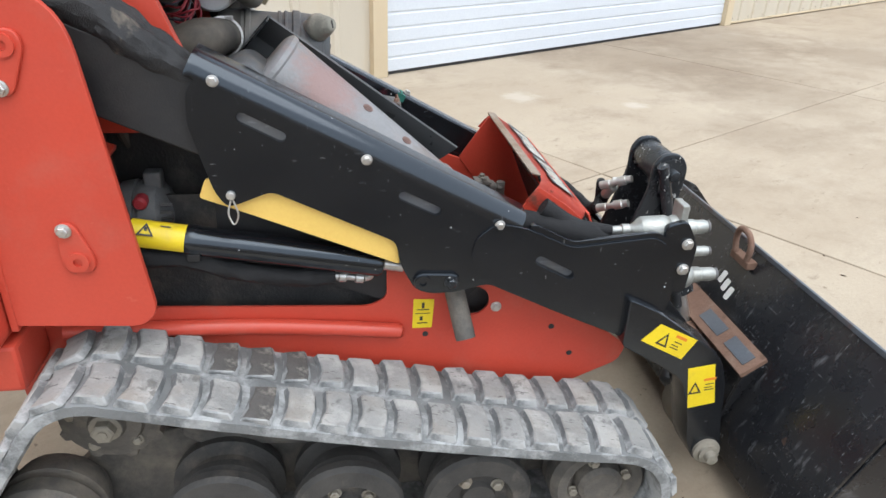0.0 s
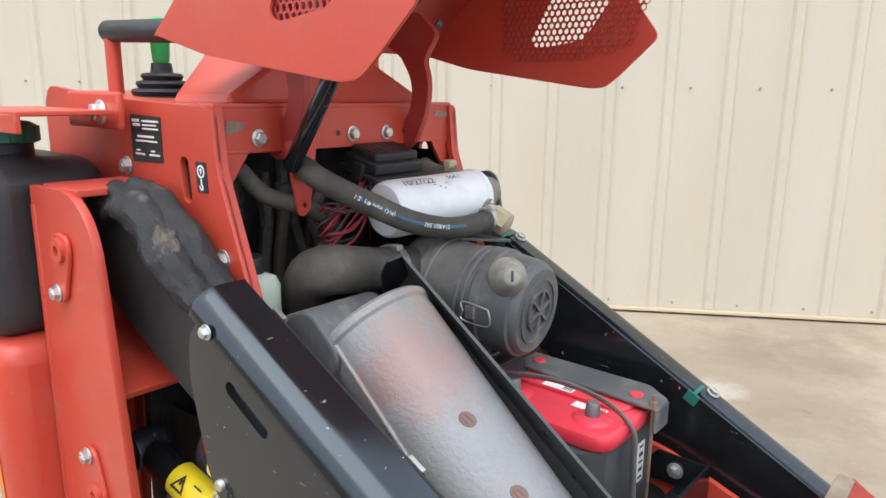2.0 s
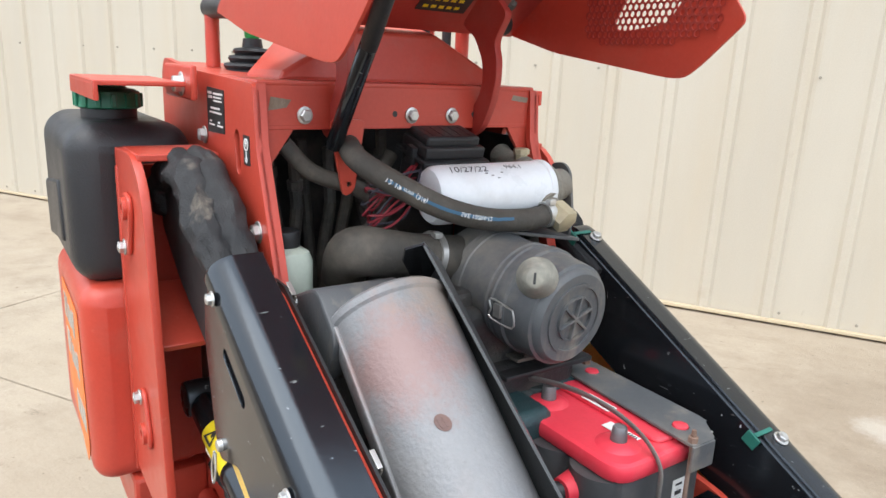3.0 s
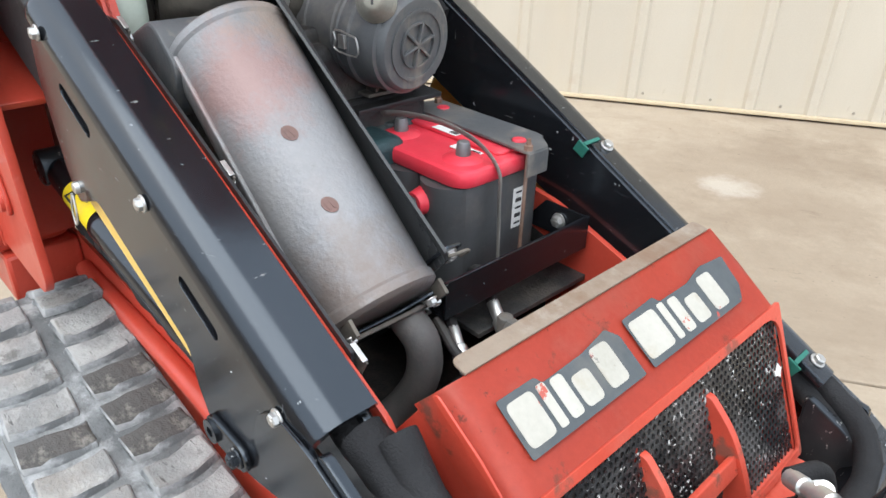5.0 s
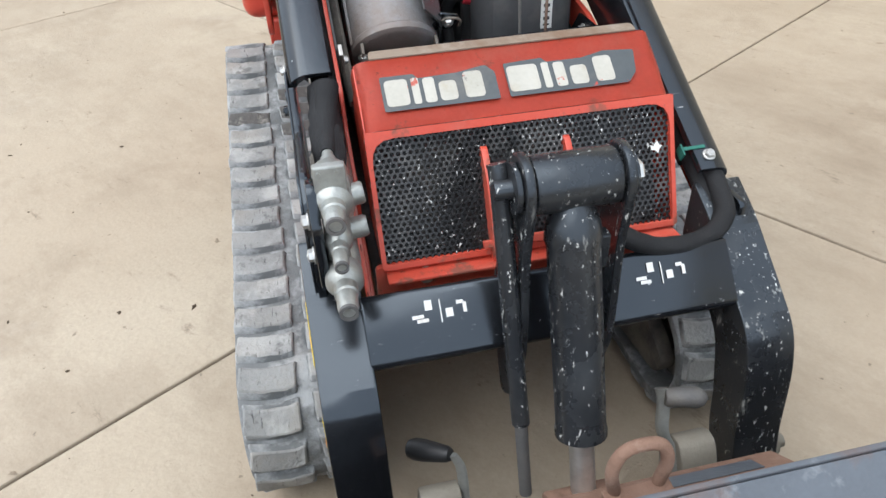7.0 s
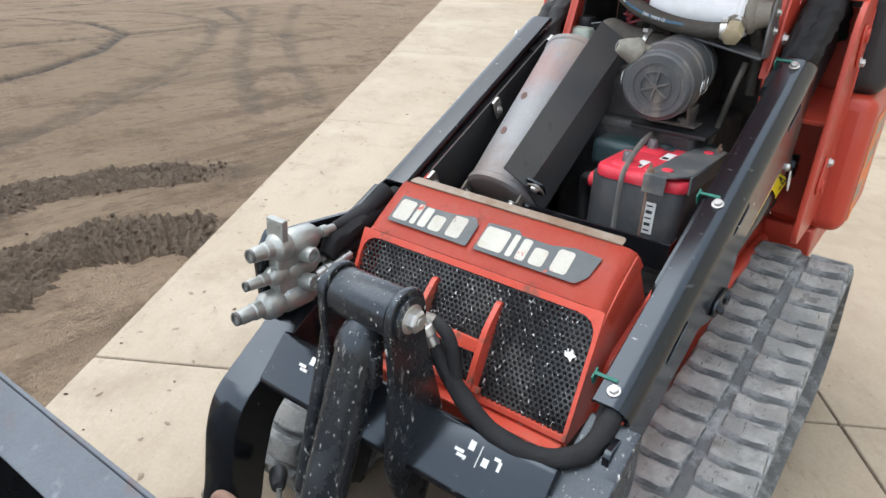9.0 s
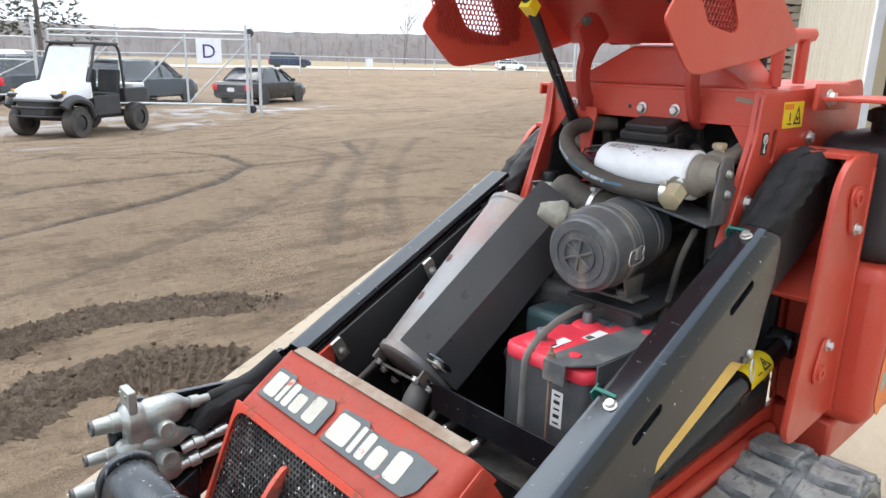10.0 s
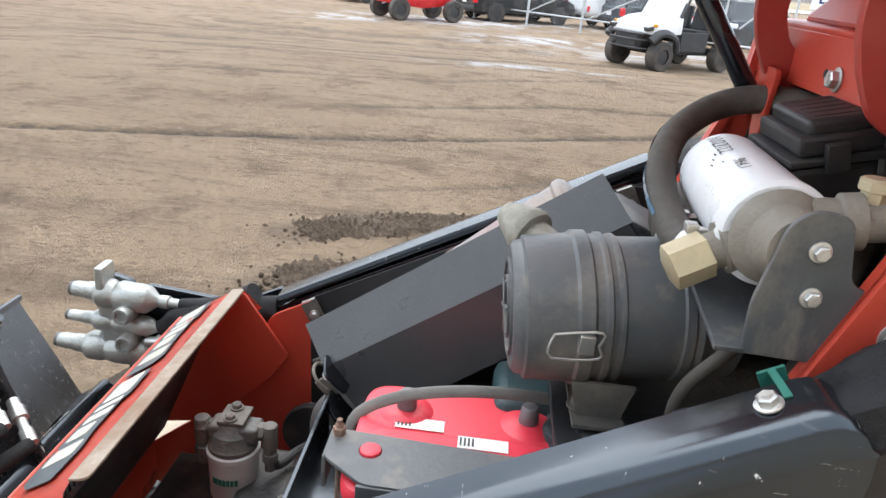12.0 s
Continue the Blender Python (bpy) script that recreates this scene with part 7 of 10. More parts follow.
def build_grille():
    bm = bmesh.new()
    # logo panel: an extruded fold, its side corners rolled over into the cheeks
    ys = [-0.236, -0.2352, -0.231, -0.222, -0.21, 0.21, 0.222, 0.231, 0.2352, 0.236]
    drop = [0.050, 0.026, 0.010, 0.002, 0.0, 0.0, 0.002, 0.010, 0.026, 0.050]
    rings = []
    for y, dr in zip(ys, drop):
        ring = []
        for x, z in ((0.346, 0.7130), (0.393, 0.681), (0.440, 0.646)):
            ring.append(bm.verts.new((x - dr * 0.66, y, z - dr * 0.75)))
        rings.append(ring)
    for a, b in zip(rings, rings[1:]):
        for k in range(2):
            bm.faces.new((a[k], b[k], b[k + 1], a[k + 1]))
    got = bmesh.ops.solidify(bm, geom=bm.faces[:], thickness=0.005)
    bmesh.ops.recalc_face_normals(bm, faces=bm.faces)
    cover = part("grille_cover", bm, worn_red, loader, "chipped red grille cover", 50)
    lip = bmesh.new()
    plate = round_poly([(-0.010, -0.209), (0.010, -0.209), (0.010, 0.209), (-0.010, 0.209)], [0.009, 0.001, 0.001, 0.009])
    add_plate(lip, plate, pose(0.3375, 0, 0.7150, 0, 12, 0), 0.0032, bevel=0.0008)
    part("cover_lip", lip, bare_steel, cover, "rusty bare steel top lip")
    # cheeks
    for sign in (-1, 1):
        ck = bmesh.new()
        plate_xz(ck, round_poly([(0.338, 0.702), (0.392, 0.666), (0.430, 0.634), (0.448, 0.610), (0.518, 0.450), (0.502, 0.444), (0.40, 0.46), (0.30, 0.555), (0.268, 0.60)], 0.006), *sorted((sign * 0.2285, sign * 0.2340)), bevel=0.0012)
        part("cover_cheek", ck, red_paint, cover, "red grille cover cheek")
    fr = bmesh.new()
    g = Matrix(((0, 0.385, 0.923, 0.450), (1, 0, 0, 0), (0, -0.923, 0.385, 0.628), (0, 0, 0, 1)))
    outer = round_poly([(-0.2355, -0.0195), (0.2355, -0.0195), (0.2355, 0.184), (-0.2355, 0.184)], [0.004, 0.004, 0.006, 0.006])
    hole = round_poly([(-0.2285, -0.008), (-0.2285, 0.176), (0.2285, 0.176), (0.2285, -0.008)], [0.034, 0.006, 0.006, 0.034])
    fg = g.copy()
    fg.translation = fg.translation - fg.col[2].to_3d() * 0.0045
    add_plate(fr, outer, fg, 0.004, holes=[hole], bevel=0.001)
    part("grille_frame", fr, worn_red, cover, "red grille frame with bare edges")
    base = bmesh.new()
    add_box(base, (0.522, 0, 0.4485), (0.045, 0.462, 0.006), pose(0, 0, 0, 0, -6, 0), 0.002)
    part("cover_sill", base, worn_red, cover, "red bottom sill of the grille cover")
    mesh_bm = bmesh.new()
    mg = g.copy()
    mg.translation = mg.translation - mg.col[2].to_3d() * 0.0085
    add_perforated(mesh_bm, mg, lambda u, v: abs(u) < 0.232 and -0.012 < v < 0.180, -0.236, 0.236, -0.016, 0.184, 0.0092, 0.0033)
    part("grille_screen", mesh_bm, grille_black, cover, "perforated black radiator screen flecked with paint", 60)
    back = bmesh.new()
    bg = g.copy()
    bg.translation = bg.translation - bg.col[2].to_3d() * 0.05
    add_plate(back, [(-0.22, -0.01), (0.22, -0.01), (0.22, 0.18), (-0.22, 0.18)], bg, 0.006)
    part("radiator_core", back, engine_iron, loader, "dark radiator core behind the screen")
    splash = bmesh.new()
    sg = g.copy()
    add_plate(splash, [(0.194, 0.053), (0.200, 0.055), (0.206, 0.048), (0.209, 0.054), (0.214, 0.056), (0.209, 0.060), (0.207, 0.067), (0.202, 0.062), (0.196, 0.061)], sg, 0.0015)
    part("paint_splash", splash, white_ink, cover, "splash of white paint")
    # brand mark: pale blocks on dark chipped backing
    pn = Vector((0.5807, 0, 0.8141))
    pd = Vector((0.8141, 0, -0.5807))
    pm = Matrix((Vector((0, 1, 0)), -pd, pn)).transposed().to_4x4()
    pm.translation = Vector((0.3965, 0, 0.6785)) + pn * 0.0030
    bkg = bmesh.new()
    add_plate(bkg, round_poly([(-0.200, -0.029), (-0.029, -0.029), (-0.029, 0.016), (-0.042, 0.029), (-0.085, 0.022), (-0.145, 0.020), (-0.150, 0.028), (-0.200, 0.028)], 0.003), pm, 0.0006)
    add_plate(bkg, round_poly([(-0.014, -0.029), (0.172, -0.029), (0.187, -0.012), (0.193, 0.026), (0.145, 0.030), (0.108, 0.022), (0.052, 0.022), (0.046, 0.030), (-0.014, 0.027)], 0.003), pm, 0.0006)
    dark = part("sticker_backing", bkg, logo_grey, cover, "chipped dark sticker backing")
    for u, w, h in ((-0.178, 0.034, 0.043), (-0.150, 0.011, 0.043), (-0.130, 0.017, 0.041), (-0.103, 0.026, 0.032), (-0.064, 0.029, 0.043), (0.012, 0.047, 0.043), (0.048, 0.011, 0.043), (0.069, 0.017, 0.041), (0.098, 0.026, 0.032), (0.138, 0.029, 0.043)):
        block = bmesh.new()
        add_plate(block, round_poly([(u - w / 2, -0.022), (u + w / 2, -0.022), (u + w / 2, -0.022 + h), (u - w / 2, -0.022 + h)], min(0.007, w * 0.3)), pm @ Matrix.Translation((0, 0, 0.0006)), 0.0006)
        part("brand_block", block, logo_white, dark, "pale block of the chipped brand mark")
    # stepped guard bracket
    for y in (-0.064, 0.064):
        st = bmesh.new()
        plate_xz(st, round_poly([(0.441, 0.604), (0.456, 0.606), (0.488, 0.575), (0.510, 0.535), (0.535, 0.470), (0.530, 0.446), (0.514, 0.452)], [0.003, 0.006, 0.02, 0.02, 0.01, 0.004, 0.004]), y - 0.005, y + 0.005, bevel=0.0012)
        part("guard_cheek", st, worn_red, cover, "red guard cheek with rusty edge")
    for x, z, w, ext in ((0.497, 0.540, 0.022, 0.0), (0.520, 0.478, 0.012, 0.022)):
        bar = bmesh.new()
        add_box(bar, (x, 0, z), (0.008, 0.12 + 2 * ext, w), pose(0, 0, 0, 0, -22, 0), 0.002)
        part("guard_bar", bar, worn_red, cover)


build_grille()

# -- hood, held open --
seat(-0.012, 0.0, -0.002, 0.965)


def build_hood():
    fl_out = [(-0.400, 1.250), (-0.285, 1.222), (-0.045, 1.190), (-0.022, 1.198), (0.048, 1.263), (0.010, 1.312), (0.03, 1.36), (0.10, 1.50), (0.06, 1.58)]
    win = round_poly([(-0.165, 1.262), (-0.150, 1.252), (-0.070, 1.262), (-0.015, 1.335), (0.02, 1.45), (-0.05, 1.45), (-0.12, 1.34)], 0.012)
    hood = None
    bm = bmesh.new()
    # top panel rising from the hinge line
    a, b = Vector((-0.402, 0, 1.250)), Vector((0.06, 0, 1.585))
    d = (b - a).normalized()
    n = Vector((d.z, 0, -d.x))
    pm = Matrix((Vector((0, 1, 0)), d, n)).transposed().to_4x4()
    pm.translation = a
    add_plate(bm, [(-0.258, 0.0), (0.258, 0.0), (0.258, (b - a).length), (-0.258, (b - a).length)], pm, 0.004, bevel=0.0008)
    # Panel, vent screens and hinges take the red with shade painted in.
    hood = part("hood", bm, red_shaded, loader, "open red steel hood, its underside shade put into a darker red")
    for sign in (-1, 1):
        fl = bmesh.new()
        plate_xz(fl, round_poly(fl_out, [0.01, 0.02, 0.03, 0.03, 0.012, 0.015, 0.02, 0.03, 0.01])[::-1], *sorted((sign * 0.255, sign * 0.259)), holes=[win], bevel=0.0008)
        side = part("hood_side", fl, red_paint, hood, "red hood side with a perforated window")
        perf = bmesh.new()
        m = Matrix.Translation((0, sign * 0.253, 0)) @ XZ

        def near(u, v):
            return -0.215 < u < 0.05 and 1.235 < v < 1.47 and v > 1.222 + 0.25 * abs(u + 0.12) and v < 1.335 + 1.05 * (u + 0.2) + 0.02 and u < -0.01 + (v - 1.26) * 0.42 + 0.02

        add_perforated(perf, m, near, -0.23, 0.06, 1.23, 1.48, 0.0105, 0.0040)
        part("window_screen", perf, red_shaded, side, "perforated red vent screen", 60)
    plate = bmesh.new()
    for u, v, w, h in ((0.078, 0.048, 0.092, 0.040), (0.092, 0.118, 0.096, 0.030)):
        add_plate(plate, round_poly([(u - w / 2, v), (u + w / 2, v), (u + w / 2, v + h), (u - w / 2, v + h)], 0.002), pm @ Matrix.Translation((0, 0, 0.0045)), 0.0008)
    dec = part("hood_label", plate, black_ink, hood, "black service label")
    ink = bmesh.new()
    for k in range(5):
        for j in range(2):
            u, v = 0.042 + k * 0.0145, 0.055 + j * 0.016
            add_plate(ink, [(u, v), (u + 0.009, v), (u + 0.009, v + 0.006), (u, v + 0.006)], pm @ Matrix.Translation((0, 0, 0.0053)), 0.0005)
    part("label_print", ink, yellow_decal, dec)
    for y in (-0.125, 0.125):
        hg = bmesh.new()
        outer = [(-0.345, 1.098), (-0.318, 1.088), (-0.290, 1.105), (-0.272, 1.140), (-0.262, 1.175), (-0.262, 1.205), (-0.272, 1.232), (-0.245, 1.270), (-0.285, 1.305), (-0.31, 1.30), (-0.355, 1.258), (-0.320, 1.238), (-0.298, 1.205), (-0.294, 1.175), (-0.305, 1.145), (-0.330, 1.125)]
        plate_xz(hg, round_poly(outer[::-1], 0.012), y - 0.006, y + 0.006, holes=[circle(-0.318, 1.106, 0.006, 12)], bevel=0.0015)
        hinge = part("hood_hinge", hg, red_shaded, hood, "curved red hinge arm")
        bolt(hinge, (-0.262, y + 0.012, 1.286), (0.5, 0.6, -0.5), 0.008, dusty_steel)
    st = bmesh.new()
    add_cyl(st, (-0.284, -0.140, 1.083), (-0.185, -0.140, 1.218), 0.0115, 18, 0.002)
    strut = part("gas_strut", st, black_paint, loader, "black gas strut propping the hood")
    sr = bmesh.new()
    add_cyl(sr, (-0.19, -0.140, 1.21), (-0.08, -0.140, 1.365), 0.0115, 18, 0.002)
    part("strut_rod", sr, black_plastic, strut)
    tag = bmesh.new()
    add_box(tag, (-0.121, -0.14, 1.304), (0.03, 0.026, 0.026), pose(0, 0, 0, 0, -35, 0), 0.003)
    part("strut_clip", tag, yellow_decal, strut, "yellow strut clip")


build_hood()


# -- engine bay --
seat(-0.008, -0.004, 0.012)
MUF_A, MUF_B = Vector((-0.142, -0.129, 0.889)), Vector((0.152, -0.129, 0.632))
MW = (MUF_B - MUF_A).normalized()
MN = Vector((-MW.z, 0, MW.x))
MUF_R, MUF_L = 0.075, (MUF_B - MUF_A).length


def build_muffler():
    bm = bmesh.new()
    r = MUF_R
    add_lathe(bm, MUF_A, MUF_B, [(0, r * 0.86), (0.003, r * 0.97), (0.008, r + 0.003), (0.016, r + 0.003), (0.020, r), (MUF_L - 0.020, r), (MUF_L - 0.016, r + 0.003), (MUF_L - 0.006, r + 0.003), (MUF_L - 0.002, r * 0.97), (MUF_L, r * 0.9)], 56)
    muf = part("muffler", bm, muffler_steel, loader, "grey steel muffler with a rust-red heat patch")
    seam = bmesh.new()
    side = (Vector((0, -1, 0)) * 0.99 + MN * 0.10).normalized()
    add_tube(seam, [MUF_A + side * (r + 0.001) + MW * 0.02, MUF_B + side * (r + 0.001) - MW * 0.02], 0.0032, 8, 1)
    part("muffler_seam", seam, muffler_steel, muf)
    for d in (0.455, 0.692):
        pad = bmesh.new()
        lean = (MN * 0.92 - Vector((0, 0.39, 0))).normalized()
        fm = Matrix((MW, lean.cross(MW), lean)).transposed().to_4x4()
        fm.translation = MUF_A + MW * (MUF_L * d) + lean * (r - 0.0005)
        add_plate(pad, circle(0, 0, 0.0105, 18, 0.75, 0.5), fm, 0.0016)
        for v in (-0.003, 0.0025):
            add_plate(pad, slot(-0.005, v - 0.001, 0.005, v + 0.001, 0.0012), fm, 0.0026)
        part("rust_pad", pad, pad_rust, muf, "rusty stamped pad")
    pipe = bmesh.new()
    add_tube(pipe, [MUF_B + Vector((0.002, 0.035, -0.015)), MUF_B + Vector((0.030, 0.040, -0.045)), MUF_B + Vector((0.028, 0.040, -0.10)), MUF_B + Vector((0.0, 0.02, -0.16)), MUF_B + Vector((-0.02, -0.06, -0.20))], 0.022, 18, 6)
    part("exhaust_pipe", pipe, grey_pipe, muf, "bent grey exhaust pipe")
    plate = bmesh.new()
    c = MUF_B + MW * 0.004
    fm = Matrix((Vector((0, 1, 0)), MN, MW)).transposed().to_4x4()
    fm.translation = c
    add_plate(plate, round_poly([(-0.09, -0.07), (0.09, -0.118), (0.115, -0.02), (0.100, 0.022), (0.062, 0.026), (0.03, -0.005), (-0.06, -0.01), (-0.09, -0.03)], 0.01), fm, 0.005, bevel=0.001)
    mount = part("muffler_mount", plate, black_paint, muf, "black bolted muffler bracket")
    ears = bmesh.new()
    add_box(ears, c + MW * 0.012 + MN * 0.018, (0.005, 0.135, 0.006), pose(0, 0, 0, 0, 41, 0), 0.001)
    for y in (-0.062, 0.066):
        add_box(ears, c + MW * 0.004 + MN * 0.030 + Vector((0, y, 0)), (0.02, 0.005, 0.03), pose(0, 0, 0, 0, 41, 0), 0.001)
    part("mount_strap", ears, dusty_steel, mount, "thin dusty steel strap")
    for y, v in ((-0.062, 0.026), (0.050, 0.030), (0.070, 0.010), (0.084, -0.035), (0.090, -0.085), (-0.085, -0.02), (-0.085, -0.06), (0.03, -0.03)):
        bolt(mount, c + MW * 0.009 + MN * v + Vector((0, y, 0)), MW, 0.0068)
    # heat shield folded along the muffler
    sh = bmesh.new()
    ends = ((-0.045, [(-0.083, 0.069), (-0.034, 0.018), (-0.032, -0.066), (-0.035, -0.066), (-0.0375, 0.016), (-0.085, 0.066)]), (MUF_L - 0.014, [(-0.086, 0.112), (-0.050, 0.060), (-0.044, -0.035), (-0.047, -0.035), (-0.0535, 0.058), (-0.088, 0.109)]))
    (d0, low), (d1, high) = ends
    stations = [(d0 + (d1 - d0) * f, [(a[0] + (b[0] - a[0]) * f, a[1] + (b[1] - a[1]) * f) for a, b in zip(low, high)]) for f in (q / 12 for q in range(13))]
    rows = [[sh.verts.new(MUF_A + MW * d + MN * v + Vector((0, 0.129 + y, 0))) for y, v in prof] for d, prof in stations]
    prof = ends[0][1]
    k = len(prof)
    for a, b in zip(rows, rows[1:]):
        for i in range(k):
            sh.faces.new((a[i], a[(i + 1) % k], b[(i + 1) % k], b[i]))
    sh.faces.new(rows[0])
    sh.faces.new(rows[-1][::-1])
    bmesh.ops.recalc_face_normals(sh, faces=sh.faces)
    shield = part("heat_shield", sh, shield_black, loader, "folded black textured heat shield beside the muffler", 15)
    cap = bmesh.new()
    fm = Matrix((Vector((0, 1, 0)), MN, MW)).transposed().to_4x4()
    fm.translation = MUF_A + MW * -0.043 + Vector((0, 0.129, 0))
    add_plate(cap, [(-0.032, -0.06), (-0.034, 0.018), (-0.083, 0.069), (-0.108, 0.062), (-0.100, 0.034)], fm, 0.003)
    part("shield_end", cap, black_paint, shield)
    tabp = bmesh.new()
    fm.translation = MUF_B - MW * 0.028 + MN * 0.012 + Vector((0, 0.124, 0))
    add_plate(tabp, round_poly([(-0.062, 0.01), (-0.02, 0.01), (-0.014, 0.050), (-0.05, 0.062)], 0.008), fm, 0.004, bevel=0.001)
    part("shield_tab", tabp, black_paint, shield)
    loop = bmesh.new()
    add_tube(loop, [fm @ Vector(p) for p in ((-0.046, 0.050, 0.010), (-0.038, 0.060, 0.013), (-0.024, 0.060, 0.014), (-0.014, 0.050, 0.014), (-0.014, 0.032, 0.012))], 0.0022, 8, 5)
    part("shield_hook", loop, dusty_steel, shield, "bent dark steel wire hook")
    bolt(shield, MUF_B - MW * 0.024 + MN * 0.051 + Vector((0, 0.090, 0)), MW, 0.009)


build_muffler()


seat(-0.020, -0.004, -0.008)


def build_air_cleaner():
    a, b = Vector((-0.022, 0.090, 0.893)), Vector((-0.235, 0.075, 0.912))
    d = (b - a).normalized()
    bm = bmesh.new()
    add_lathe(bm, a, b, [(0, 0.060), (0.004, 0.0645), (0.010, 0.066), (0.012, 0.070), (0.055, 0.0725), (0.058, 0.0755), (0.070, 0.0755), (0.073, 0.0715), (0.080, 0.0715), (0.082, 0.0735), (0.086, 0.0735), (0.088, 0.070), (0.092, 0.0695), (0.094, 0.072), (0.098, 0.072), (0.10, 0.069), (0.15, 0.0685), (0.152, 0.0705), (0.160, 0.0705), (0.162, 0.0675), (0.168, 0.070), (0.174, 0.0675), (0.205, 0.066), (0.213, 0.055)], 44)
    ac = part("air_cleaner", bm, dusty_plastic, loader, "dusty black plastic air cleaner canister")
    face = bmesh.new()
    side = Vector((0, 1, 0))
    side = (side - d * side.dot(d)).normalized()
    up = side.cross(d).normalized()
    fm = Matrix((side, -up if up.z < 0 else up, -d)).transposed().to_4x4()
    fm.translation = a - d * -0.0005
    add_plate(face, circle(0, 0, 0.048, 32), fm, 0.003, holes=[circle(0, 0, 0.044, 32)[::-1]])
    for ang in (20, 80, 140):
        c, s = math.cos(radians(ang)), math.sin(radians(ang))
        p = [(-0.030, -0.0019), (0.030, -0.0019), (0.030, 0.0019), (-0.030, 0.0019)]
        add_plate(face, [(c * u - s * v, s * u + c * v) for u, v in p], fm, 0.0060 + ang * 1e-6, bevel=0.0008)
    add_plate(face, circle(0, 0, 0.031, 28), fm, 0.0045, holes=[circle(0, 0, 0.0285, 28)[::-1]])
    part("cover_ribs", face, dusty_plastic, ac, "moulded star ribs on the cover")
    valve = bmesh.new()
    va, vb = Vector((-0.052, 0.050, 0.945)), Vector((-0.008, 0.004, 0.962))
    add_lathe(valve, va, vb, [(-0.02, 0.018), (0.016, 0.0185), (0.018, 0.025), (0.024, 0.0265), (0.030, 0.0255), (0.033, 0.0235), (0.050, 0.018), (0.062, 0.012), (0.064, 0.009)], 26)
    part("dust_valve", valve, valve_rubber, ac, "dusty rubber dust ejector valve")
    vs = bmesh.new()
    vw = (vb - va).normalized()
    add_box(vs, va + vw * 0.0640, (0.003, 0.014, 0.003), vw.to_track_quat("Z", "Y").to_matrix().to_4x4(), 0.0005)
    part("valve_slit", vs, black_ink, ac)
    for sgn in (1, -1):
        latch = bmesh.new()
        base = a + d * 0.055 + side * (0.073 * sgn)
        u = Vector((0, 0, 1))
        q = [base - d * 0.022 + u * 0.012, base - d * 0.026, base - d * 0.022 - u * 0.012, base + d * 0.012 - u * 0.014, base + d * 0.022 - u * 0.010, base + d * 0.018, base + d * 0.022 + u * 0.010, base + d * 0.012 + u * 0.014, base - d * 0.022 + u * 0.012]
        off = side * (0.006 * sgn)
        add_tube(latch, [p + off for p in q], 0.0013, 6, 2)
        add_box(latch, base + d * 0.008 + off * 0.6, (0.014, 0.005, 0.018), bevel=0.001)
        part("cover_latch", latch, zinc, ac, "wire cover latch")
    foot = bmesh.new()
    add_box(foot, (-0.115, 0.11, 0.812), (0.05, 0.10, 0.005), bevel=0.001)
    plate_xz(foot, [(-0.135, 0.812), (-0.095, 0.812), (-0.085, 0.85), (-0.145, 0.85)], 0.075, 0.080)
    plate_xz(foot, [(-0.135, 0.812), (-0.095, 0.812), (-0.085, 0.85), (-0.145, 0.85)], 0.140, 0.145)
    mount = part("cleaner_foot", foot, dusty_steel, ac, "dusty steel mounting foot")
    bolt(mount, (-0.10, 0.13, 0.8145), (0, 0, 1), 0.010, dusty_steel)
    plinth = bmesh.new()
    add_box(plinth, (-0.14, 0.11, 0.800), (0.13, 0.16, 0.008), pose(0, 0, 0, 0, 3, 0), 0.002)
    part("cleaner_shelf", plinth, black_plastic, loader, "dusty dark shelf under the air cleaner")
    # intake elbow to the engine
    el = bmesh.new()
    add_tube(el, [(-0.215, 0.060, 0.922), (-0.210, 0.01, 0.936), (-0.207, -0.045, 0.946), (-0.213, -0.085, 0.952), (-0.235, -0.108, 0.952), (-0.265, -0.112, 0.938), (-0.295, -0.105, 0.90)], [0.04, 0.033, 0.031, 0.033, 0.035, 0.034, 0.032], 22, 6)
    e = part("intake_elbow", el, dusty_rubber, loader, "dusty rubber air intake elbow")
    cl = bmesh.new()
    add_ring(cl, (-0.2085, -0.008, 0.9405), (-0.2081, -0.017, 0.9425), 0.0355, 0.030)
    add_box(cl, (-0.196, -0.012, 0.974), (0.014, 0.012, 0.008), bevel=0.001)
    part("hose_clamp", cl, zinc, e, "bright worm drive clamp")


build_air_cleaner()


seat(-0.028, 0.000, -0.018)


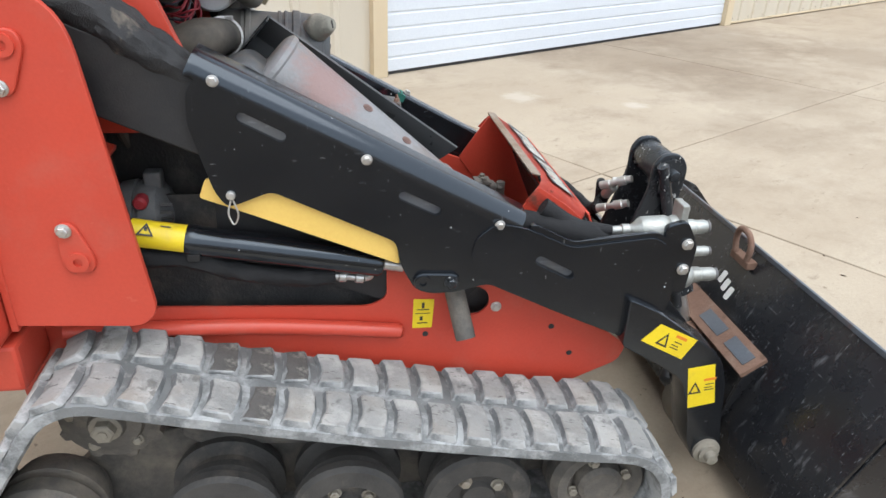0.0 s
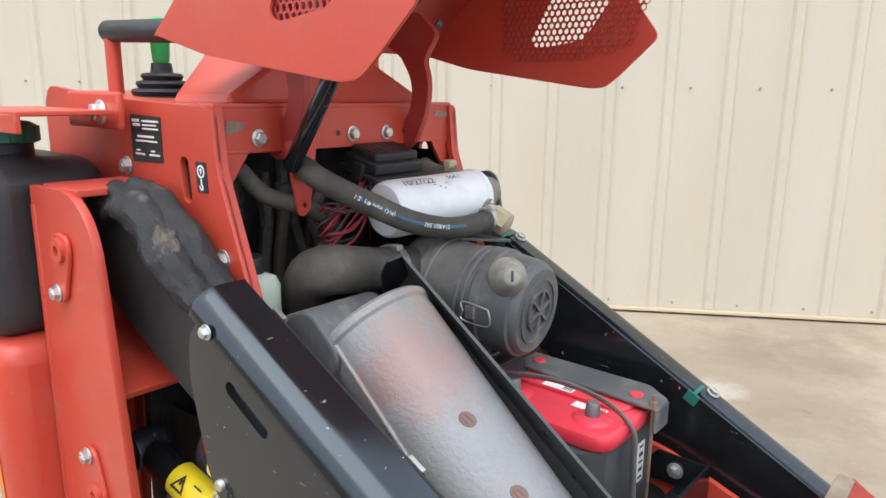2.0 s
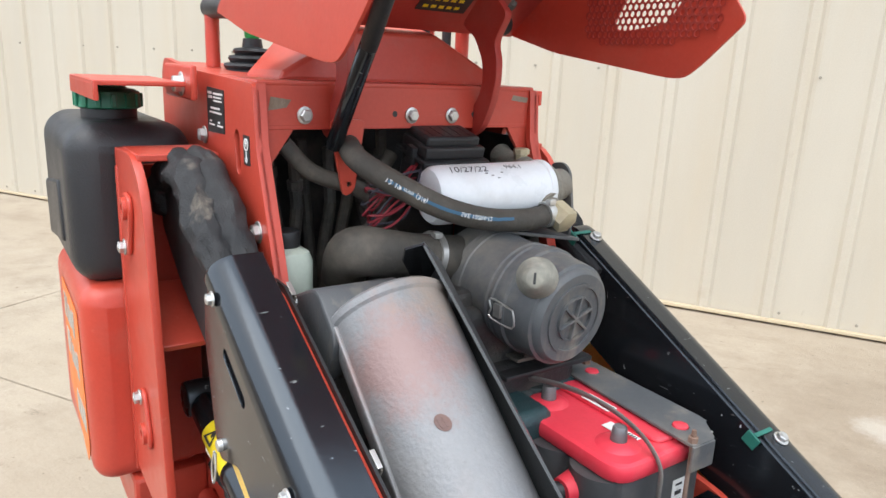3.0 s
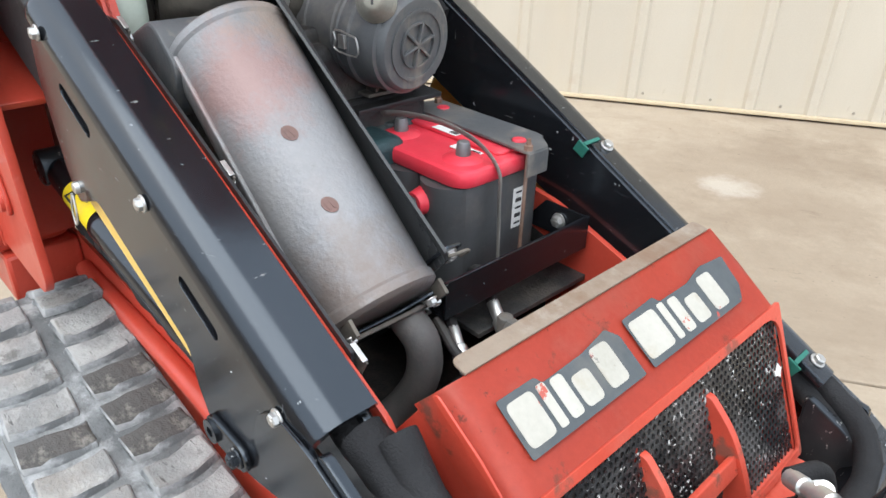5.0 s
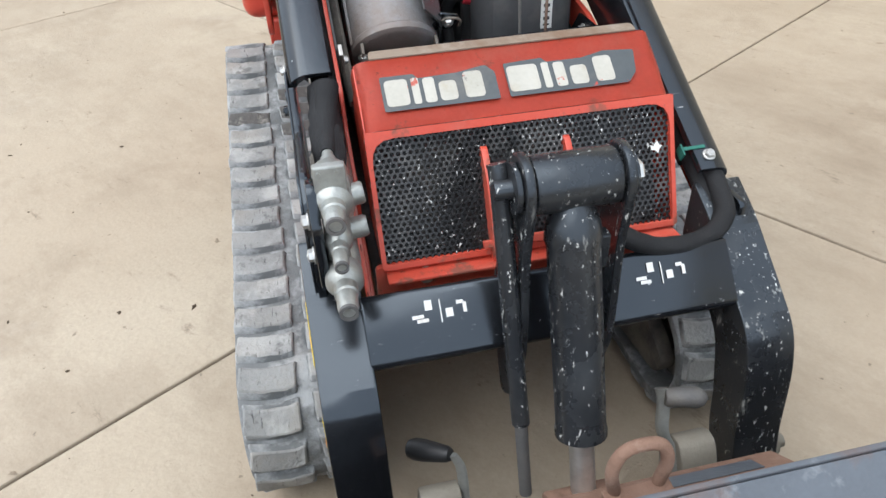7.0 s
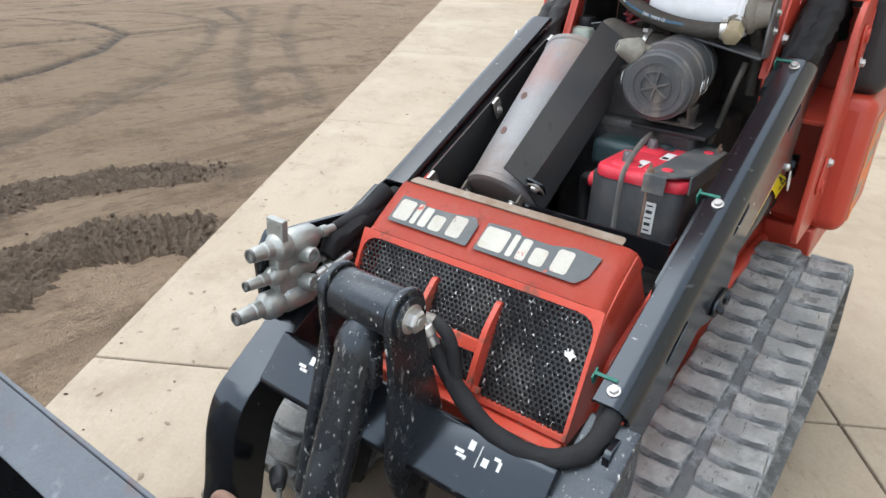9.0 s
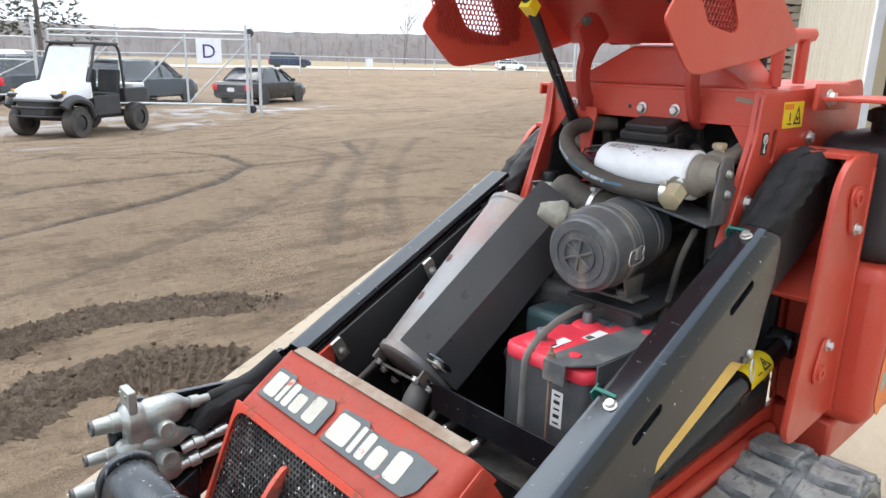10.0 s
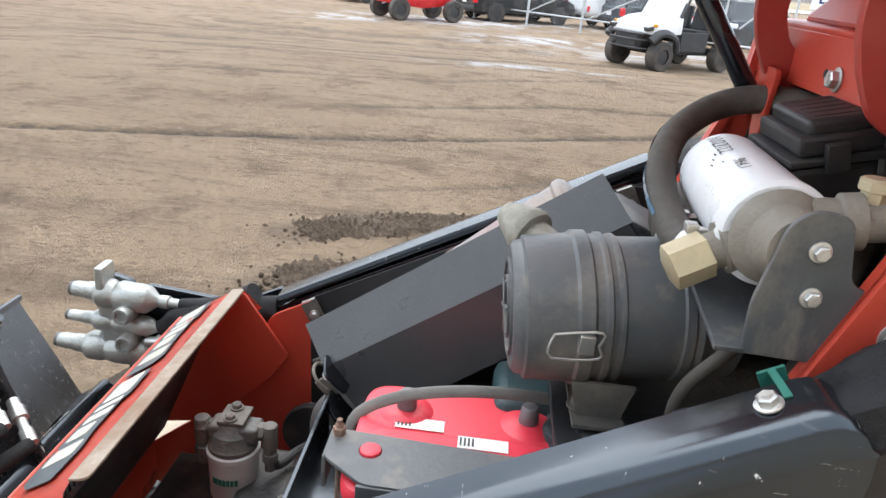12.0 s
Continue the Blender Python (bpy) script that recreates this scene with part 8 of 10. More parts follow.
def build_filter():
    a, b = Vector((-0.216, -0.016, 1.034)), Vector((-0.203, 0.184, 1.036))
    L = (b - a).length
    bm = bmesh.new()
    add_lathe(bm, a, b, [(0, 0.028), (0.002, 0.037), (0.008, 0.041), (0.016, 0.042), (L - 0.014, 0.042), (L - 0.012, 0.0436), (L - 0.004, 0.0436), (L, 0.040)], 44)
    flt = part("hydraulic_filter", bm, filter_white, loader, "white spin-on hydraulic filter with handwritten date")
    # handwriting wrapped round the canister
    for words, size, y, ang in (("10/27/22", 0.018, 0.035, 62), ("964.1", 0.014, 0.112, 66), ("10/27/22", 0.017, 0.005, -28)):
        tm = text_mesh(words, size)
        for v in tm.verts:
            along, arc = v.co.x, v.co.y
            t = radians(ang) + arc / 0.0424
            shear = arc * 0.25
            v.co = Vector((-0.216 + 0.0715 * (y + along + 0.016) + 0.0424 * math.cos(t), y + along + shear, 1.035 + 0.0424 * math.sin(t)))
        bmesh.ops.recalc_face_normals(tm, faces=tm.faces)
        part("handwriting", tm, black_ink, flt, "handwritten black marker date")
    smudge = bmesh.new()
    for k in range(7):
        t = radians(50 - k % 3 * 6)
        y0 = 0.04 + k * 0.009
        p = Vector((-0.210 + 0.0424 * math.cos(t), y0 + 0.02, 1.035 + 0.0424 * math.sin(t)))
        add_box(smudge, p, (0.0006, 0.004, 0.0015), pose(0, 0, 0, 0, -math.degrees(t), 0))
    part("faded_print", smudge, grey_pipe, flt)
    head = bmesh.new()
    add_lathe(head, (-0.203, 0.182, 1.036), (-0.205, 0.226, 1.040), [(0, 0.036), (0.006, 0.038), (0.012, 0.036), (0.018, 0.029), (0.034, 0.025), (0.044, 0.024)], 28)
    add_lathe(head, (-0.218, 0.165, 1.04), (-0.150, 0.172, 1.008), [(0, 0.020), (0.045, 0.019), (0.046, 0.0215), (0.055, 0.0215), (0.056, 0.0155), (0.070, 0.0155)], 20)
    add_lathe(head, (-0.222, 0.185, 1.05), (-0.33, 0.20, 1.07), [(0, 0.020), (0.02, 0.018), (0.022, 0.022), (0.036, 0.022), (0.038, 0.016), (0.09, 0.016), (0.11, 0.02)], 20)
    hd = part("filter_head", head, cast_dirty, loader, "grimy cast filter head")
    hexn = bmesh.new()
    add_lathe(hexn, (-0.160, 0.171, 1.012), (-0.128, 0.176, 0.995), [(0, 0.017), (0.001, 0.0195), (0.032, 0.0195), (0.034, 0.016)], 6)
    part("elbow_fitting", hexn, brass, hd, "dull brass elbow fitting")
    cap = bmesh.new()
    add_lathe(cap, (-0.262, 0.188, 1.072), (-0.262, 0.188, 1.1), [(0, 0.010), (0.008, 0.010), (0.009, 0.013), (0.016, 0.013), (0.018, 0.010)], 8)
    part("plug", cap, brass, hd)
    br = bmesh.new()
    plate_xz(br, round_poly([(-0.285, 0.985), (-0.250, 0.955), (-0.180, 0.958), (-0.178, 1.00), (-0.190, 1.062), (-0.206, 1.074), (-0.232, 1.070), (-0.243, 1.02), (-0.285, 1.012)], 0.010), 0.227, 0.232, bevel=0.001)
    add_box(br, (-0.208, 0.160, 0.972), (0.095, 0.145, 0.005), pose(0, 0, 0, -10, 0, 0), 0.001)
    bracket = part("filter_bracket", br, dusty_plastic, loader, "dusty black filter bracket")
    bolt(bracket, (-0.214, 0.232, 1.044), (0, 1, 0), 0.0060)
    bolt(bracket, (-0.217, 0.232, 1.009), (0, 1, 0), 0.0060)
    # return hose sweeping round the filter
    bm = bmesh.new()
    pts = [(-0.158, 0.166, 1.008), (-0.152, 0.120, 1.003), (-0.152, 0.050, 1.008), (-0.158, -0.020, 1.026), (-0.180, -0.080, 1.056), (-0.225, -0.115, 1.083), (-0.272, -0.110, 1.098), (-0.33, -0.08, 1.10)]
    add_tube(bm, pts, 0.0158, 18, 8)
    h = part("return_hose", bm, dusty_rubber, loader, "dusty black rubber return hose with blue print")
    cl = bmesh.new()
    add_ring(cl, (-0.1575, 0.160, 1.007), (-0.1565, 0.148, 1.006), 0.0195, 0.016)
    add_box(cl, (-0.148, 0.154, 1.026), (0.010, 0.012, 0.008), bevel=0.001)
    part("hose_clamp", cl, zinc, h, "bright worm drive clamp")
    st = bmesh.new()
    path = spline(pts[1:6], 8)
    for i in range(len(path) - 1):
        p, q = path[i], path[i + 1]
        t = (q - p).normalized()
        out_dir = Vector((0.7, -0.85, 0.3))
        out_dir = (out_dir - t * out_dir.dot(t)).normalized()
        w = t.cross(out_dir) * 0.0022
        if 4 < i < 26:
            st.faces.new([st.verts.new(x) for x in (p + out_dir * 0.0168 - w, q + out_dir * 0.0168 - w, q + out_dir * 0.0168 + w, p + out_dir * 0.0168 + w)])
    bmesh.ops.remove_doubles(st, verts=st.verts, dist=0.0012)
    bmesh.ops.recalc_face_normals(st, faces=st.faces)
    part("hose_stripe", st, blue_stripe, h, "faded blue hose stripe")
    # hose marking
    for words, i0 in (("SAE 100R4-12", 12), ("12 19 mm (3/4)", 23)):
        tm = text_mesh(words, 0.0085)
        L0 = [0.0]
        for p, q in zip(path, path[1:]):
            L0.append(L0[-1] + (q - p).length)
        base = L0[i0]
        for v in tm.verts:
            s = min(max(base - v.co.x, 0.001), L0[-1] - 0.001)
            j = max(k for k in range(len(L0)) if L0[k] <= s)
            p, q = path[j], path[j + 1]
            t = (q - p).normalized()
            od = Vector((0.7, -0.85, 0.3))
            od = (od - t * od.dot(t)).normalized()
            up = t.cross(od)
            pos = p + t * (s - L0[j])
            arc = -v.co.y / 0.0165
            v.co = pos + (od * math.cos(arc) + up * math.sin(arc)) * 0.0172
        part("hose_print", tm, white_ink, h, "white hose size marking")


build_filter()


seat(-0.016, 0.0, -0.003)


def build_fuse_box():
    bm = bmesh.new()
    tip = pose(0, 0, 0, 0, 14, 0)
    add_box(bm, (-0.285, 0.046, 1.081), (0.070, 0.104, 0.018), tip, 0.004)
    box = part("fuse_box", bm, black_plastic, loader, "black fuse and relay box")
    lid = bmesh.new()
    add_box(lid, (-0.284, 0.046, 1.095), (0.056, 0.092, 0.016), tip, 0.005, 3)
    top = part("box_lid", lid, black_plastic, box)
    brim = bmesh.new()
    add_box(brim, (-0.285, 0.046, 1.068), (0.082, 0.116, 0.007), tip, 0.002)
    part("box_brim", brim, black_plastic, box)
    for k in range(5):
        rib = bmesh.new()
        add_box(rib, (-0.283, 0.014 + k * 0.016, 1.1025), (0.040, 0.003, 0.002), tip, 0.0005)
        part("lid_rib", rib, black_plastic, top)
    for y in (-0.012, 0.104):
        clip = bmesh.new()
        add_box(clip, (-0.281, y, 1.070), (0.020, 0.008, 0.026), tip, 0.002)
        part("lid_clip", clip, black_plastic, box)
    low = bmesh.new()
    add_box(low, (-0.289, 0.046, 1.040), (0.074, 0.104, 0.046), tip, 0.006)
    base = part("box_base", low, black_plastic, box)
    for k in range(6):
        plug = bmesh.new()
        add_box(plug, (-0.250, 0.006 + k * 0.0165, 1.030), (0.012, 0.012, 0.034), tip, 0.002)
        part("connector_plug", plug, black_plastic, base)
    rnd = random.Random(2)
    for k in range(16):
        w = bmesh.new()
        x, z = -0.27 + rnd.uniform(-0.01, 0.02), 1.0 + rnd.uniform(-0.02, 0.03)
        add_tube(w, [(x - 0.01, -0.005, z + 0.03), (x + 0.012, -0.035 - rnd.random() * 0.03, z + rnd.uniform(-0.01, 0.03)), (x, -0.075 - rnd.random() * 0.02, z + rnd.uniform(-0.03, 0.01)), (x - 0.05, -0.06, z - 0.02)], 0.0018, 6, 5)
        part("wire", w, wire_red if k % 3 else wire_dark, loader, "red harness wire" if k % 3 else "dark harness wire")
    for pts, r in (([(-0.32, -0.19, 1.085), (-0.315, -0.15, 1.045), (-0.30, -0.085, 1.02), (-0.29, -0.05, 0.985), (-0.29, -0.09, 0.945), (-0.29, -0.125, 0.88), (-0.29, -0.135, 0.80)], 0.012), ([(-0.36, 0.0, 1.06), (-0.34, -0.05, 1.0), (-0.33, -0.02, 0.95), (-0.31, 0.03, 0.90)], 0.011), ([(-0.35, 0.10, 1.05), (-0.30, 0.15, 1.03), (-0.26, 0.20, 0.96), (-0.25, 0.21, 0.86)], 0.012), ([(-0.20, 0.20, 0.93), (-0.17, 0.195, 0.88), (-0.17, 0.18, 0.80), (-0.15, 0.17, 0.74)], 0.006)):
        bm = bmesh.new()
        add_tube(bm, pts, r, 12, 6)
        part("harness_hose", bm, dusty_rubber, loader, "dusty wrapped harness hose")


build_fuse_box()


def build_engine():
    bm = bmesh.new()
    add_box(bm, (-0.26, 0.02, 0.62), (0.34, 0.30, 0.36), bevel=0.02, segments=3)
    add_box(bm, (-0.27, 0.02, 0.83), (0.30, 0.18, 0.10), bevel=0.02, segments=3)
    eng = part("engine_block", bm, engine_iron, loader, "oily dark diesel engine block")
    for k in range(3):
        b = bmesh.new()
        add_box(b, (-0.36 + k * 0.09, 0.02, 0.885), (0.07, 0.13, 0.03), bevel=0.008)
        part("rocker_cover", b, engine_iron, eng)
    teal = bmesh.new()
    add_lathe(teal, (-0.13, 0.05, 0.69), (-0.02, 0.06, 0.70), [(0, 0.05), (0.02, 0.06), (0.05, 0.06), (0.06, 0.045), (0.09, 0.05), (0.10, 0.04)], 24)
    add_box(teal, (-0.07, 0.02, 0.735), (0.09, 0.10, 0.06), bevel=0.015, segments=3)
    add_cyl(teal, (-0.10, 0.10, 0.73), (-0.10, 0.10, 0.765), 0.024, 20, 0.004)
    add_box(teal, (-0.13, 0.12, 0.72), (0.10, 0.16, 0.09), bevel=0.02, segments=3)
    part("engine_pump", teal, engine_teal, eng, "dark teal painted engine pump")
    alt = bmesh.new()
    add_lathe(alt, (-0.39, -0.188, 0.665), (-0.305, -0.188, 0.665), [(0, 0.03), (0.004, 0.052), (0.028, 0.056), (0.03, 0.05), (0.036, 0.05), (0.038, 0.056), (0.066, 0.054), (0.08, 0.04), (0.09, 0.02)], 28)
    add_box(alt, (-0.33, -0.19, 0.725), (0.03, 0.03, 0.03), bevel=0.005)
    al = part("alternator", alt, alternator_grey, loader, "grey cast alternator with vents")
    vents = bmesh.new()
    for k in range(9):
        a = radians(150 + k * 14)
        add_box(vents, (-0.305, -0.185 + 0.0558 * math.cos(a), 0.665 + 0.0558 * math.sin(a)), (0.020, 0.004, 0.005), pose(0, 0, 0, math.degrees(a), 0, 0))
    part("vent_slot", vents, black_ink, al, "dark vent slots")
    tag = bmesh.new()
    add_box(tag, (-0.352, -0.239, 0.652), (0.016, 0.004, 0.022), bevel=0.001)
    part("alternator_tag", tag, surface("blue_tag", (0.05, 0.28, 0.42), None, 0.5, bump=0.0), al, "small blue tag")
    rcap = bmesh.new()
    add_lathe(rcap, (-0.345, -0.225, 0.70), (-0.345, -0.25, 0.70), [(0, 0.012), (0.02, 0.012), (0.025, 0.008)], 12)
    part("terminal_cap", rcap, wire_red, al, "dark red terminal cap")
    # coolant bottle
    bt = bmesh.new()
    add_plate(bt, round_poly([(-0.328, -0.232), (-0.252, -0.232), (-0.252, -0.170), (-0.328, -0.170)], 0.022, 6), Matrix.Translation((0, 0, 0.840)), 0.112, bevel=0.016)
    bottle = part("coolant_bottle", bt, bottle_white, loader, "milky plastic coolant bottle")
    cap = bmesh.new()
    add_cyl(cap, (-0.290, -0.20, 0.950), (-0.290, -0.20, 0.974), 0.020, 20, 0.003)
    part("bottle_cap", cap, black_plastic, bottle)
    # duct cover beside the muffler
    dc = bmesh.new()
    plate_xz(dc, round_poly([(-0.27, 0.79), (-0.13, 0.82), (-0.10, 0.885), (-0.155, 0.935), (-0.235, 0.90)], 0.02), -0.215, -0.10, bevel=0.004)
    part("belt_guard", dc, dusty_plastic, loader, "scuffed black belt guard")
    rail = bmesh.new()
    add_tube(rail, [(-0.20, -0.222, 0.86), (-0.02, -0.226, 0.755), (0.14, -0.226, 0.655), (0.24, -0.222, 0.60)], 0.012, 10, 4, flat=0.5)
    part("guard_rail", rail, dusty_steel, loader, "dusty flat steel rail along the side plate")
    # Added black sheets: they keep the bright slab from showing through the bay.
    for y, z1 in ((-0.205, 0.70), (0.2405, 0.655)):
        blocker = bmesh.new()
        plate_xz(blocker, round_poly([(-0.52, 0.37), (0.12, 0.37), (0.12, z1 - 0.06), (-0.10, z1), (-0.52, z1)], 0.01), y - 0.002, y + 0.002)
        part("engine_shroud", blocker, engine_iron, loader, "added black sheet that blocks the view through the side opening")
    # manifold of hose ends at the back
    rnd = random.Random(12)
    for k in range(8):
        b = bmesh.new()
        x, y = -0.42 - rnd.random() * 0.06, -0.16 + k * 0.03
        z = 0.95 + rnd.random() * 0.06
        add_lathe(b, (x, y, z), (x + 0.01, y - 0.01, z + 0.09), [(0, 0.010), (0.03, 0.010), (0.032, 0.013), (0.045, 0.013), (0.047, 0.009), (0.09, 0.009)], 8)
        part("valve_fitting", b, dusty_steel, loader, "grimy valve fitting")
        h = bmesh.new()
        add_tube(h, [(x, y, z), (x + 0.02, y + rnd.uniform(-0.03, 0.03), z - 0.12), (x + 0.05, y + rnd.uniform(-0.04, 0.04), z - 0.26)], 0.010, 10, 5)
        part("valve_hose", h, dusty_rubber, loader, "dusty valve hose")


build_engine()

# -- battery tray bar, fuel filter and fittings --
seat(0.0, 0.0, 0.004)
bar = bmesh.new()
add_box(bar, (0.165, 0.092, 0.632), (0.005, 0.285, 0.052), bevel=0.001)
add_box(bar, (0.143, 0.092, 0.608), (0.045, 0.285, 0.005), bevel=0.001)
plate_xz(bar, [(0.05, 0.61), (0.165, 0.61), (0.165, 0.657), (0.09, 0.657)], 0.228, 0.233)
tray = part("battery_bar", bar, black_paint, loader, "black angle iron battery bar")
bolt(tray, (0.12, 0.227, 0.635), (0, -1, 0), 0.009)
pan = bmesh.new()
add_box(pan, (0.02, 0.13, 0.555), (0.30, 0.24, 0.008), bevel=0.001)
part("battery_tray", pan, engine_iron, loader, "black battery tray")

FX, FZ = 0.278, -0.026
ff = bmesh.new()
add_lathe(ff, (FX, -0.012, 0.535 + FZ), (FX, -0.012, 0.70), [(0, 0.018), (0.004, 0.028), (0.012, 0.031), (0.072, 0.032), (0.074, 0.034), (0.080, 0.034), (0.082, 0.031)], 30)
fuel = part("fuel_filter", ff, surface("pale_filter_enamel", (0.50, 0.50, 0.485), (0.40, 0.405, 0.40), 0.4, scale=10, bump=0.03, layers=[(DUST, 9, 0.5, 0.8, 0.5, 0.8)]), loader, "dirty pale fuel filter under the grille lip")
fh = bmesh.new()
add_lathe(fh, (FX, -0.012, 0.615 + FZ), (FX, -0.012, 0.70), [(0, 0.031), (0.008, 0.032), (0.014, 0.028), (0.026, 0.026), (0.030, 0.022), (0.040, 0.018), (0.041, 0.0)], 24, cap=False)
add_box(fh, (FX - 0.004, -0.012, 0.642 + FZ), (0.064, 0.032, 0.022), bevel=0.005, segments=3)
part("fuel_filter_head", fh, head_cast, fuel, "grimy grey cast fuel filter head")
for side in (-1, 1):
    el = bmesh.new()
    tip = FX - 0.004 + side * 0.044
    add_lathe(el, (FX, -0.012, 0.642 + FZ), (tip, -0.012, 0.642 + FZ), [(0.024, 0.009), (0.031, 0.009), (0.032, 0.012), (0.042, 0.012)], 6)
    add_cyl(el, (tip, -0.012, 0.654 + FZ), (tip, -0.012, 0.618 + FZ), 0.0100, 12, 0.003)
    add_lathe(el, (tip, -0.012, 0.622 + FZ), (tip, -0.012, 0.585 + FZ), [(0, 0.0085), (0.010, 0.0085), (0.011, 0.0105), (0.022, 0.0105), (0.023, 0.0075), (0.037, 0.0075)], 10)
    part("elbow_fitting", el, head_cast, fuel, "grimy elbow fitting")
fb = bmesh.new()
add_box(fb, (FX - 0.002, -0.016, 0.6585 + FZ), (0.034, 0.040, 0.005), bevel=0.001)
part("filter_hanger", fb, dusty_steel, fuel, "dusty hanger plate")
for y in (-0.028, -0.004):
    bolt(fuel, (FX, y, 0.661 + FZ), (0, 0, 1), 0.0065, dusty_steel)
fp = bmesh.new()
for k in range(7):
    t = radians(60 + k * 9)
    add_box(fp, (FX + 0.0322 * math.cos(t), -0.012 + 0.0322 * math.sin(t), 0.580 + FZ), (0.001, 0.004, 0.009), pose(0, 0, 0, 0, 0, math.degrees(t)))
part("filter_print", fp, teal_clip, fuel, "teal print on the filter")
fhose = bmesh.new()
add_tube(fhose, [(0.228, -0.012, 0.578), (0.222, -0.020, 0.560), (0.20, -0.05, 0.565), (0.15, -0.05, 0.60)], 0.0065, 10, 6)
part("fuel_hose", fhose, hose_rubber, fuel)
for a, b in (((0.203, -0.046, 0.546), (0.143, -0.018, 0.581)), ((0.202, 0.034, 0.550), (0.142, 0.056, 0.589))):
    bm = bmesh.new()
    add_lathe(bm, a, b, [(0, 0.008), (0.02, 0.008), (0.022, 0.011), (0.034, 0.011), (0.036, 0.0085), (0.062, 0.0085)], 12)
    end = part("hose_end", bm, zinc, loader, "bright ribbed hose end")
    bm = bmesh.new()
    d = (Vector(b) - Vector(a)).normalized()
    add_tube(bm, [Vector(a) + d * 0.06, Vector(a) + d * 0.10, Vector(a) + d * 0.13 + Vector((0, 0, -0.02)), Vector(a) + d * 0.15 + Vector((0, 0, -0.08))], 0.0085, 10, 5)
    part("hose_tail", bm, hose_rubber, end)
hyd = bmesh.new()
add_box(hyd, (0.232, 0.005, 0.515), (0.07, 0.16, 0.06), bevel=0.01)
part("pump_block", hyd, engine_iron, loader, "dark hydraulic pump block")
seat(-0.027, -0.016, -0.001)
# -- battery: a thing of its own, strapped into the tray --
battery = thing("car_battery", "red-topped grey battery strapped into the tray", "battery", at=(0.0, 0.145, 0.559))


def build_battery():
    bm = bmesh.new()
    outline = round_poly([(-0.125, -0.080), (0.118, -0.080), (0.118, 0.088), (-0.125, 0.088)], 0.028, 6)
    add_plate(bm, outline, Matrix.Translation((0, 0.145, 0.561)), 0.168, bevel=0.003)
    part("battery_case", bm, battery_grey, battery, "dusty grey battery case")
    for k in range(3):
        bm = bmesh.new()
        add_cyl(bm, (-0.085 + k * 0.08, 0.145 - 0.062, 0.561), (-0.085 + k * 0.08, 0.145 - 0.062, 0.728), 0.040, 26)
        part("cell_barrel", bm, battery_grey, battery, "dusty grey round cell barrel")
    top = bmesh.new()
    add_plate(top, round_poly([(-0.130, -0.088), (0.124, -0.088), (0.124, 0.093), (-0.130, 0.093)], 0.034, 8), Matrix.Translation((0, 0.145, 0.728)), 0.024, bevel=0.007)
    for x in (-0.051, 0.077):
        add_lathe(top, (x, 0.105, 0.748), (x, 0.105, 0.8), [(0, 0.034), (0.006, 0.026), (0.009, 0.018), (0.010, 0.0)], 24, cap=False)
    add_plate(top, round_poly([(-0.11, 0.0), (0.105, 0.0), (0.105, 0.075), (-0.11, 0.075)], 0.014), Matrix.Translation((0, 0.145, 0.7515)), 0.006, bevel=0.003)
    for x in (-0.06, 0.06):
        add_lathe(top, (x, 0.060, 0.70), (x, 0.030, 0.70), [(0, 0.022), (0.02, 0.018), (0.03, 0.016)], 16)
    part("battery_top", top, battery_red, battery, "dusty red battery top")
    for x in (-0.051, 0.077):
        post = bmesh.new()
        add_lathe(post, (x, 0.105, 0.756), (x, 0.105, 0.8), [(0, 0.0105), (0.004, 0.0105), (0.018, 0.0090), (0.020, 0.0075), (0.0205, 0)], 22, cap=False)
        part("battery_post", post, lead, battery, "grey lead battery post")
    lug = bmesh.new()
    add_tube(lug, [(0.06, 0.034, 0.70), (0.05, 0.015, 0.695), (0.03, 0.005, 0.66), (0.03, 0.01, 0.60)], 0.012, 12, 6)
    part("terminal_boot", lug, black_plastic, battery, "black rubber terminal boot")
    for x, w in ((-0.005, 0.05), (0.06, 0.05)):
        lb = bmesh.new()
        add_box(lb, (x, 0.155 if x < 0.02 else 0.128, 0.7535 if x > 0.02 else 0.7585), (w, 0.018, 0.0008))
        sticker = part("battery_label", lb, white_ink, battery, "small white printed label")
        ink = bmesh.new()
        for k in range(4):
            add_box(ink, (x + w * 0.2 + k * 0.004, 0.155 if x < 0.02 else 0.128, 0.7544 if x > 0.02 else 0.7594), (0.0018, 0.012, 0.0006))
        part("label_print", ink, black_ink, sticker)
    fr = bmesh.new()
    add_box(fr, (0.1188, 0.178, 0.672), (0.0008, 0.022, 0.062))
    sticker = part("battery_label", fr, white_ink, battery, "white barcode label")
    ink = bmesh.new()
    for k in range(5):
        add_box(ink, (0.1194, 0.178, 0.648 + k * 0.012), (0.0006, 0.012, 0.006 if k % 2 else 0.003))
    part("label_print", ink, black_ink, sticker)


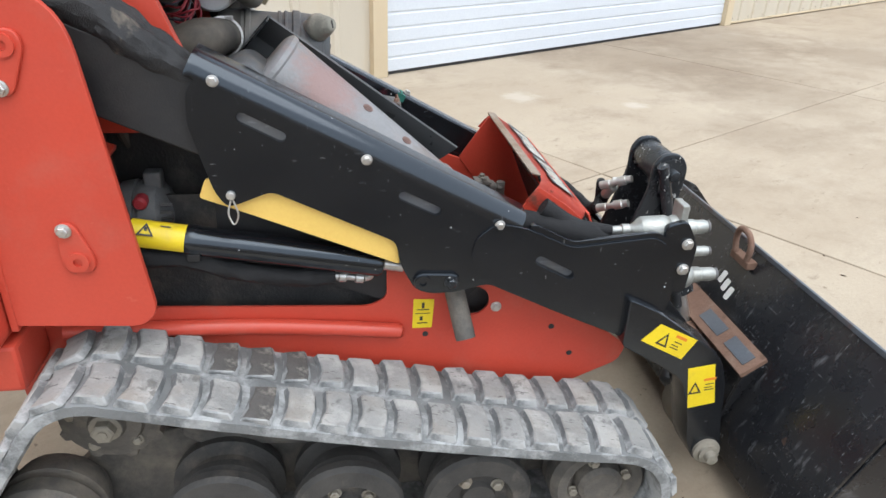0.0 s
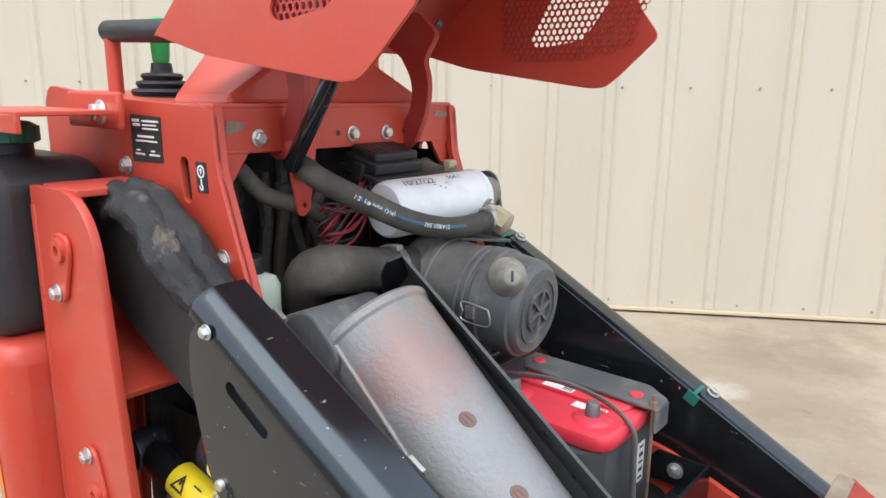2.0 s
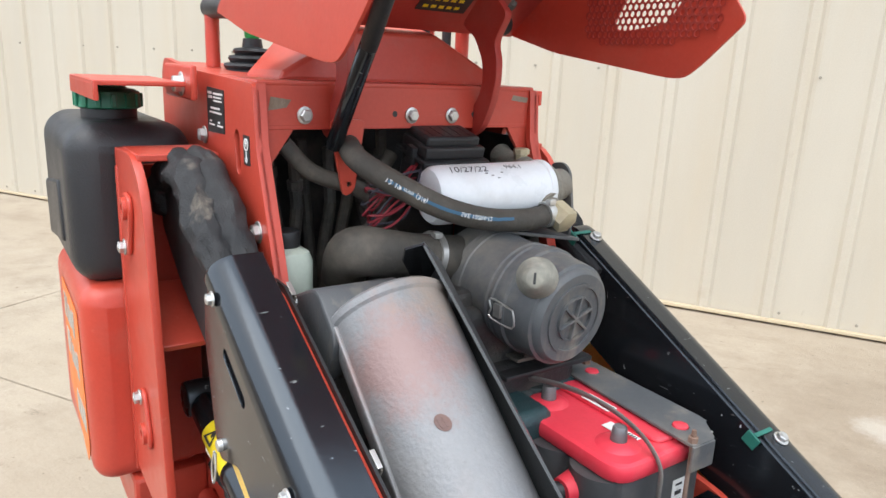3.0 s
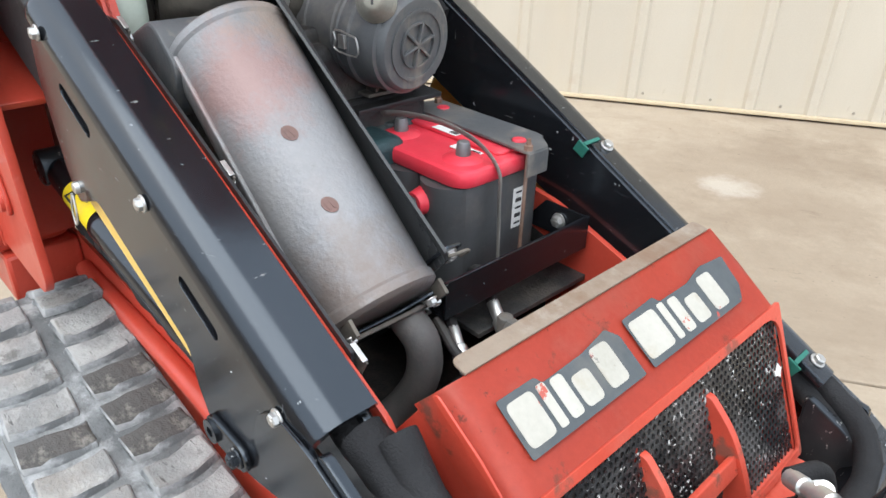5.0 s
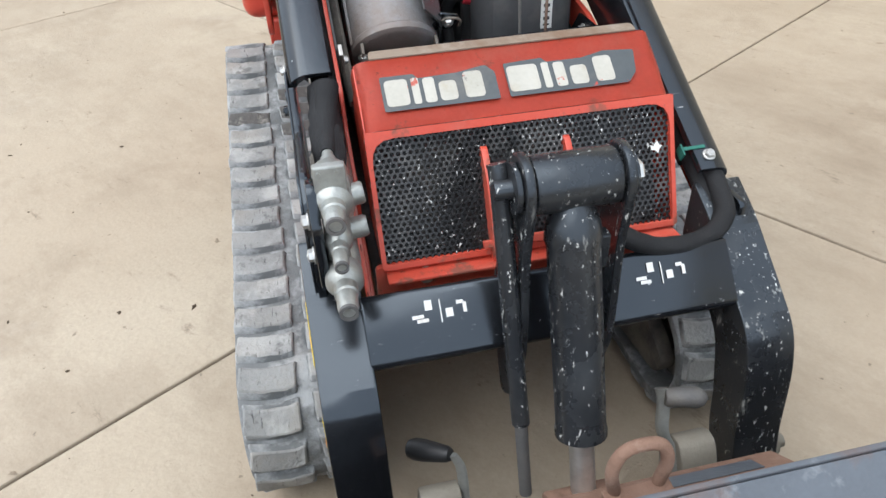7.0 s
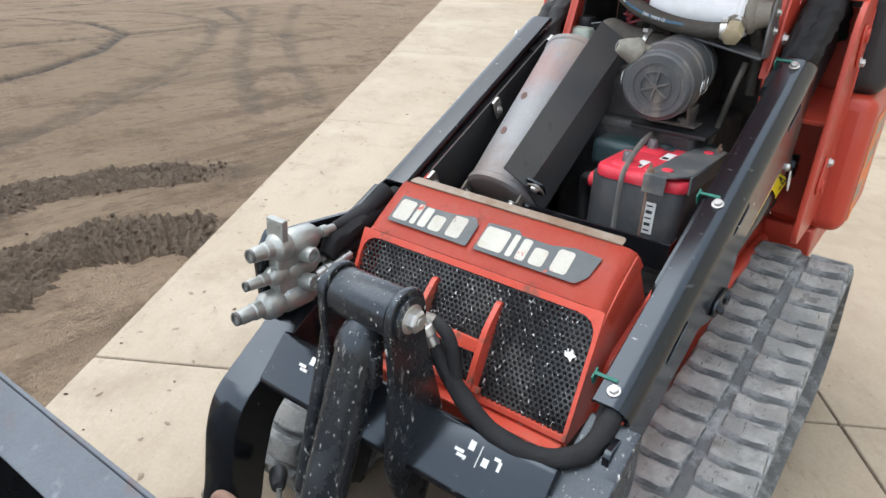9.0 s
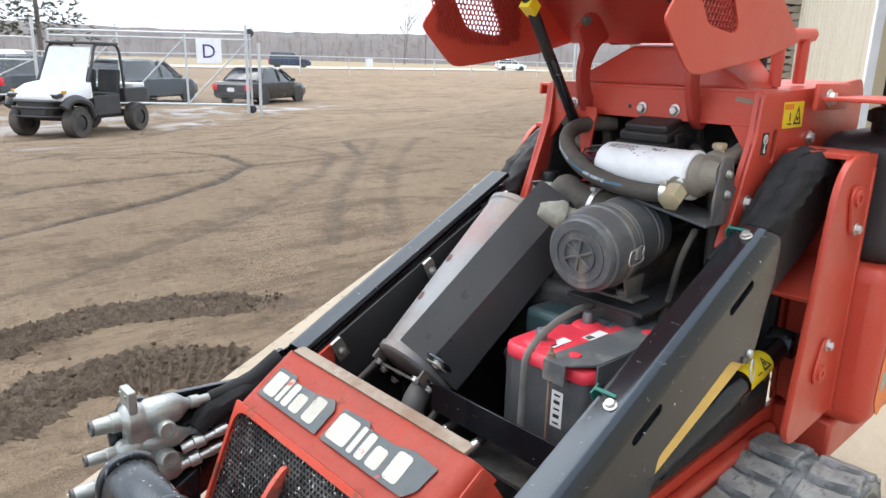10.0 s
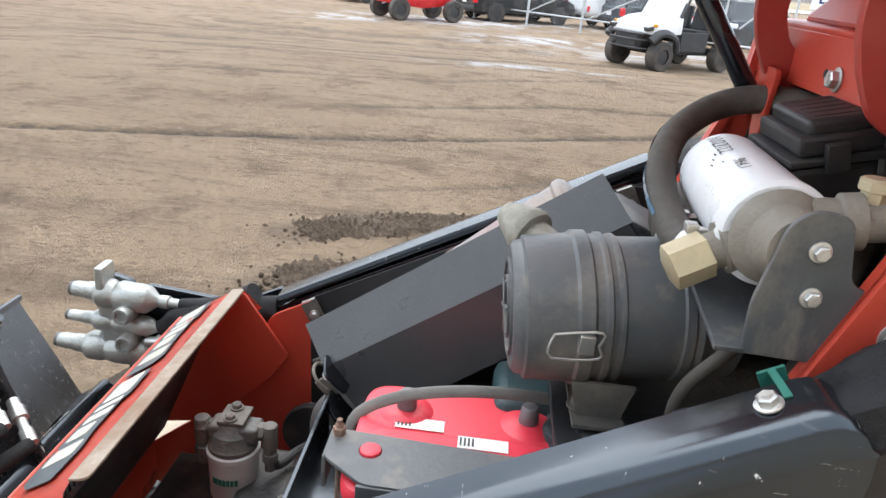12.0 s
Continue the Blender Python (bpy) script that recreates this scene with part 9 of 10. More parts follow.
build_battery()
hold = bmesh.new()
add_plate(hold, round_poly([(-0.13, 0.180), (0.142, 0.164), (0.142, 0.206), (0.10, 0.238), (-0.11, 0.240)], 0.008), Matrix.Translation((0, 0, 0.760)) @ pose(0, 0, 0, 0, 0, 0), 0.004, holes=[circle(0.100, 0.192, 0.011, 16)[::-1]], bevel=0.001)
add_box(hold, (-0.005, 0.238, 0.745), (0.22, 0.004, 0.034), bevel=0.001)
add_box(hold, (0.141, 0.185, 0.745), (0.004, 0.042, 0.034), bevel=0.001)
clampp = part("hold_down_plate", hold, dusty_plastic, battery, "dusty black hold-down plate")
for x, y in ((0.100, 0.192), (-0.075, 0.212)):
    rcap = bmesh.new()
    add_cyl(rcap, (x, y, 0.759), (x, y, 0.7665), 0.0105, 10, 0.002)
    part("vent_cap", rcap, battery_red, clampp, "red vent cap")
for x, y in ((0.134, 0.172), (-0.10, 0.225)):
    stud = bmesh.new()
    add_cyl(stud, (x, y, 0.60), (x, y, 0.780), 0.0028, 10)
    add_lathe(stud, (x, y, 0.764), (x, y, 0.8), [(0, 0.0065), (0.007, 0.0065), (0.008, 0.004), (0.011, 0.004)], 6)
    part("hold_down_stud", stud, rust_steel, clampp, "rusty threaded stud and nut")
strap = bmesh.new()
add_tube(strap, [(-0.13, 0.075, 0.70), (-0.132, 0.08, 0.745), (-0.09, 0.090, 0.775), (0.0, 0.108, 0.788), (0.08, 0.118, 0.778), (0.128, 0.120, 0.748), (0.134, 0.12, 0.70), (0.138, 0.122, 0.60)], 0.0062, 12, 6, flat=0.35)
part("battery_strap", strap, grey_strap, battery, "curved grey rubber carry strap")


seat()
# ---- the bucket, resting on the slab in front ----
bucket = thing("loader_bucket", "scratched black steel bucket with rusty edges on the slab", "bucket", at=(0.95, 0, 0))


def build_bucket():
    half = 0.565
    prof = [(0.960, 0.445), (0.881, 0.298), (0.806, 0.150), (0.800, 0.070), (0.84, 0.022), (0.93, 0.010), (1.42, 0.004)]
    bm = bmesh.new()
    inner = [(x + 0.009, z - 0.002) for x, z in prof[:4]] + [(x + 0.004, z + 0.009) for x, z in prof[4:]]
    plate_xz(bm, prof + inner[::-1], -half, half, bevel=0.0015)
    part("bucket_shell", bm, black_bucket, bucket, "scratched black bucket back and floor")
    for sign in (-1, 1):
        s = bmesh.new()
        plate_xz(s, round_poly([(0.975, 0.440), (0.815, 0.15), (0.812, 0.075), (0.85, 0.03), (1.40, 0.010), (1.38, 0.05), (1.10, 0.38)], 0.012), *sorted((sign * (half - 0.008), sign * (half + 0.002))), bevel=0.002)
        part("bucket_side", s, black_bucket, bucket, "scratched black bucket side plate")
    rim = bmesh.new()
    plate_xz(rim, [(0.960, 0.442), (1.022, 0.396), (1.026, 0.404), (0.963, 0.452)], -half - 0.004, half + 0.004, bevel=0.002)
    part("bucket_rim", rim, rim_steel, bucket, "blue-grey top flange with rusty edge")
    edge = bmesh.new()
    add_box(edge, (0.958, 0, 0.4485), (0.007, 2 * half + 0.012, 0.013), bevel=0.002)
    part("rim_edge", edge, rim_steel, bucket, "worn back edge with some rust")
    bar = bmesh.new()
    plate_xz(bar, [(0.826, 0.258), (0.880, 0.297), (0.875, 0.306), (0.820, 0.267)], -0.264, 0.264, bevel=0.0015)
    hb = part("hook_bar", bar, rust_steel, bucket, "rusty worn receiver hook bar")
    for y0, y1 in ((-0.245, -0.16), (-0.13, -0.04), (0.05, 0.22)):
        wear = bmesh.new()
        plate_xz(wear, [(0.835, 0.2785), (0.861, 0.2970), (0.8605, 0.2980), (0.8345, 0.2795)], y0, y1)
        part("worn_patch", wear, rim_steel, hb, "polished blue-grey worn patch")
    for sign in (-1, 1):
        g = bmesh.new()
        plate_xz(g, round_poly([(0.826, 0.256), (0.878, 0.294), (0.803, 0.15), (0.798, 0.08), (0.785, 0.10)], 0.006), *sorted((sign * 0.256, sign * 0.264)), bevel=0.0015)
        part("receiver_gusset", g, black_bucket, bucket, "black receiver gusset plate")
    tow = bmesh.new()
    add_tube(tow, [(0.925, 0.014, 0.425), (0.924, 0.020, 0.462), (0.922, 0.006, 0.490), (0.922, -0.030, 0.490), (0.924, -0.044, 0.462), (0.925, -0.038, 0.425)], 0.0075, 12, 6)
    add_box(tow, (0.934, -0.012, 0.416), (0.026, 0.08, 0.02), bevel=0.003)
    part("tow_ring", tow, rust_steel, bucket, "rusty welded lifting ring")
    d = Vector((-0.079, 0, -0.147)).normalized()
    n = Vector((d.z, 0, -d.x))
    m = Matrix((Vector((0, -1, 0)), -d, n)).transposed().to_4x4()
    m.translation = Vector((0.906, -0.01, 0.345)) + n * 0.0008
    for u, v, w, h in ((-0.026, 0.010, 0.018, 0.032), (0.0, 0.0, 0.018, 0.032), (0.027, -0.010, 0.018, 0.034)):
        nums = bmesh.new()
        add_plate(nums, round_poly([(u - w / 2, v - h / 2), (u + w / 2, v - h / 2), (u + w / 2, v + h / 2), (u - w / 2, v + h / 2)], 0.006), m, 0.0006)
        part("painted_mark", nums, white_ink, bucket, "smeared white paint mark")


build_bucket()

# quick attach plate with its lock levers
attach = bmesh.new()
plate_xz(attach, [(0.778, 0.165), (0.790, 0.165), (0.782, 0.085), (0.770, 0.085)], -0.25, 0.25)
qa = part("quick_attach_plate", attach, black_worn, loader, "chipped black quick attach plate")
for sign in (-1, 1):
    lv = bmesh.new()
    if sign < 0:
        add_tube(lv, [(0.715, -0.175, 0.262), (0.725, -0.165, 0.24), (0.745, -0.165, 0.19), (0.775, -0.17, 0.15)], 0.010, 10, 5, flat=0.45)
    else:
        add_tube(lv, [(0.69, 0.158, 0.285), (0.70, 0.160, 0.268), (0.72, 0.155, 0.225), (0.735, 0.165, 0.195), (0.76, 0.17, 0.15)], 0.011, 10, 5, flat=0.4)
    lever = part("lock_lever", lv, cast_zinc, qa, "bent grey lock lever")
    grip = bmesh.new()
    if sign < 0:
        add_lathe(grip, (0.668, -0.232, 0.236), (0.716, -0.176, 0.263), [(0, 0.008), (0.004, 0.014), (0.012, 0.0165), (0.03, 0.0165), (0.07, 0.012), (0.076, 0.009)], 18)
    else:
        add_lathe(grip, (0.700, 0.160, 0.276), (0.715, 0.225, 0.272), [(0, 0.012), (0.004, 0.015), (0.05, 0.0165), (0.06, 0.012), (0.065, 0.004)], 18)
    part("lever_grip", grip, black_plastic if sign < 0 else grey_pipe, lever, "worn lever grip")
for y in (-0.20, 0.20):
    lug = bmesh.new()
    plate_xz(lug, round_poly([(0.70, 0.15), (0.715, 0.21), (0.75, 0.22), (0.772, 0.18), (0.772, 0.11), (0.72, 0.09)], 0.02), y - 0.03, y + 0.03, bevel=0.004)
    part("attach_lug", lug, cast_dirty, qa, "rusty worn attach lug")


# ---- the far side of the yard ----
def frame_at(x, y, turn):
    return Matrix.Translation((x, y, yard_z(x, y))) @ Matrix.Rotation(radians(turn), 4, "Z")


def wheel_on(parent, at, r, w, rim_mat, hub=0.6):
    tyre = bmesh.new()
    add_lathe(tyre, (0, -w / 2, 0), (0, w / 2, 0), [(0, r * hub), (0.0, r * 0.92), (w * 0.12, r), (w * 0.88, r), (w, r * 0.92), (w, r * hub)], 22, cap=False)
    t = local("wheel", tyre, tyre_rubber, parent, "muddy black tyre", m=Matrix.Translation(at))
    rim = bmesh.new()
    add_lathe(rim, (0, -w * 0.42, 0), (0, w * 0.42, 0), [(0, r * 0.15), (0.01, r * hub), (w * 0.80, r * hub), (w * 0.84, r * 0.2)], 18)
    local("rim", rim, rim_mat, t)
    return t


def loft(bm, stations):
    """Closed skin through stations of (x, ring), each ring a list of (y, z)."""
    rings = [[bm.verts.new((x, y, z)) for y, z in ring] for x, ring in stations]
    k = len(rings[0])
    for a, b in zip(rings, rings[1:]):
        for i in range(k):
            bm.faces.new((a[i], a[(i + 1) % k], b[(i + 1) % k], b[i]))
    bm.faces.new(rings[0][::-1])
    bm.faces.new(rings[-1])
    bmesh.ops.recalc_face_normals(bm, faces=bm.faces)


def body_ring(w, low, belt):
    mid = low + (belt - low) * 0.45
    half = [(w * 0.84, low), (w * 0.98, low + 0.08), (w, mid), (w * 0.985, belt - 0.06), (w * 0.93, belt)]
    return [(-a, b) for a, b in half] + [(a, b) for a, b in half[::-1]]


def cabin_ring(w0, w1, belt, roof):
    half = [(w0, belt - 0.02), (w0 * 0.35 + w1 * 0.65, belt + (roof - belt) * 0.62), (w1, roof - 0.05), (w1 * 0.88, roof)]
    return [(-a, b) for a, b in half] + [(a, b) for a, b in half[::-1]]


def car(name, label, paint, at, turn, length=4.6, width=1.82, height=1.45, tall=False, lamp=None, category="car"):
    """A parked car facing its own +x: body shell, glass cabin, roof, pillars, lamps, bumper, plate bar, wheels."""
    ob = new(name)
    ob.matrix_basis = frame_at(*at, turn)
    tagged(ob, label, category, "parked cars")
    L, w = length / 2, width / 2
    belt = height * (0.60 if tall else 0.63)
    low = 0.26 if tall else 0.20
    hood = belt * (0.93 if tall else 0.88)
    tail = belt * (1.0 if tall else 0.98)
    bm = bmesh.new()
    loft(bm, [(-L, body_ring(w * 0.86, low + 0.12, tail * 0.86)), (-L + 0.10, body_ring(w * 0.95, low + 0.04, tail * 0.97)), (-L + 0.5, body_ring(w, low, tail)), (-0.1, body_ring(w, low, belt)), (L * 0.42, body_ring(w, low, belt * 0.99)), (L - 0.55, body_ring(w * 0.98, low, hood)), (L - 0.14, body_ring(w * 0.9, low + 0.03, hood * 0.84)), (L, body_ring(w * 0.78, low + 0.1, hood * 0.66))])
    local("body", bm, paint, ob)
    back = -L + (0.12 if tall else 0.75)
    top0 = back + (0.28 if tall else 0.62)
    top1, front = L * 0.12, L * 0.42 + 0.12
    cab = bmesh.new()
    loft(cab, [(back, cabin_ring(w * 0.88, w * 0.80, belt, belt + 0.05)), (top0, cabin_ring(w * 0.92, w * 0.72, belt, height - 0.03)), ((top0 + top1) / 2, cabin_ring(w * 0.93, w * 0.74, belt, height - 0.01)), (top1, cabin_ring(w * 0.93, w * 0.73, belt, height - 0.04)), (front, cabin_ring(w * 0.90, w * 0.82, belt, belt + 0.03))])
    local("window_glass", cab, glass_dark, ob, "tinted window glass")
    roof = bmesh.new()
    loft(roof, [(top0 - 0.12, [(-w * 0.66, height - 0.10), (-w * 0.6, height - 0.02), (w * 0.6, height - 0.02), (w * 0.66, height - 0.10)]), ((top0 + top1) / 2, [(-w * 0.76, height - 0.07), (-w * 0.64, height + 0.012), (w * 0.64, height + 0.012), (w * 0.76, height - 0.07)]), (top1 + 0.06, [(-w * 0.70, height - 0.12), (-w * 0.62, height - 0.04), (w * 0.62, height - 0.04), (w * 0.70, height - 0.12)])])
    local("roof", roof, paint, ob)
    for sign in (-1, 1):
        for (xa, za), (xb, zb) in (((back + 0.02, belt), (top0, height - 0.06)), ((-0.05, belt), (-0.08, height - 0.06)), ((front - 0.02, belt), (top1, height - 0.07))):
            p = bmesh.new()
            add_tube(p, [(xa, sign * w * 0.93, za), ((xa + xb) / 2, sign * w * 0.86, (za + zb) / 2), (xb, sign * w * 0.745, zb)], 0.045, 8, 3)
            local("pillar", p, paint, ob)
        lm = bmesh.new()
        add_box(lm, (-L + 0.05, sign * w * 0.80, tail * 0.76), (0.16, w * 0.24, 0.30 if tall else 0.22), pose(0, 0, 0, 0, 0, sign * 18), 0.02)
        local("tail_lamp", lm, tail_red, ob, "red tail lamp")
        hl = bmesh.new()
        add_box(hl, (L - 0.16, sign * w * 0.72, hood * 0.76), (0.16, w * 0.3, 0.10), pose(0, 0, 0, 0, 0, -sign * 14), 0.02)
        local("headlamp", hl, filter_white, ob, "clear headlamp")
        mir = bmesh.new()
        add_box(mir, (front - 0.22, sign * (w + 0.06), belt + 0.05), (0.10, 0.16, 0.11), bevel=0.03)
        local("mirror", mir, paint, ob)
        for x in (-L + 0.95, L - 0.90):
            arch = bmesh.new()
            add_cyl(arch, (x, sign * (w - 0.02), 0.33), (x, sign * (w + 0.006), 0.33), 0.38, 26)
            local("wheel_arch", arch, vehicle_plastic, ob, "dark wheel arch")
            wheel_on(ob, (x, sign * (w - 0.09), 0.325), 0.325, 0.22, car_silver)
    bump = bmesh.new()
    add_box(bump, (-L + 0.02, 0, low + 0.2), (0.10, w * 1.7, 0.16), bevel=0.04)
    local("rear_bumper", bump, vehicle_plastic if tall else paint, ob)
    plate = bmesh.new()
    add_box(plate, (-L - 0.012, 0, tail * 0.66), (0.02, 0.31, 0.15), bevel=0.003)
    local("plate", plate, white_paint, ob, "plain pale plate")
    return ob


def utv():
    ob = new("utility_vehicle")
    ob.matrix_basis = frame_at(-4.2, -17.7, 35.8) @ Matrix.Diagonal((1.1, 1.1, 1.1, 1))
    tagged(ob, "white and black utility side-by-side parked on muddy yard", "utility vehicle")
    hood = bmesh.new()
    loft(hood, [(0.45, [(-0.66, 0.78), (-0.64, 1.12), (0.64, 1.12), (0.66, 0.78)]), (0.9, [(-0.66, 0.72), (-0.60, 1.06), (0.60, 1.06), (0.66, 0.72)]), (1.25, [(-0.6, 0.74), (-0.52, 0.95), (0.52, 0.95), (0.6, 0.74)]), (1.36, [(-0.44, 0.76), (-0.40, 0.86), (0.40, 0.86), (0.44, 0.76)])])
    rim_bevel(hood, hood.faces[:], 0.03)
    local("hood", hood, white_paint, ob, "white plastic hood")
    nose = bmesh.new()
    loft(nose, [(0.7, [(-0.36, 0.34), (-0.40, 0.80), (0.40, 0.80), (0.36, 0.34)]), (1.34, [(-0.34, 0.40), (-0.44, 0.78), (0.44, 0.78), (0.34, 0.40)]), (1.42, [(-0.26, 0.46), (-0.34, 0.72), (0.34, 0.72), (0.26, 0.46)])])
    rim_bevel(nose, nose.faces[:], 0.02)
    local("front_fascia", nose, vehicle_plastic, ob, "black front fascia and grille")
    for z, x in ((0.45, 1.50), (0.62, 1.52), (0.74, 1.47)):
        b = bmesh.new()
        add_tube(b, [(x - 0.22, -0.52, z), (x - 0.05, -0.42, z), (x, -0.2, z), (x, 0.2, z), (x - 0.05, 0.42, z), (x - 0.22, 0.52, z)], 0.022, 8, 4)
        local("bumper_bar", b, vehicle_plastic, ob, "black tube bumper")
    for sign in (-1, 1):
        h = bmesh.new()
        add_box(h, (1.29, sign * 0.46, 0.86), (0.16, 0.28, 0.09), pose(0, 0, 0, 0, 12, -sign * 20), 0.02)
        local("headlamp", h, glass_dark, ob, "clear headlamp")
        a = bmesh.new()
        add_box(a, (1.20, sign * 0.58, 0.93), (0.08, 0.07, 0.06), bevel=0.01)
        local("marker_lamp", a, amber_lens, ob, "amber marker lamp")
        f = bmesh.new()
        add_tube(f, [(1.32, sign * 0.64, 0.62), (1.15, sign * 0.66, 0.76), (0.9, sign * 0.67, 0.78), (0.62, sign * 0.67, 0.66), (0.52, sign * 0.66, 0.42)], 0.07, 8, 4, flat=1.4)
        local("fender", f, vehicle_plastic, ob, "black fender flare")
        for x in (-0.975, 0.975):
            wheel_on(ob, (x, sign * 0.62, 0.315), 0.315, 0.25, vehicle_plastic, 0.5)
        c = bmesh.new()
        add_tube(c, [(0.52, sign * 0.60, 1.08), (0.30, sign * 0.58, 1.50), (0.12, sign * 0.55, 1.84), (-0.2, sign * 0.55, 1.87), (-0.58, sign * 0.56, 1.84), (-0.62, sign * 0.60, 1.4), (-0.64, sign * 0.62, 0.75)], 0.03, 10, 5)
        local("cage_tube", c, vehicle_plastic, ob, "black roll cage tube")
        d = bmesh.new()
        add_box(d, (0.02, sign * 0.64, 0.62), (0.85, 0.05, 0.42), bevel=0.03)
        local("side_door", d, vehicle_plastic, ob, "black half door")
        st = bmesh.new()
        add_box(st, (-0.35, sign * 0.30, 0.80), (0.46, 0.5, 0.14), bevel=0.04)
        add_box(st, (-0.56, sign * 0.30, 1.10), (0.13, 0.5, 0.52), pose(0, 0, 0, 0, -10, 0), 0.04)
        local("seat", st, vehicle_plastic, ob, "black seat")
    ch = bmesh.new()
    add_box(ch, (0.0, 0, 0.40), (1.9, 0.8, 0.16), bevel=0.02)
    add_box(ch, (0.45, 0, 0.85), (0.10, 1.2, 0.5), bevel=0.03)
    local("chassis", ch, vehicle_plastic, ob)
    rf = bmesh.new()
    add_box(rf, (-0.22, 0, 1.90), (0.84, 1.16, 0.05), bevel=0.02)
    local("roof", rf, vehicle_plastic, ob, "black hard roof")
    ws = bmesh.new()
    add_plate(ws, round_poly([(-0.55, 0.0), (0.55, 0.0), (0.50, 0.82), (-0.50, 0.82)], 0.03), Matrix.Translation((0.53, 0, 1.07)) @ Matrix.Rotation(radians(-25.5), 4, "Y") @ YZ, 0.008)
    # Opaque pane; its pale grey is the sky's reflection as base colour.
    glass = local("windscreen", ws, surface("sky_reflection_pane", (0.55, 0.57, 0.58), (0.48, 0.5, 0.52), 0.25, bump=0.0), ob, "opaque windscreen with the sky's reflection put into its pale colour")
    bed = bmesh.new()
    add_box(bed, (-1.05, 0, 0.80), (0.85, 1.28, 0.32), bevel=0.03)
    local("cargo_bed", bed, vehicle_plastic, ob, "black cargo bed")
    rack = bmesh.new()
    add_box(rack, (-1.28, 0, 1.0), (0.42, 1.1, 0.10), bevel=0.03)
    local("bed_cover", rack, white_paint, ob, "pale load in the bed")


utv()


def buggy():
    ob = new("off_road_buggy")
    ob.matrix_basis = frame_at(3.1, -25.4, 36)
    tagged(ob, "red off-road buggy with tube cage in the yard", "buggy")
    b = bmesh.new()
    loft(b, [(-1.2, [(-0.45, 0.55), (-0.5, 0.95), (0.5, 0.95), (0.45, 0.55)]), (0.1, [(-0.65, 0.42), (-0.68, 0.85), (0.68, 0.85), (0.65, 0.42)]), (0.9, [(-0.5, 0.5), (-0.5, 0.95), (0.5, 0.95), (0.5, 0.5)]), (1.5, [(-0.25, 0.55), (-0.22, 0.72), (0.22, 0.72), (0.25, 0.55)])])
    rim_bevel(b, b.faces[:], 0.03)
    local("body", b, car_red, ob)
    for sign in (-1, 1):
        c = bmesh.new()
        add_tube(c, [(0.85, sign * 0.5, 0.92), (0.45, sign * 0.55, 1.35), (0.2, sign * 0.5, 1.62), (-0.6, sign * 0.5, 1.62), (-1.1, sign * 0.5, 0.95)], 0.03, 8, 4)
        local("cage_tube", c, car_red, ob)
        arm = bmesh.new()
        add_tube(arm, [(0.95, sign * 0.3, 0.55), (1.05, sign * 0.7, 0.42)], 0.03, 8, 2)
        add_tube(arm, [(-0.7, sign * 0.4, 0.55), (-1.05, sign * 0.7, 0.42)], 0.035, 8, 2)
        local("suspension_arm", arm, car_silver, ob)
        for x in (-1.1, 1.05):
            wheel_on(ob, (x, sign * 0.74, 0.37), 0.37, 0.28, vehicle_plastic, 0.5)
    s = bmesh.new()
    add_box(s, (-0.35, 0, 1.0), (0.4, 1.0, 0.6), bevel=0.08)
    local("seat", s, vehicle_plastic, ob)


buggy()
car("parked_sedan", "black four-door sedan parked behind the gate", car_black, (-13.85, -26.75), 209.5)
car("parked_crossover", "dark grey crossover parked behind the gate", car_grey, (-9.41, -27.93), 211.3, 4.6, 1.86, 1.66, True)
car("parked_suv", "black suv parked behind the fence", car_black, (-0.5, -29.6), 211, 4.8, 1.92, 1.78, True)
car("parked_crossover", "white crossover parked behind the fence", white_paint, (0.6, -33.0), 211, 4.5, 1.84, 1.66, True)
car("parked_suv", "dark grey suv parked behind the fence", car_grey, (-6.2, -30.4), 211, 4.7, 1.88, 1.74, True)
car("parked_hatchback", "red compact car among parked cars", car_red, (-4.6, -37.0), 211, 4.3, 1.8, 1.6, True)
car("parked_crossover", "white suv on the far road", white_paint, (-81.5, -74.5), 150, 4.7, 1.88, 1.7, True)
car("parked_suv", "dark blue suv on the far road", car_blue, (-42.5, -73.5), 150, 4.8, 1.9, 1.75, True)
car("parked_sedan", "silver sedan among parked cars", car_silver, (5.4, -33.6), 211)


def trailer():
    ob = new("camper_trailer")
    ob.matrix_basis = frame_at(-4.4, -31.0, 211)
    tagged(ob, "small rounded white camper trailer behind the fence", "trailer")
    b = bmesh.new()
    add_box(b, (0, 0, 1.15), (3.2, 1.9, 1.5), bevel=0.32, segments=5)
    local("body", b, white_paint, ob)
    f = bmesh.new()
    add_box(f, (0.6, 0, 0.42), (4.2, 0.5, 0.10), bevel=0.01)
    local("frame", f, vehicle_plastic, ob)
    for sign in (-1, 1):
        lamp = bmesh.new()
        add_box(lamp, (-1.6, sign * 0.72, 0.75), (0.05, 0.12, 0.2), bevel=0.01)
        local("tail_lamp", lamp, tail_red, ob, "red tail lamp")
        wheel_on(ob, (-0.1, sign * 0.86, 0.31), 0.31, 0.2, car_silver)
    wbm = bmesh.new()
    add_box(wbm, (-1.595, 0, 1.35), (0.02, 0.9, 0.4), bevel=0.006)
    local("rear_window", wbm, glass_dark, ob, "dark rear window")


trailer()

# -- galvanised fence with a sliding gate --
FENCE_A, FENCE_WAY = Vector((-10.4, -21.2)), Vector((0.81, -0.587)).normalized()


def fence_frame(u):
    p = FENCE_A + FENCE_WAY * u
    return Matrix.Translation((p.x, p.y, yard_z(p.x, p.y))) @ Matrix.Rotation(math.atan2(FENCE_WAY.y, FENCE_WAY.x), 4, "Z")


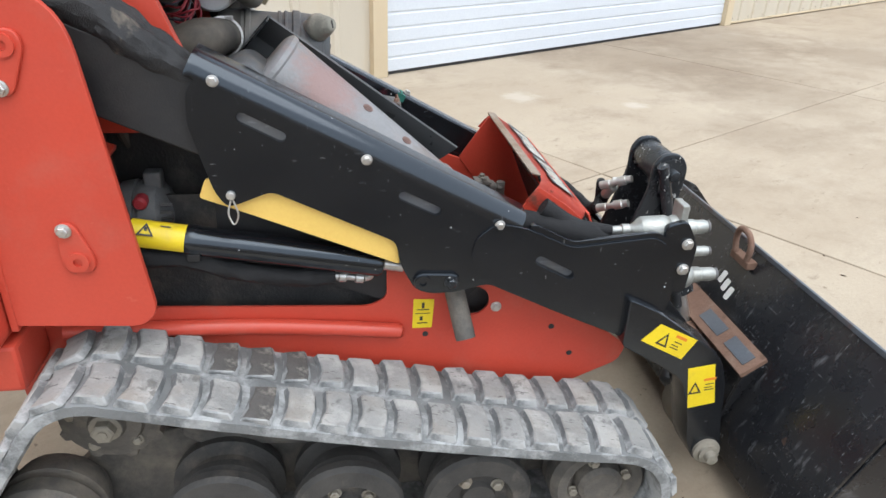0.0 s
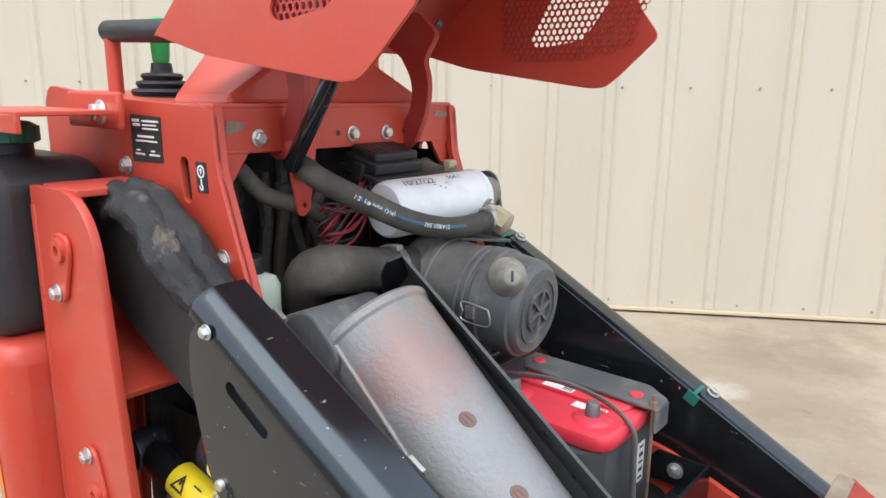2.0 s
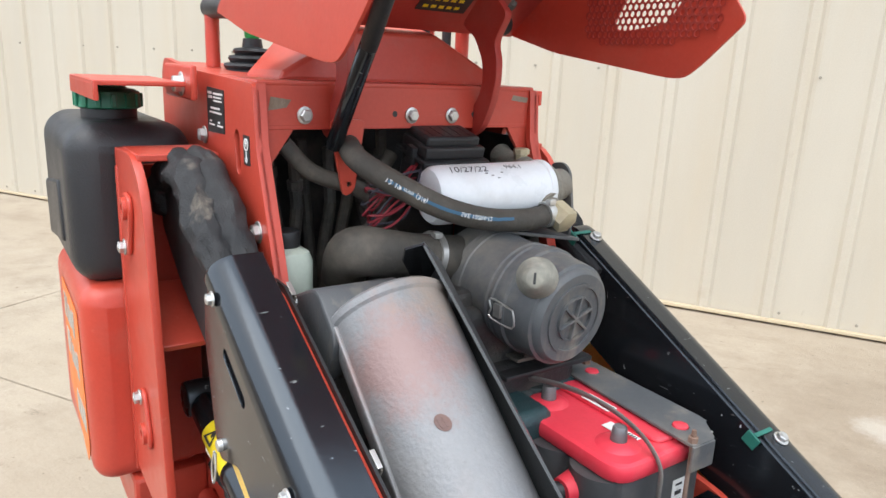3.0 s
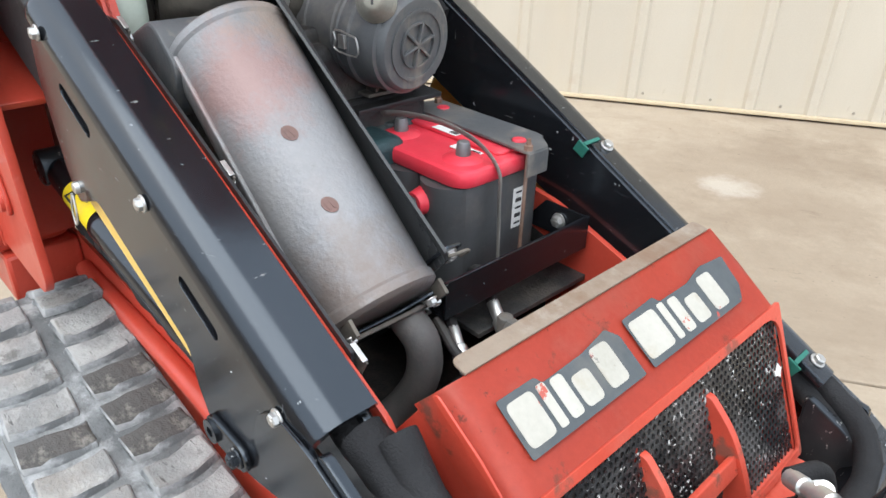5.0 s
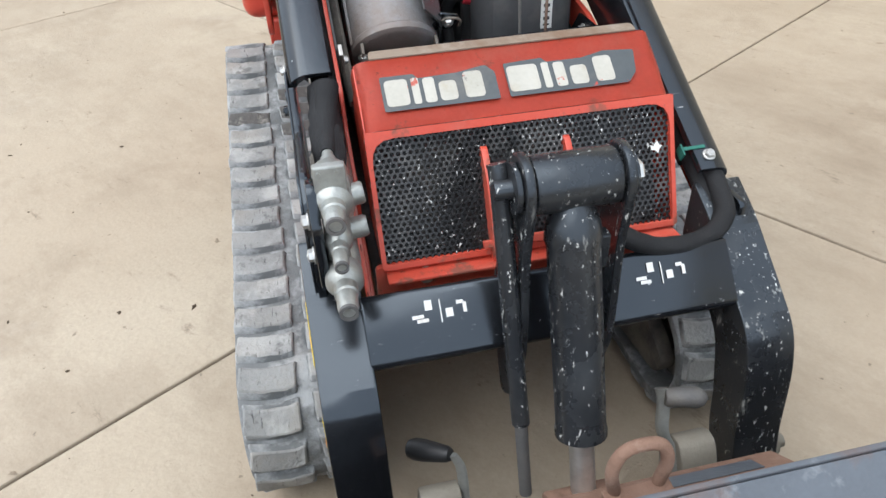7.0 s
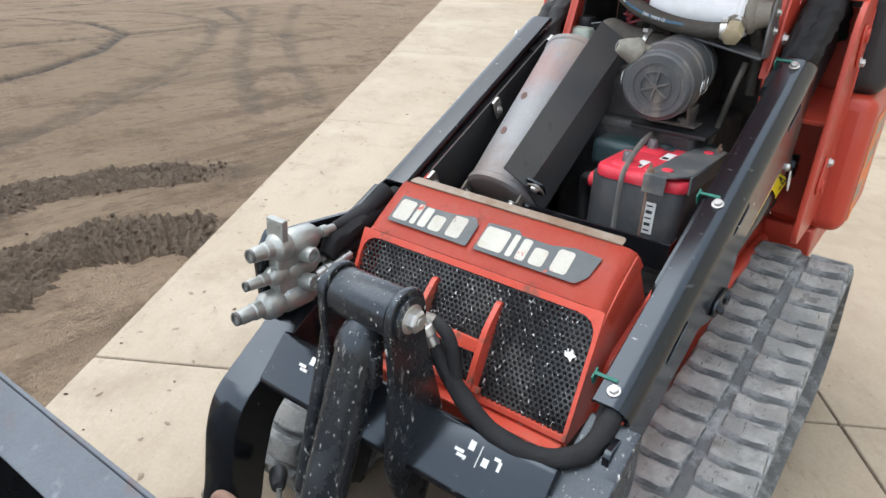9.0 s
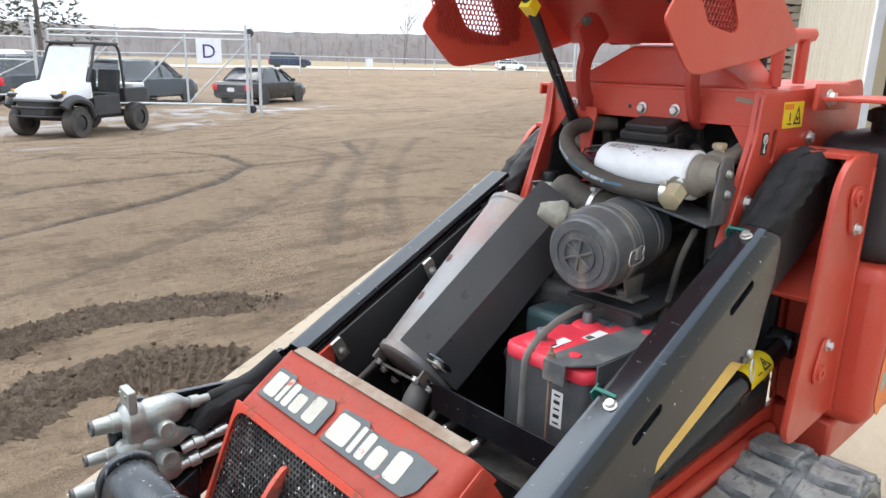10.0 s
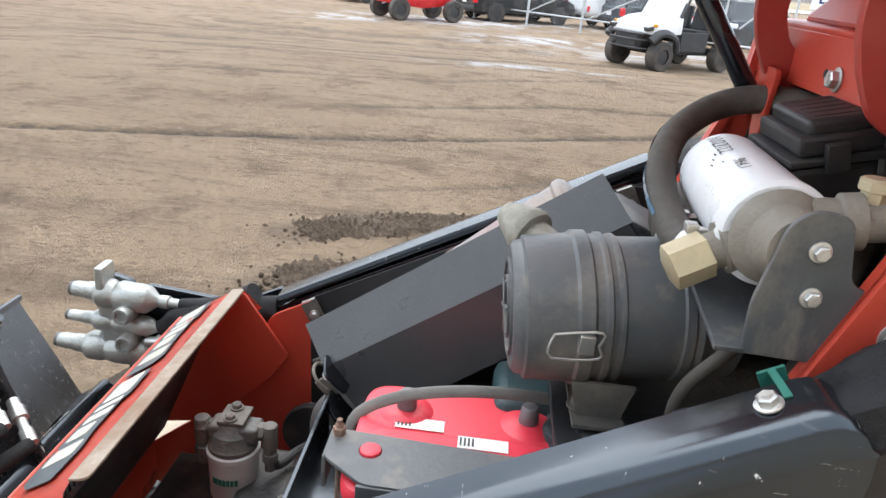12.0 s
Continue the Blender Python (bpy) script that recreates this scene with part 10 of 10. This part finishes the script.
def pipe_between(name, parent, a, b, r, mat=galvanised):
    bm = bmesh.new()
    add_cyl(bm, a, b, r, 10)
    return local(name, bm, mat, parent)


def chain_link(parent, u0, u1, z0, z1, pitch):
    """Woven wire as two families of thin slanted wires."""
    bm = bmesh.new()
    h, w = z1 - z0, u1 - u0

    def wire(a, b):
        d = (b - a).normalized()
        s = Vector((-d.z, 0, d.x)) * 0.0014
        o = Vector((0, 0.0014, 0))
        vs = [bm.verts.new(q) for q in (a - s, a + o, a + s, b - s, b + o, b + s)]
        for i, j in ((0, 1), (1, 2), (2, 0)):
            bm.faces.new((vs[i], vs[j], vs[j + 3], vs[i + 3]))

    k = -h
    while k < w:
        for flip in (0, 1):
            x0, x1 = max(k, 0), min(k + h, w)
            if x1 - x0 > 0.02:
                za, zb = x0 - k, x1 - k
                if flip:
                    za, zb = h - za, h - zb
                wire(Vector((u0 + x0, 0.004 * flip, z0 + za)), Vector((u0 + x1, 0.004 * flip, z0 + zb)))
        k += pitch
    return tagged(local("chain_link", bm, galvanised, parent, "woven galvanised wire mesh"), "woven galvanised wire mesh")


gate = new("sliding_gate")
gate.matrix_basis = fence_frame(0)
tagged(gate, "galvanised sliding chain-link gate with diagonal braces", "gate")
for z in (0.30, 2.38, 2.55):
    pipe_between("rail", gate, (-0.1, 0, z), (6.2, 0, z), 0.036)
for u in (-0.05, 2.0, 4.1, 6.2):
    pipe_between("upright", gate, (u, 0, 0.3), (u, 0, 2.56), 0.036)
for u in (0.0, 2.05, 4.15):
    pipe_between("brace", gate, (u, 0, 2.36), (u + 2.0, 0, 0.32), 0.026)
chain_link(gate, 0.0, 6.2, 0.32, 2.36, 0.10)
for z in (0.16, 2.62):
    r = bmesh.new()
    add_cyl(r, (-0.05, -0.14, z), (-0.05, 0.02, z), 0.13, 18, 0.02)
    local("gate_roller", r, vehicle_plastic, gate, "black gate roller")
board = thing("yard_sign", "square white sign with a navy letter on the gate", "sign")
board.matrix_basis = fence_frame(1.25)
bm = bmesh.new()
add_box(bm, (0, 0.06, 2.02), (0.80, 0.02, 0.80), bevel=0.004)
local("sign_board", bm, white_paint, board)
letter = text_mesh("D", 0.62)
local("sign_letter", letter, blue_ink, board, "navy capital letter", m=Matrix(((-1, 0, 0, 0), (0, 0, 1, 0.0745), (0, 1, 0, 1.98), (0, 0, 0, 1))))

fence = new("chain_link_fence")
fence.matrix_basis = fence_frame(0)
tagged(fence, "galvanised chain-link fence round the car park", "fence")
for u, h in ((0.05, 2.85), (-0.35, 2.3), (6.6, 2.9), (9.2, 2.4), (11.6, 2.4), (14.2, 2.4), (17.0, 2.4), (20.0, 2.4), (23.0, 2.4), (26.0, 2.4)):
    pipe_between("fence_post", fence, (u, 0.12, -0.1), (u, 0.12, h), 0.05)
for z in (0.5, 1.6, 2.3):
    pipe_between("fence_rail", fence, (6.6, 0.12, z), (26.0, 0.12, z), 0.026)
for u in (6.7, 9.3, 11.7):
    pipe_between("fence_brace", fence, (u, 0.12, 1.6), (u + 2.3, 0.12, 0.5), 0.022)
chain_link(fence, 6.6, 26.0, 0.06, 2.3, 0.14)

gate_post = new("gate_post")
gate_post.matrix_basis = Matrix.Translation((-12.2, -9.15, -0.1))
tagged(gate_post, "tall galvanised post beside the slab", "post")
pipe_between("post_pipe", gate_post, (0, 0, 0), (0, 0, 3.0), 0.055)
pipe_between("post_pipe", gate_post, (0.22, 0.05, 0), (0.22, 0.05, 2.9), 0.03)

far_fence = new("rail_fence")
tagged(far_fence, "low white rail fence along the far road", "fence")
FA, FB = Vector((-6.0, -46.0)), Vector((-72.0, -42.5))
for k in range(17):
    q = FA.lerp(FB, k / 16)
    pipe_between("fence_post", far_fence, (q.x, q.y, yard_z(q.x, q.y) - 0.1), (q.x, q.y, yard_z(q.x, q.y) + 1.35), 0.04)
for z in (1.3,):
    for k in range(16):
        q, r = FA.lerp(FB, k / 16), FA.lerp(FB, (k + 1) / 16)
        pipe_between("fence_rail", far_fence, (q.x, q.y, yard_z(q.x, q.y) + z), (r.x, r.y, yard_z(r.x, r.y) + z), 0.035)
post_sign = bmesh.new()
add_box(post_sign, (-32.5, -44.5, yard_z(-32.5, -44.5) + 0.95), (0.6, 0.05, 0.6), Matrix.Rotation(radians(-14), 4, "Z"), 0.01)
ps = new("small_sign", mesh_of("small_sign", post_sign, white_paint))
tagged(ps, "small blank white sign on the far fence", "sign")

# -- pallet stacks beside the building --
def board_mesh(name, size):
    bm = bmesh.new()
    add_box(bm, (0, 0, 0), size)
    return mesh_of(name, bm, pallet_wood)


PALLET_MESHES = {"stringer": board_mesh("stringer", (0.045, 1.2, 0.09)), "deck_board": board_mesh("deck_board", (1.05, 0.11, 0.02)), "deck_board_": board_mesh("deck_board", (1.05, 0.14, 0.02)), "base_board": board_mesh("base_board", (1.05, 0.11, 0.02))}
PALLET_PIECES = [("stringer", x, 0, 0.065) for x in (-0.5, 0.0, 0.5)] + [("deck_board" if j % 3 else "deck_board_", 0, -0.55 + j * 0.183, 0.12) for j in range(7)] + [("base_board", 0, -0.54 + j * 0.54, 0.011) for j in range(3)]


def pallet_stack(s, n, rows, turn):
    ob = new("pallet_stack")
    ob.matrix_basis = YARD @ Matrix.Translation((s, n, 0)) @ Matrix.Rotation(radians(turn), 4, "Z")
    tagged(ob, "tall stack of weathered grey wooden pallets", "pallets", "pallet stacks")
    rnd = random.Random(int(s * 10 + n * 7))
    for k in range(rows):
        z = k * 0.145
        m = Matrix.Translation((rnd.uniform(-0.05, 0.05), rnd.uniform(-0.05, 0.05), z)) @ Matrix.Rotation(radians(rnd.uniform(-3, 3)), 4, "Z")
        pallet = new("pallet")
        pallet.parent, pallet.matrix_basis = ob, m
        tagged(pallet, "")
        for name, x, y, z in PALLET_PIECES:
            piece = new(name.rstrip("_"), PALLET_MESHES[name])
            piece.parent, piece.matrix_basis = pallet, Matrix.Translation((x, y, z))
            tagged(piece, "")


for s, n, rows, turn in ((-15.6, 2.95, 25, 3), (-15.7, 1.65, 24, -4), (-15.6, 0.35, 22, 2), (-17.0, 2.3, 26, 8)):
    pallet_stack(s, n, rows, turn)

# -- road, field, woods --
def strip(name, pts, half, lift, mat, label):
    bm = bmesh.new()
    rows = []
    for i, p in enumerate(pts):
        q, r = Vector(pts[max(i - 1, 0)]), Vector(pts[min(i + 1, len(pts) - 1)])
        d = (r - q).normalized()
        s = Vector((-d.y, d.x)) * half
        rows.append([bm.verts.new((*(Vector(p) + s * f), yard_z(*(Vector(p) + s * f)) + lift)) for f in (-1, -0.5, 0, 0.5, 1)])
    for a, b in zip(rows, rows[1:]):
        for k in range(4):
            bm.faces.new((a[k], a[k + 1], b[k + 1], b[k]))
    bmesh.ops.recalc_face_normals(bm, faces=bm.faces)
    ob = new(name, mesh_of(name, bm, mat))
    return tagged(ob, label, name, kind="structure")


strip("road", [(30 - k * 14, -66.0 - k * 1.6) for k in range(15)], 8.0, 0.05, road_gravel, "pale gravel road across the far yard")
strip("field", [(90 - k * 16, -165 + k * 1.0) for k in range(26)], 86, 0.03, field_grass, "yellow-brown winter field beyond the road")


def hill():
    bm = bmesh.new()
    rows = []
    for k in range(140):
        a = radians(185 + k * 0.9)
        h = 13.5 + 3.0 * noise.noise(Vector((k * 0.035, 1.7, 0))) + 0.8 * noise.noise(Vector((k * 0.9, 4.2, 0)))
        rows.append([bm.verts.new((r * math.cos(a), r * math.sin(a), z)) for r, z in ((255, -0.3), (280, h * 0.4), (310, h * 0.72), (360, h), (430, -1.0))])
    for a, b in zip(rows, rows[1:]):
        for j in range(4):
            bm.faces.new((a[j], a[j + 1], b[j + 1], b[j]))
    bmesh.ops.recalc_face_normals(bm, faces=bm.faces)
    ob = new("hillside", mesh_of("hillside", bm, far_wood))
    tagged(ob, "low wooded hillside on the horizon", "hillside", kind="structure")


hill()


def bare_tree(bm, base, height, rnd, limbs=9):
    """A tapered trunk with rising limbs and forked twigs."""
    def limb(a, b, r0, r1):
        d = (b - a).normalized()
        s = d.orthogonal().normalized()
        t = d.cross(s)
        p = [bm.verts.new(a + (s * math.cos(k * 2.094) + t * math.sin(k * 2.094)) * r0) for k in range(3)]
        q = [bm.verts.new(b + (s * math.cos(k * 2.094) + t * math.sin(k * 2.094)) * r1) for k in range(3)]
        for k in range(3):
            bm.faces.new((p[k], p[(k + 1) % 3], q[(k + 1) % 3], q[k]))

    base = Vector(base)
    top = base + Vector((rnd.uniform(-0.08, 0.08), rnd.uniform(-0.08, 0.08), 1)) * height
    limb(base, base.lerp(top, 0.5), height * 0.009, height * 0.006)
    limb(base.lerp(top, 0.5), top, height * 0.006, height * 0.002)
    for k in range(limbs):
        f = rnd.uniform(0.28, 0.92)
        a = base.lerp(top, f)
        ang = rnd.random() * 6.283
        reach = height * (1.05 - f) * rnd.uniform(0.3, 0.55)
        b = a + Vector((math.cos(ang) * reach, math.sin(ang) * reach, reach * rnd.uniform(0.6, 1.3)))
        limb(a, b, height * 0.004 * (1.2 - f), height * 0.0015)
        for _ in range(4):
            c = a.lerp(b, rnd.uniform(0.35, 0.95))
            e = c + Vector((rnd.uniform(-1, 1), rnd.uniform(-1, 1), rnd.uniform(0.1, 1.2))) * reach * 0.35
            limb(c, e, height * 0.0022, height * 0.001)


rnd = random.Random(21)
woods = bmesh.new()
for k in range(2600):
    a = radians(rnd.uniform(192, 292))
    r = rnd.uniform(235, 372)
    bare_tree(woods, (r * math.cos(a), r * math.sin(a), (r - 255) * 0.11 if r > 255 else -0.2), rnd.uniform(3.5, 7.5), rnd, 6)
wo = new("bare_woods", mesh_of("bare_woods", woods, bark))
tagged(wo, "bare grey winter woods along the horizon", "woods", kind="stuff")
for x, y, h in ((-122.0, -150.0, 19.0), (-127.0, -147.0, 17.0), (-130.0, -160.0, 16.0)):
    bm = bmesh.new()
    bare_tree(bm, (0, 0, 0), h, rnd, 22)
    t = thing("bare_tree", "tall bare grey tree at the field edge", "tree", at=(x, y, -0.2), group="bare trees")
    local("trunk", bm, bark, t)


def pine(x, y, h):
    t = thing("pine_tree", "dull green pine tree behind the parked cars", "tree", at=(x, y, -0.5))
    bm = bmesh.new()
    add_lathe(bm, (0, 0, 0), (0, 0, h), [(0, 0.22), (h * 0.5, 0.14), (h, 0.02)], 8)
    local("trunk", bm, bark, t)
    cr = bmesh.new()
    pr = random.Random(8)
    for k in range(900):
        f = pr.uniform(0.22, 1.0) ** 0.9
        reach = (1.05 - f) * h * 0.42 * pr.uniform(0.25, 1.0)
        a = pr.random() * 6.283
        c = Vector((math.cos(a) * reach, math.sin(a) * reach, f * h - reach * 0.12))
        for j in range(5):
            d = Vector((math.cos(a) + pr.uniform(-0.9, 0.9), math.sin(a) + pr.uniform(-0.9, 0.9), pr.uniform(-0.5, 0.6))).normalized() * pr.uniform(0.25, 0.6)
            s = d.orthogonal().normalized() * 0.05
            cr.faces.new([cr.verts.new(q) for q in (c - s, c + s, c + d)])
    local("crown", cr, pine_green, t)


pine(-12.5, -56.0, 11.0)
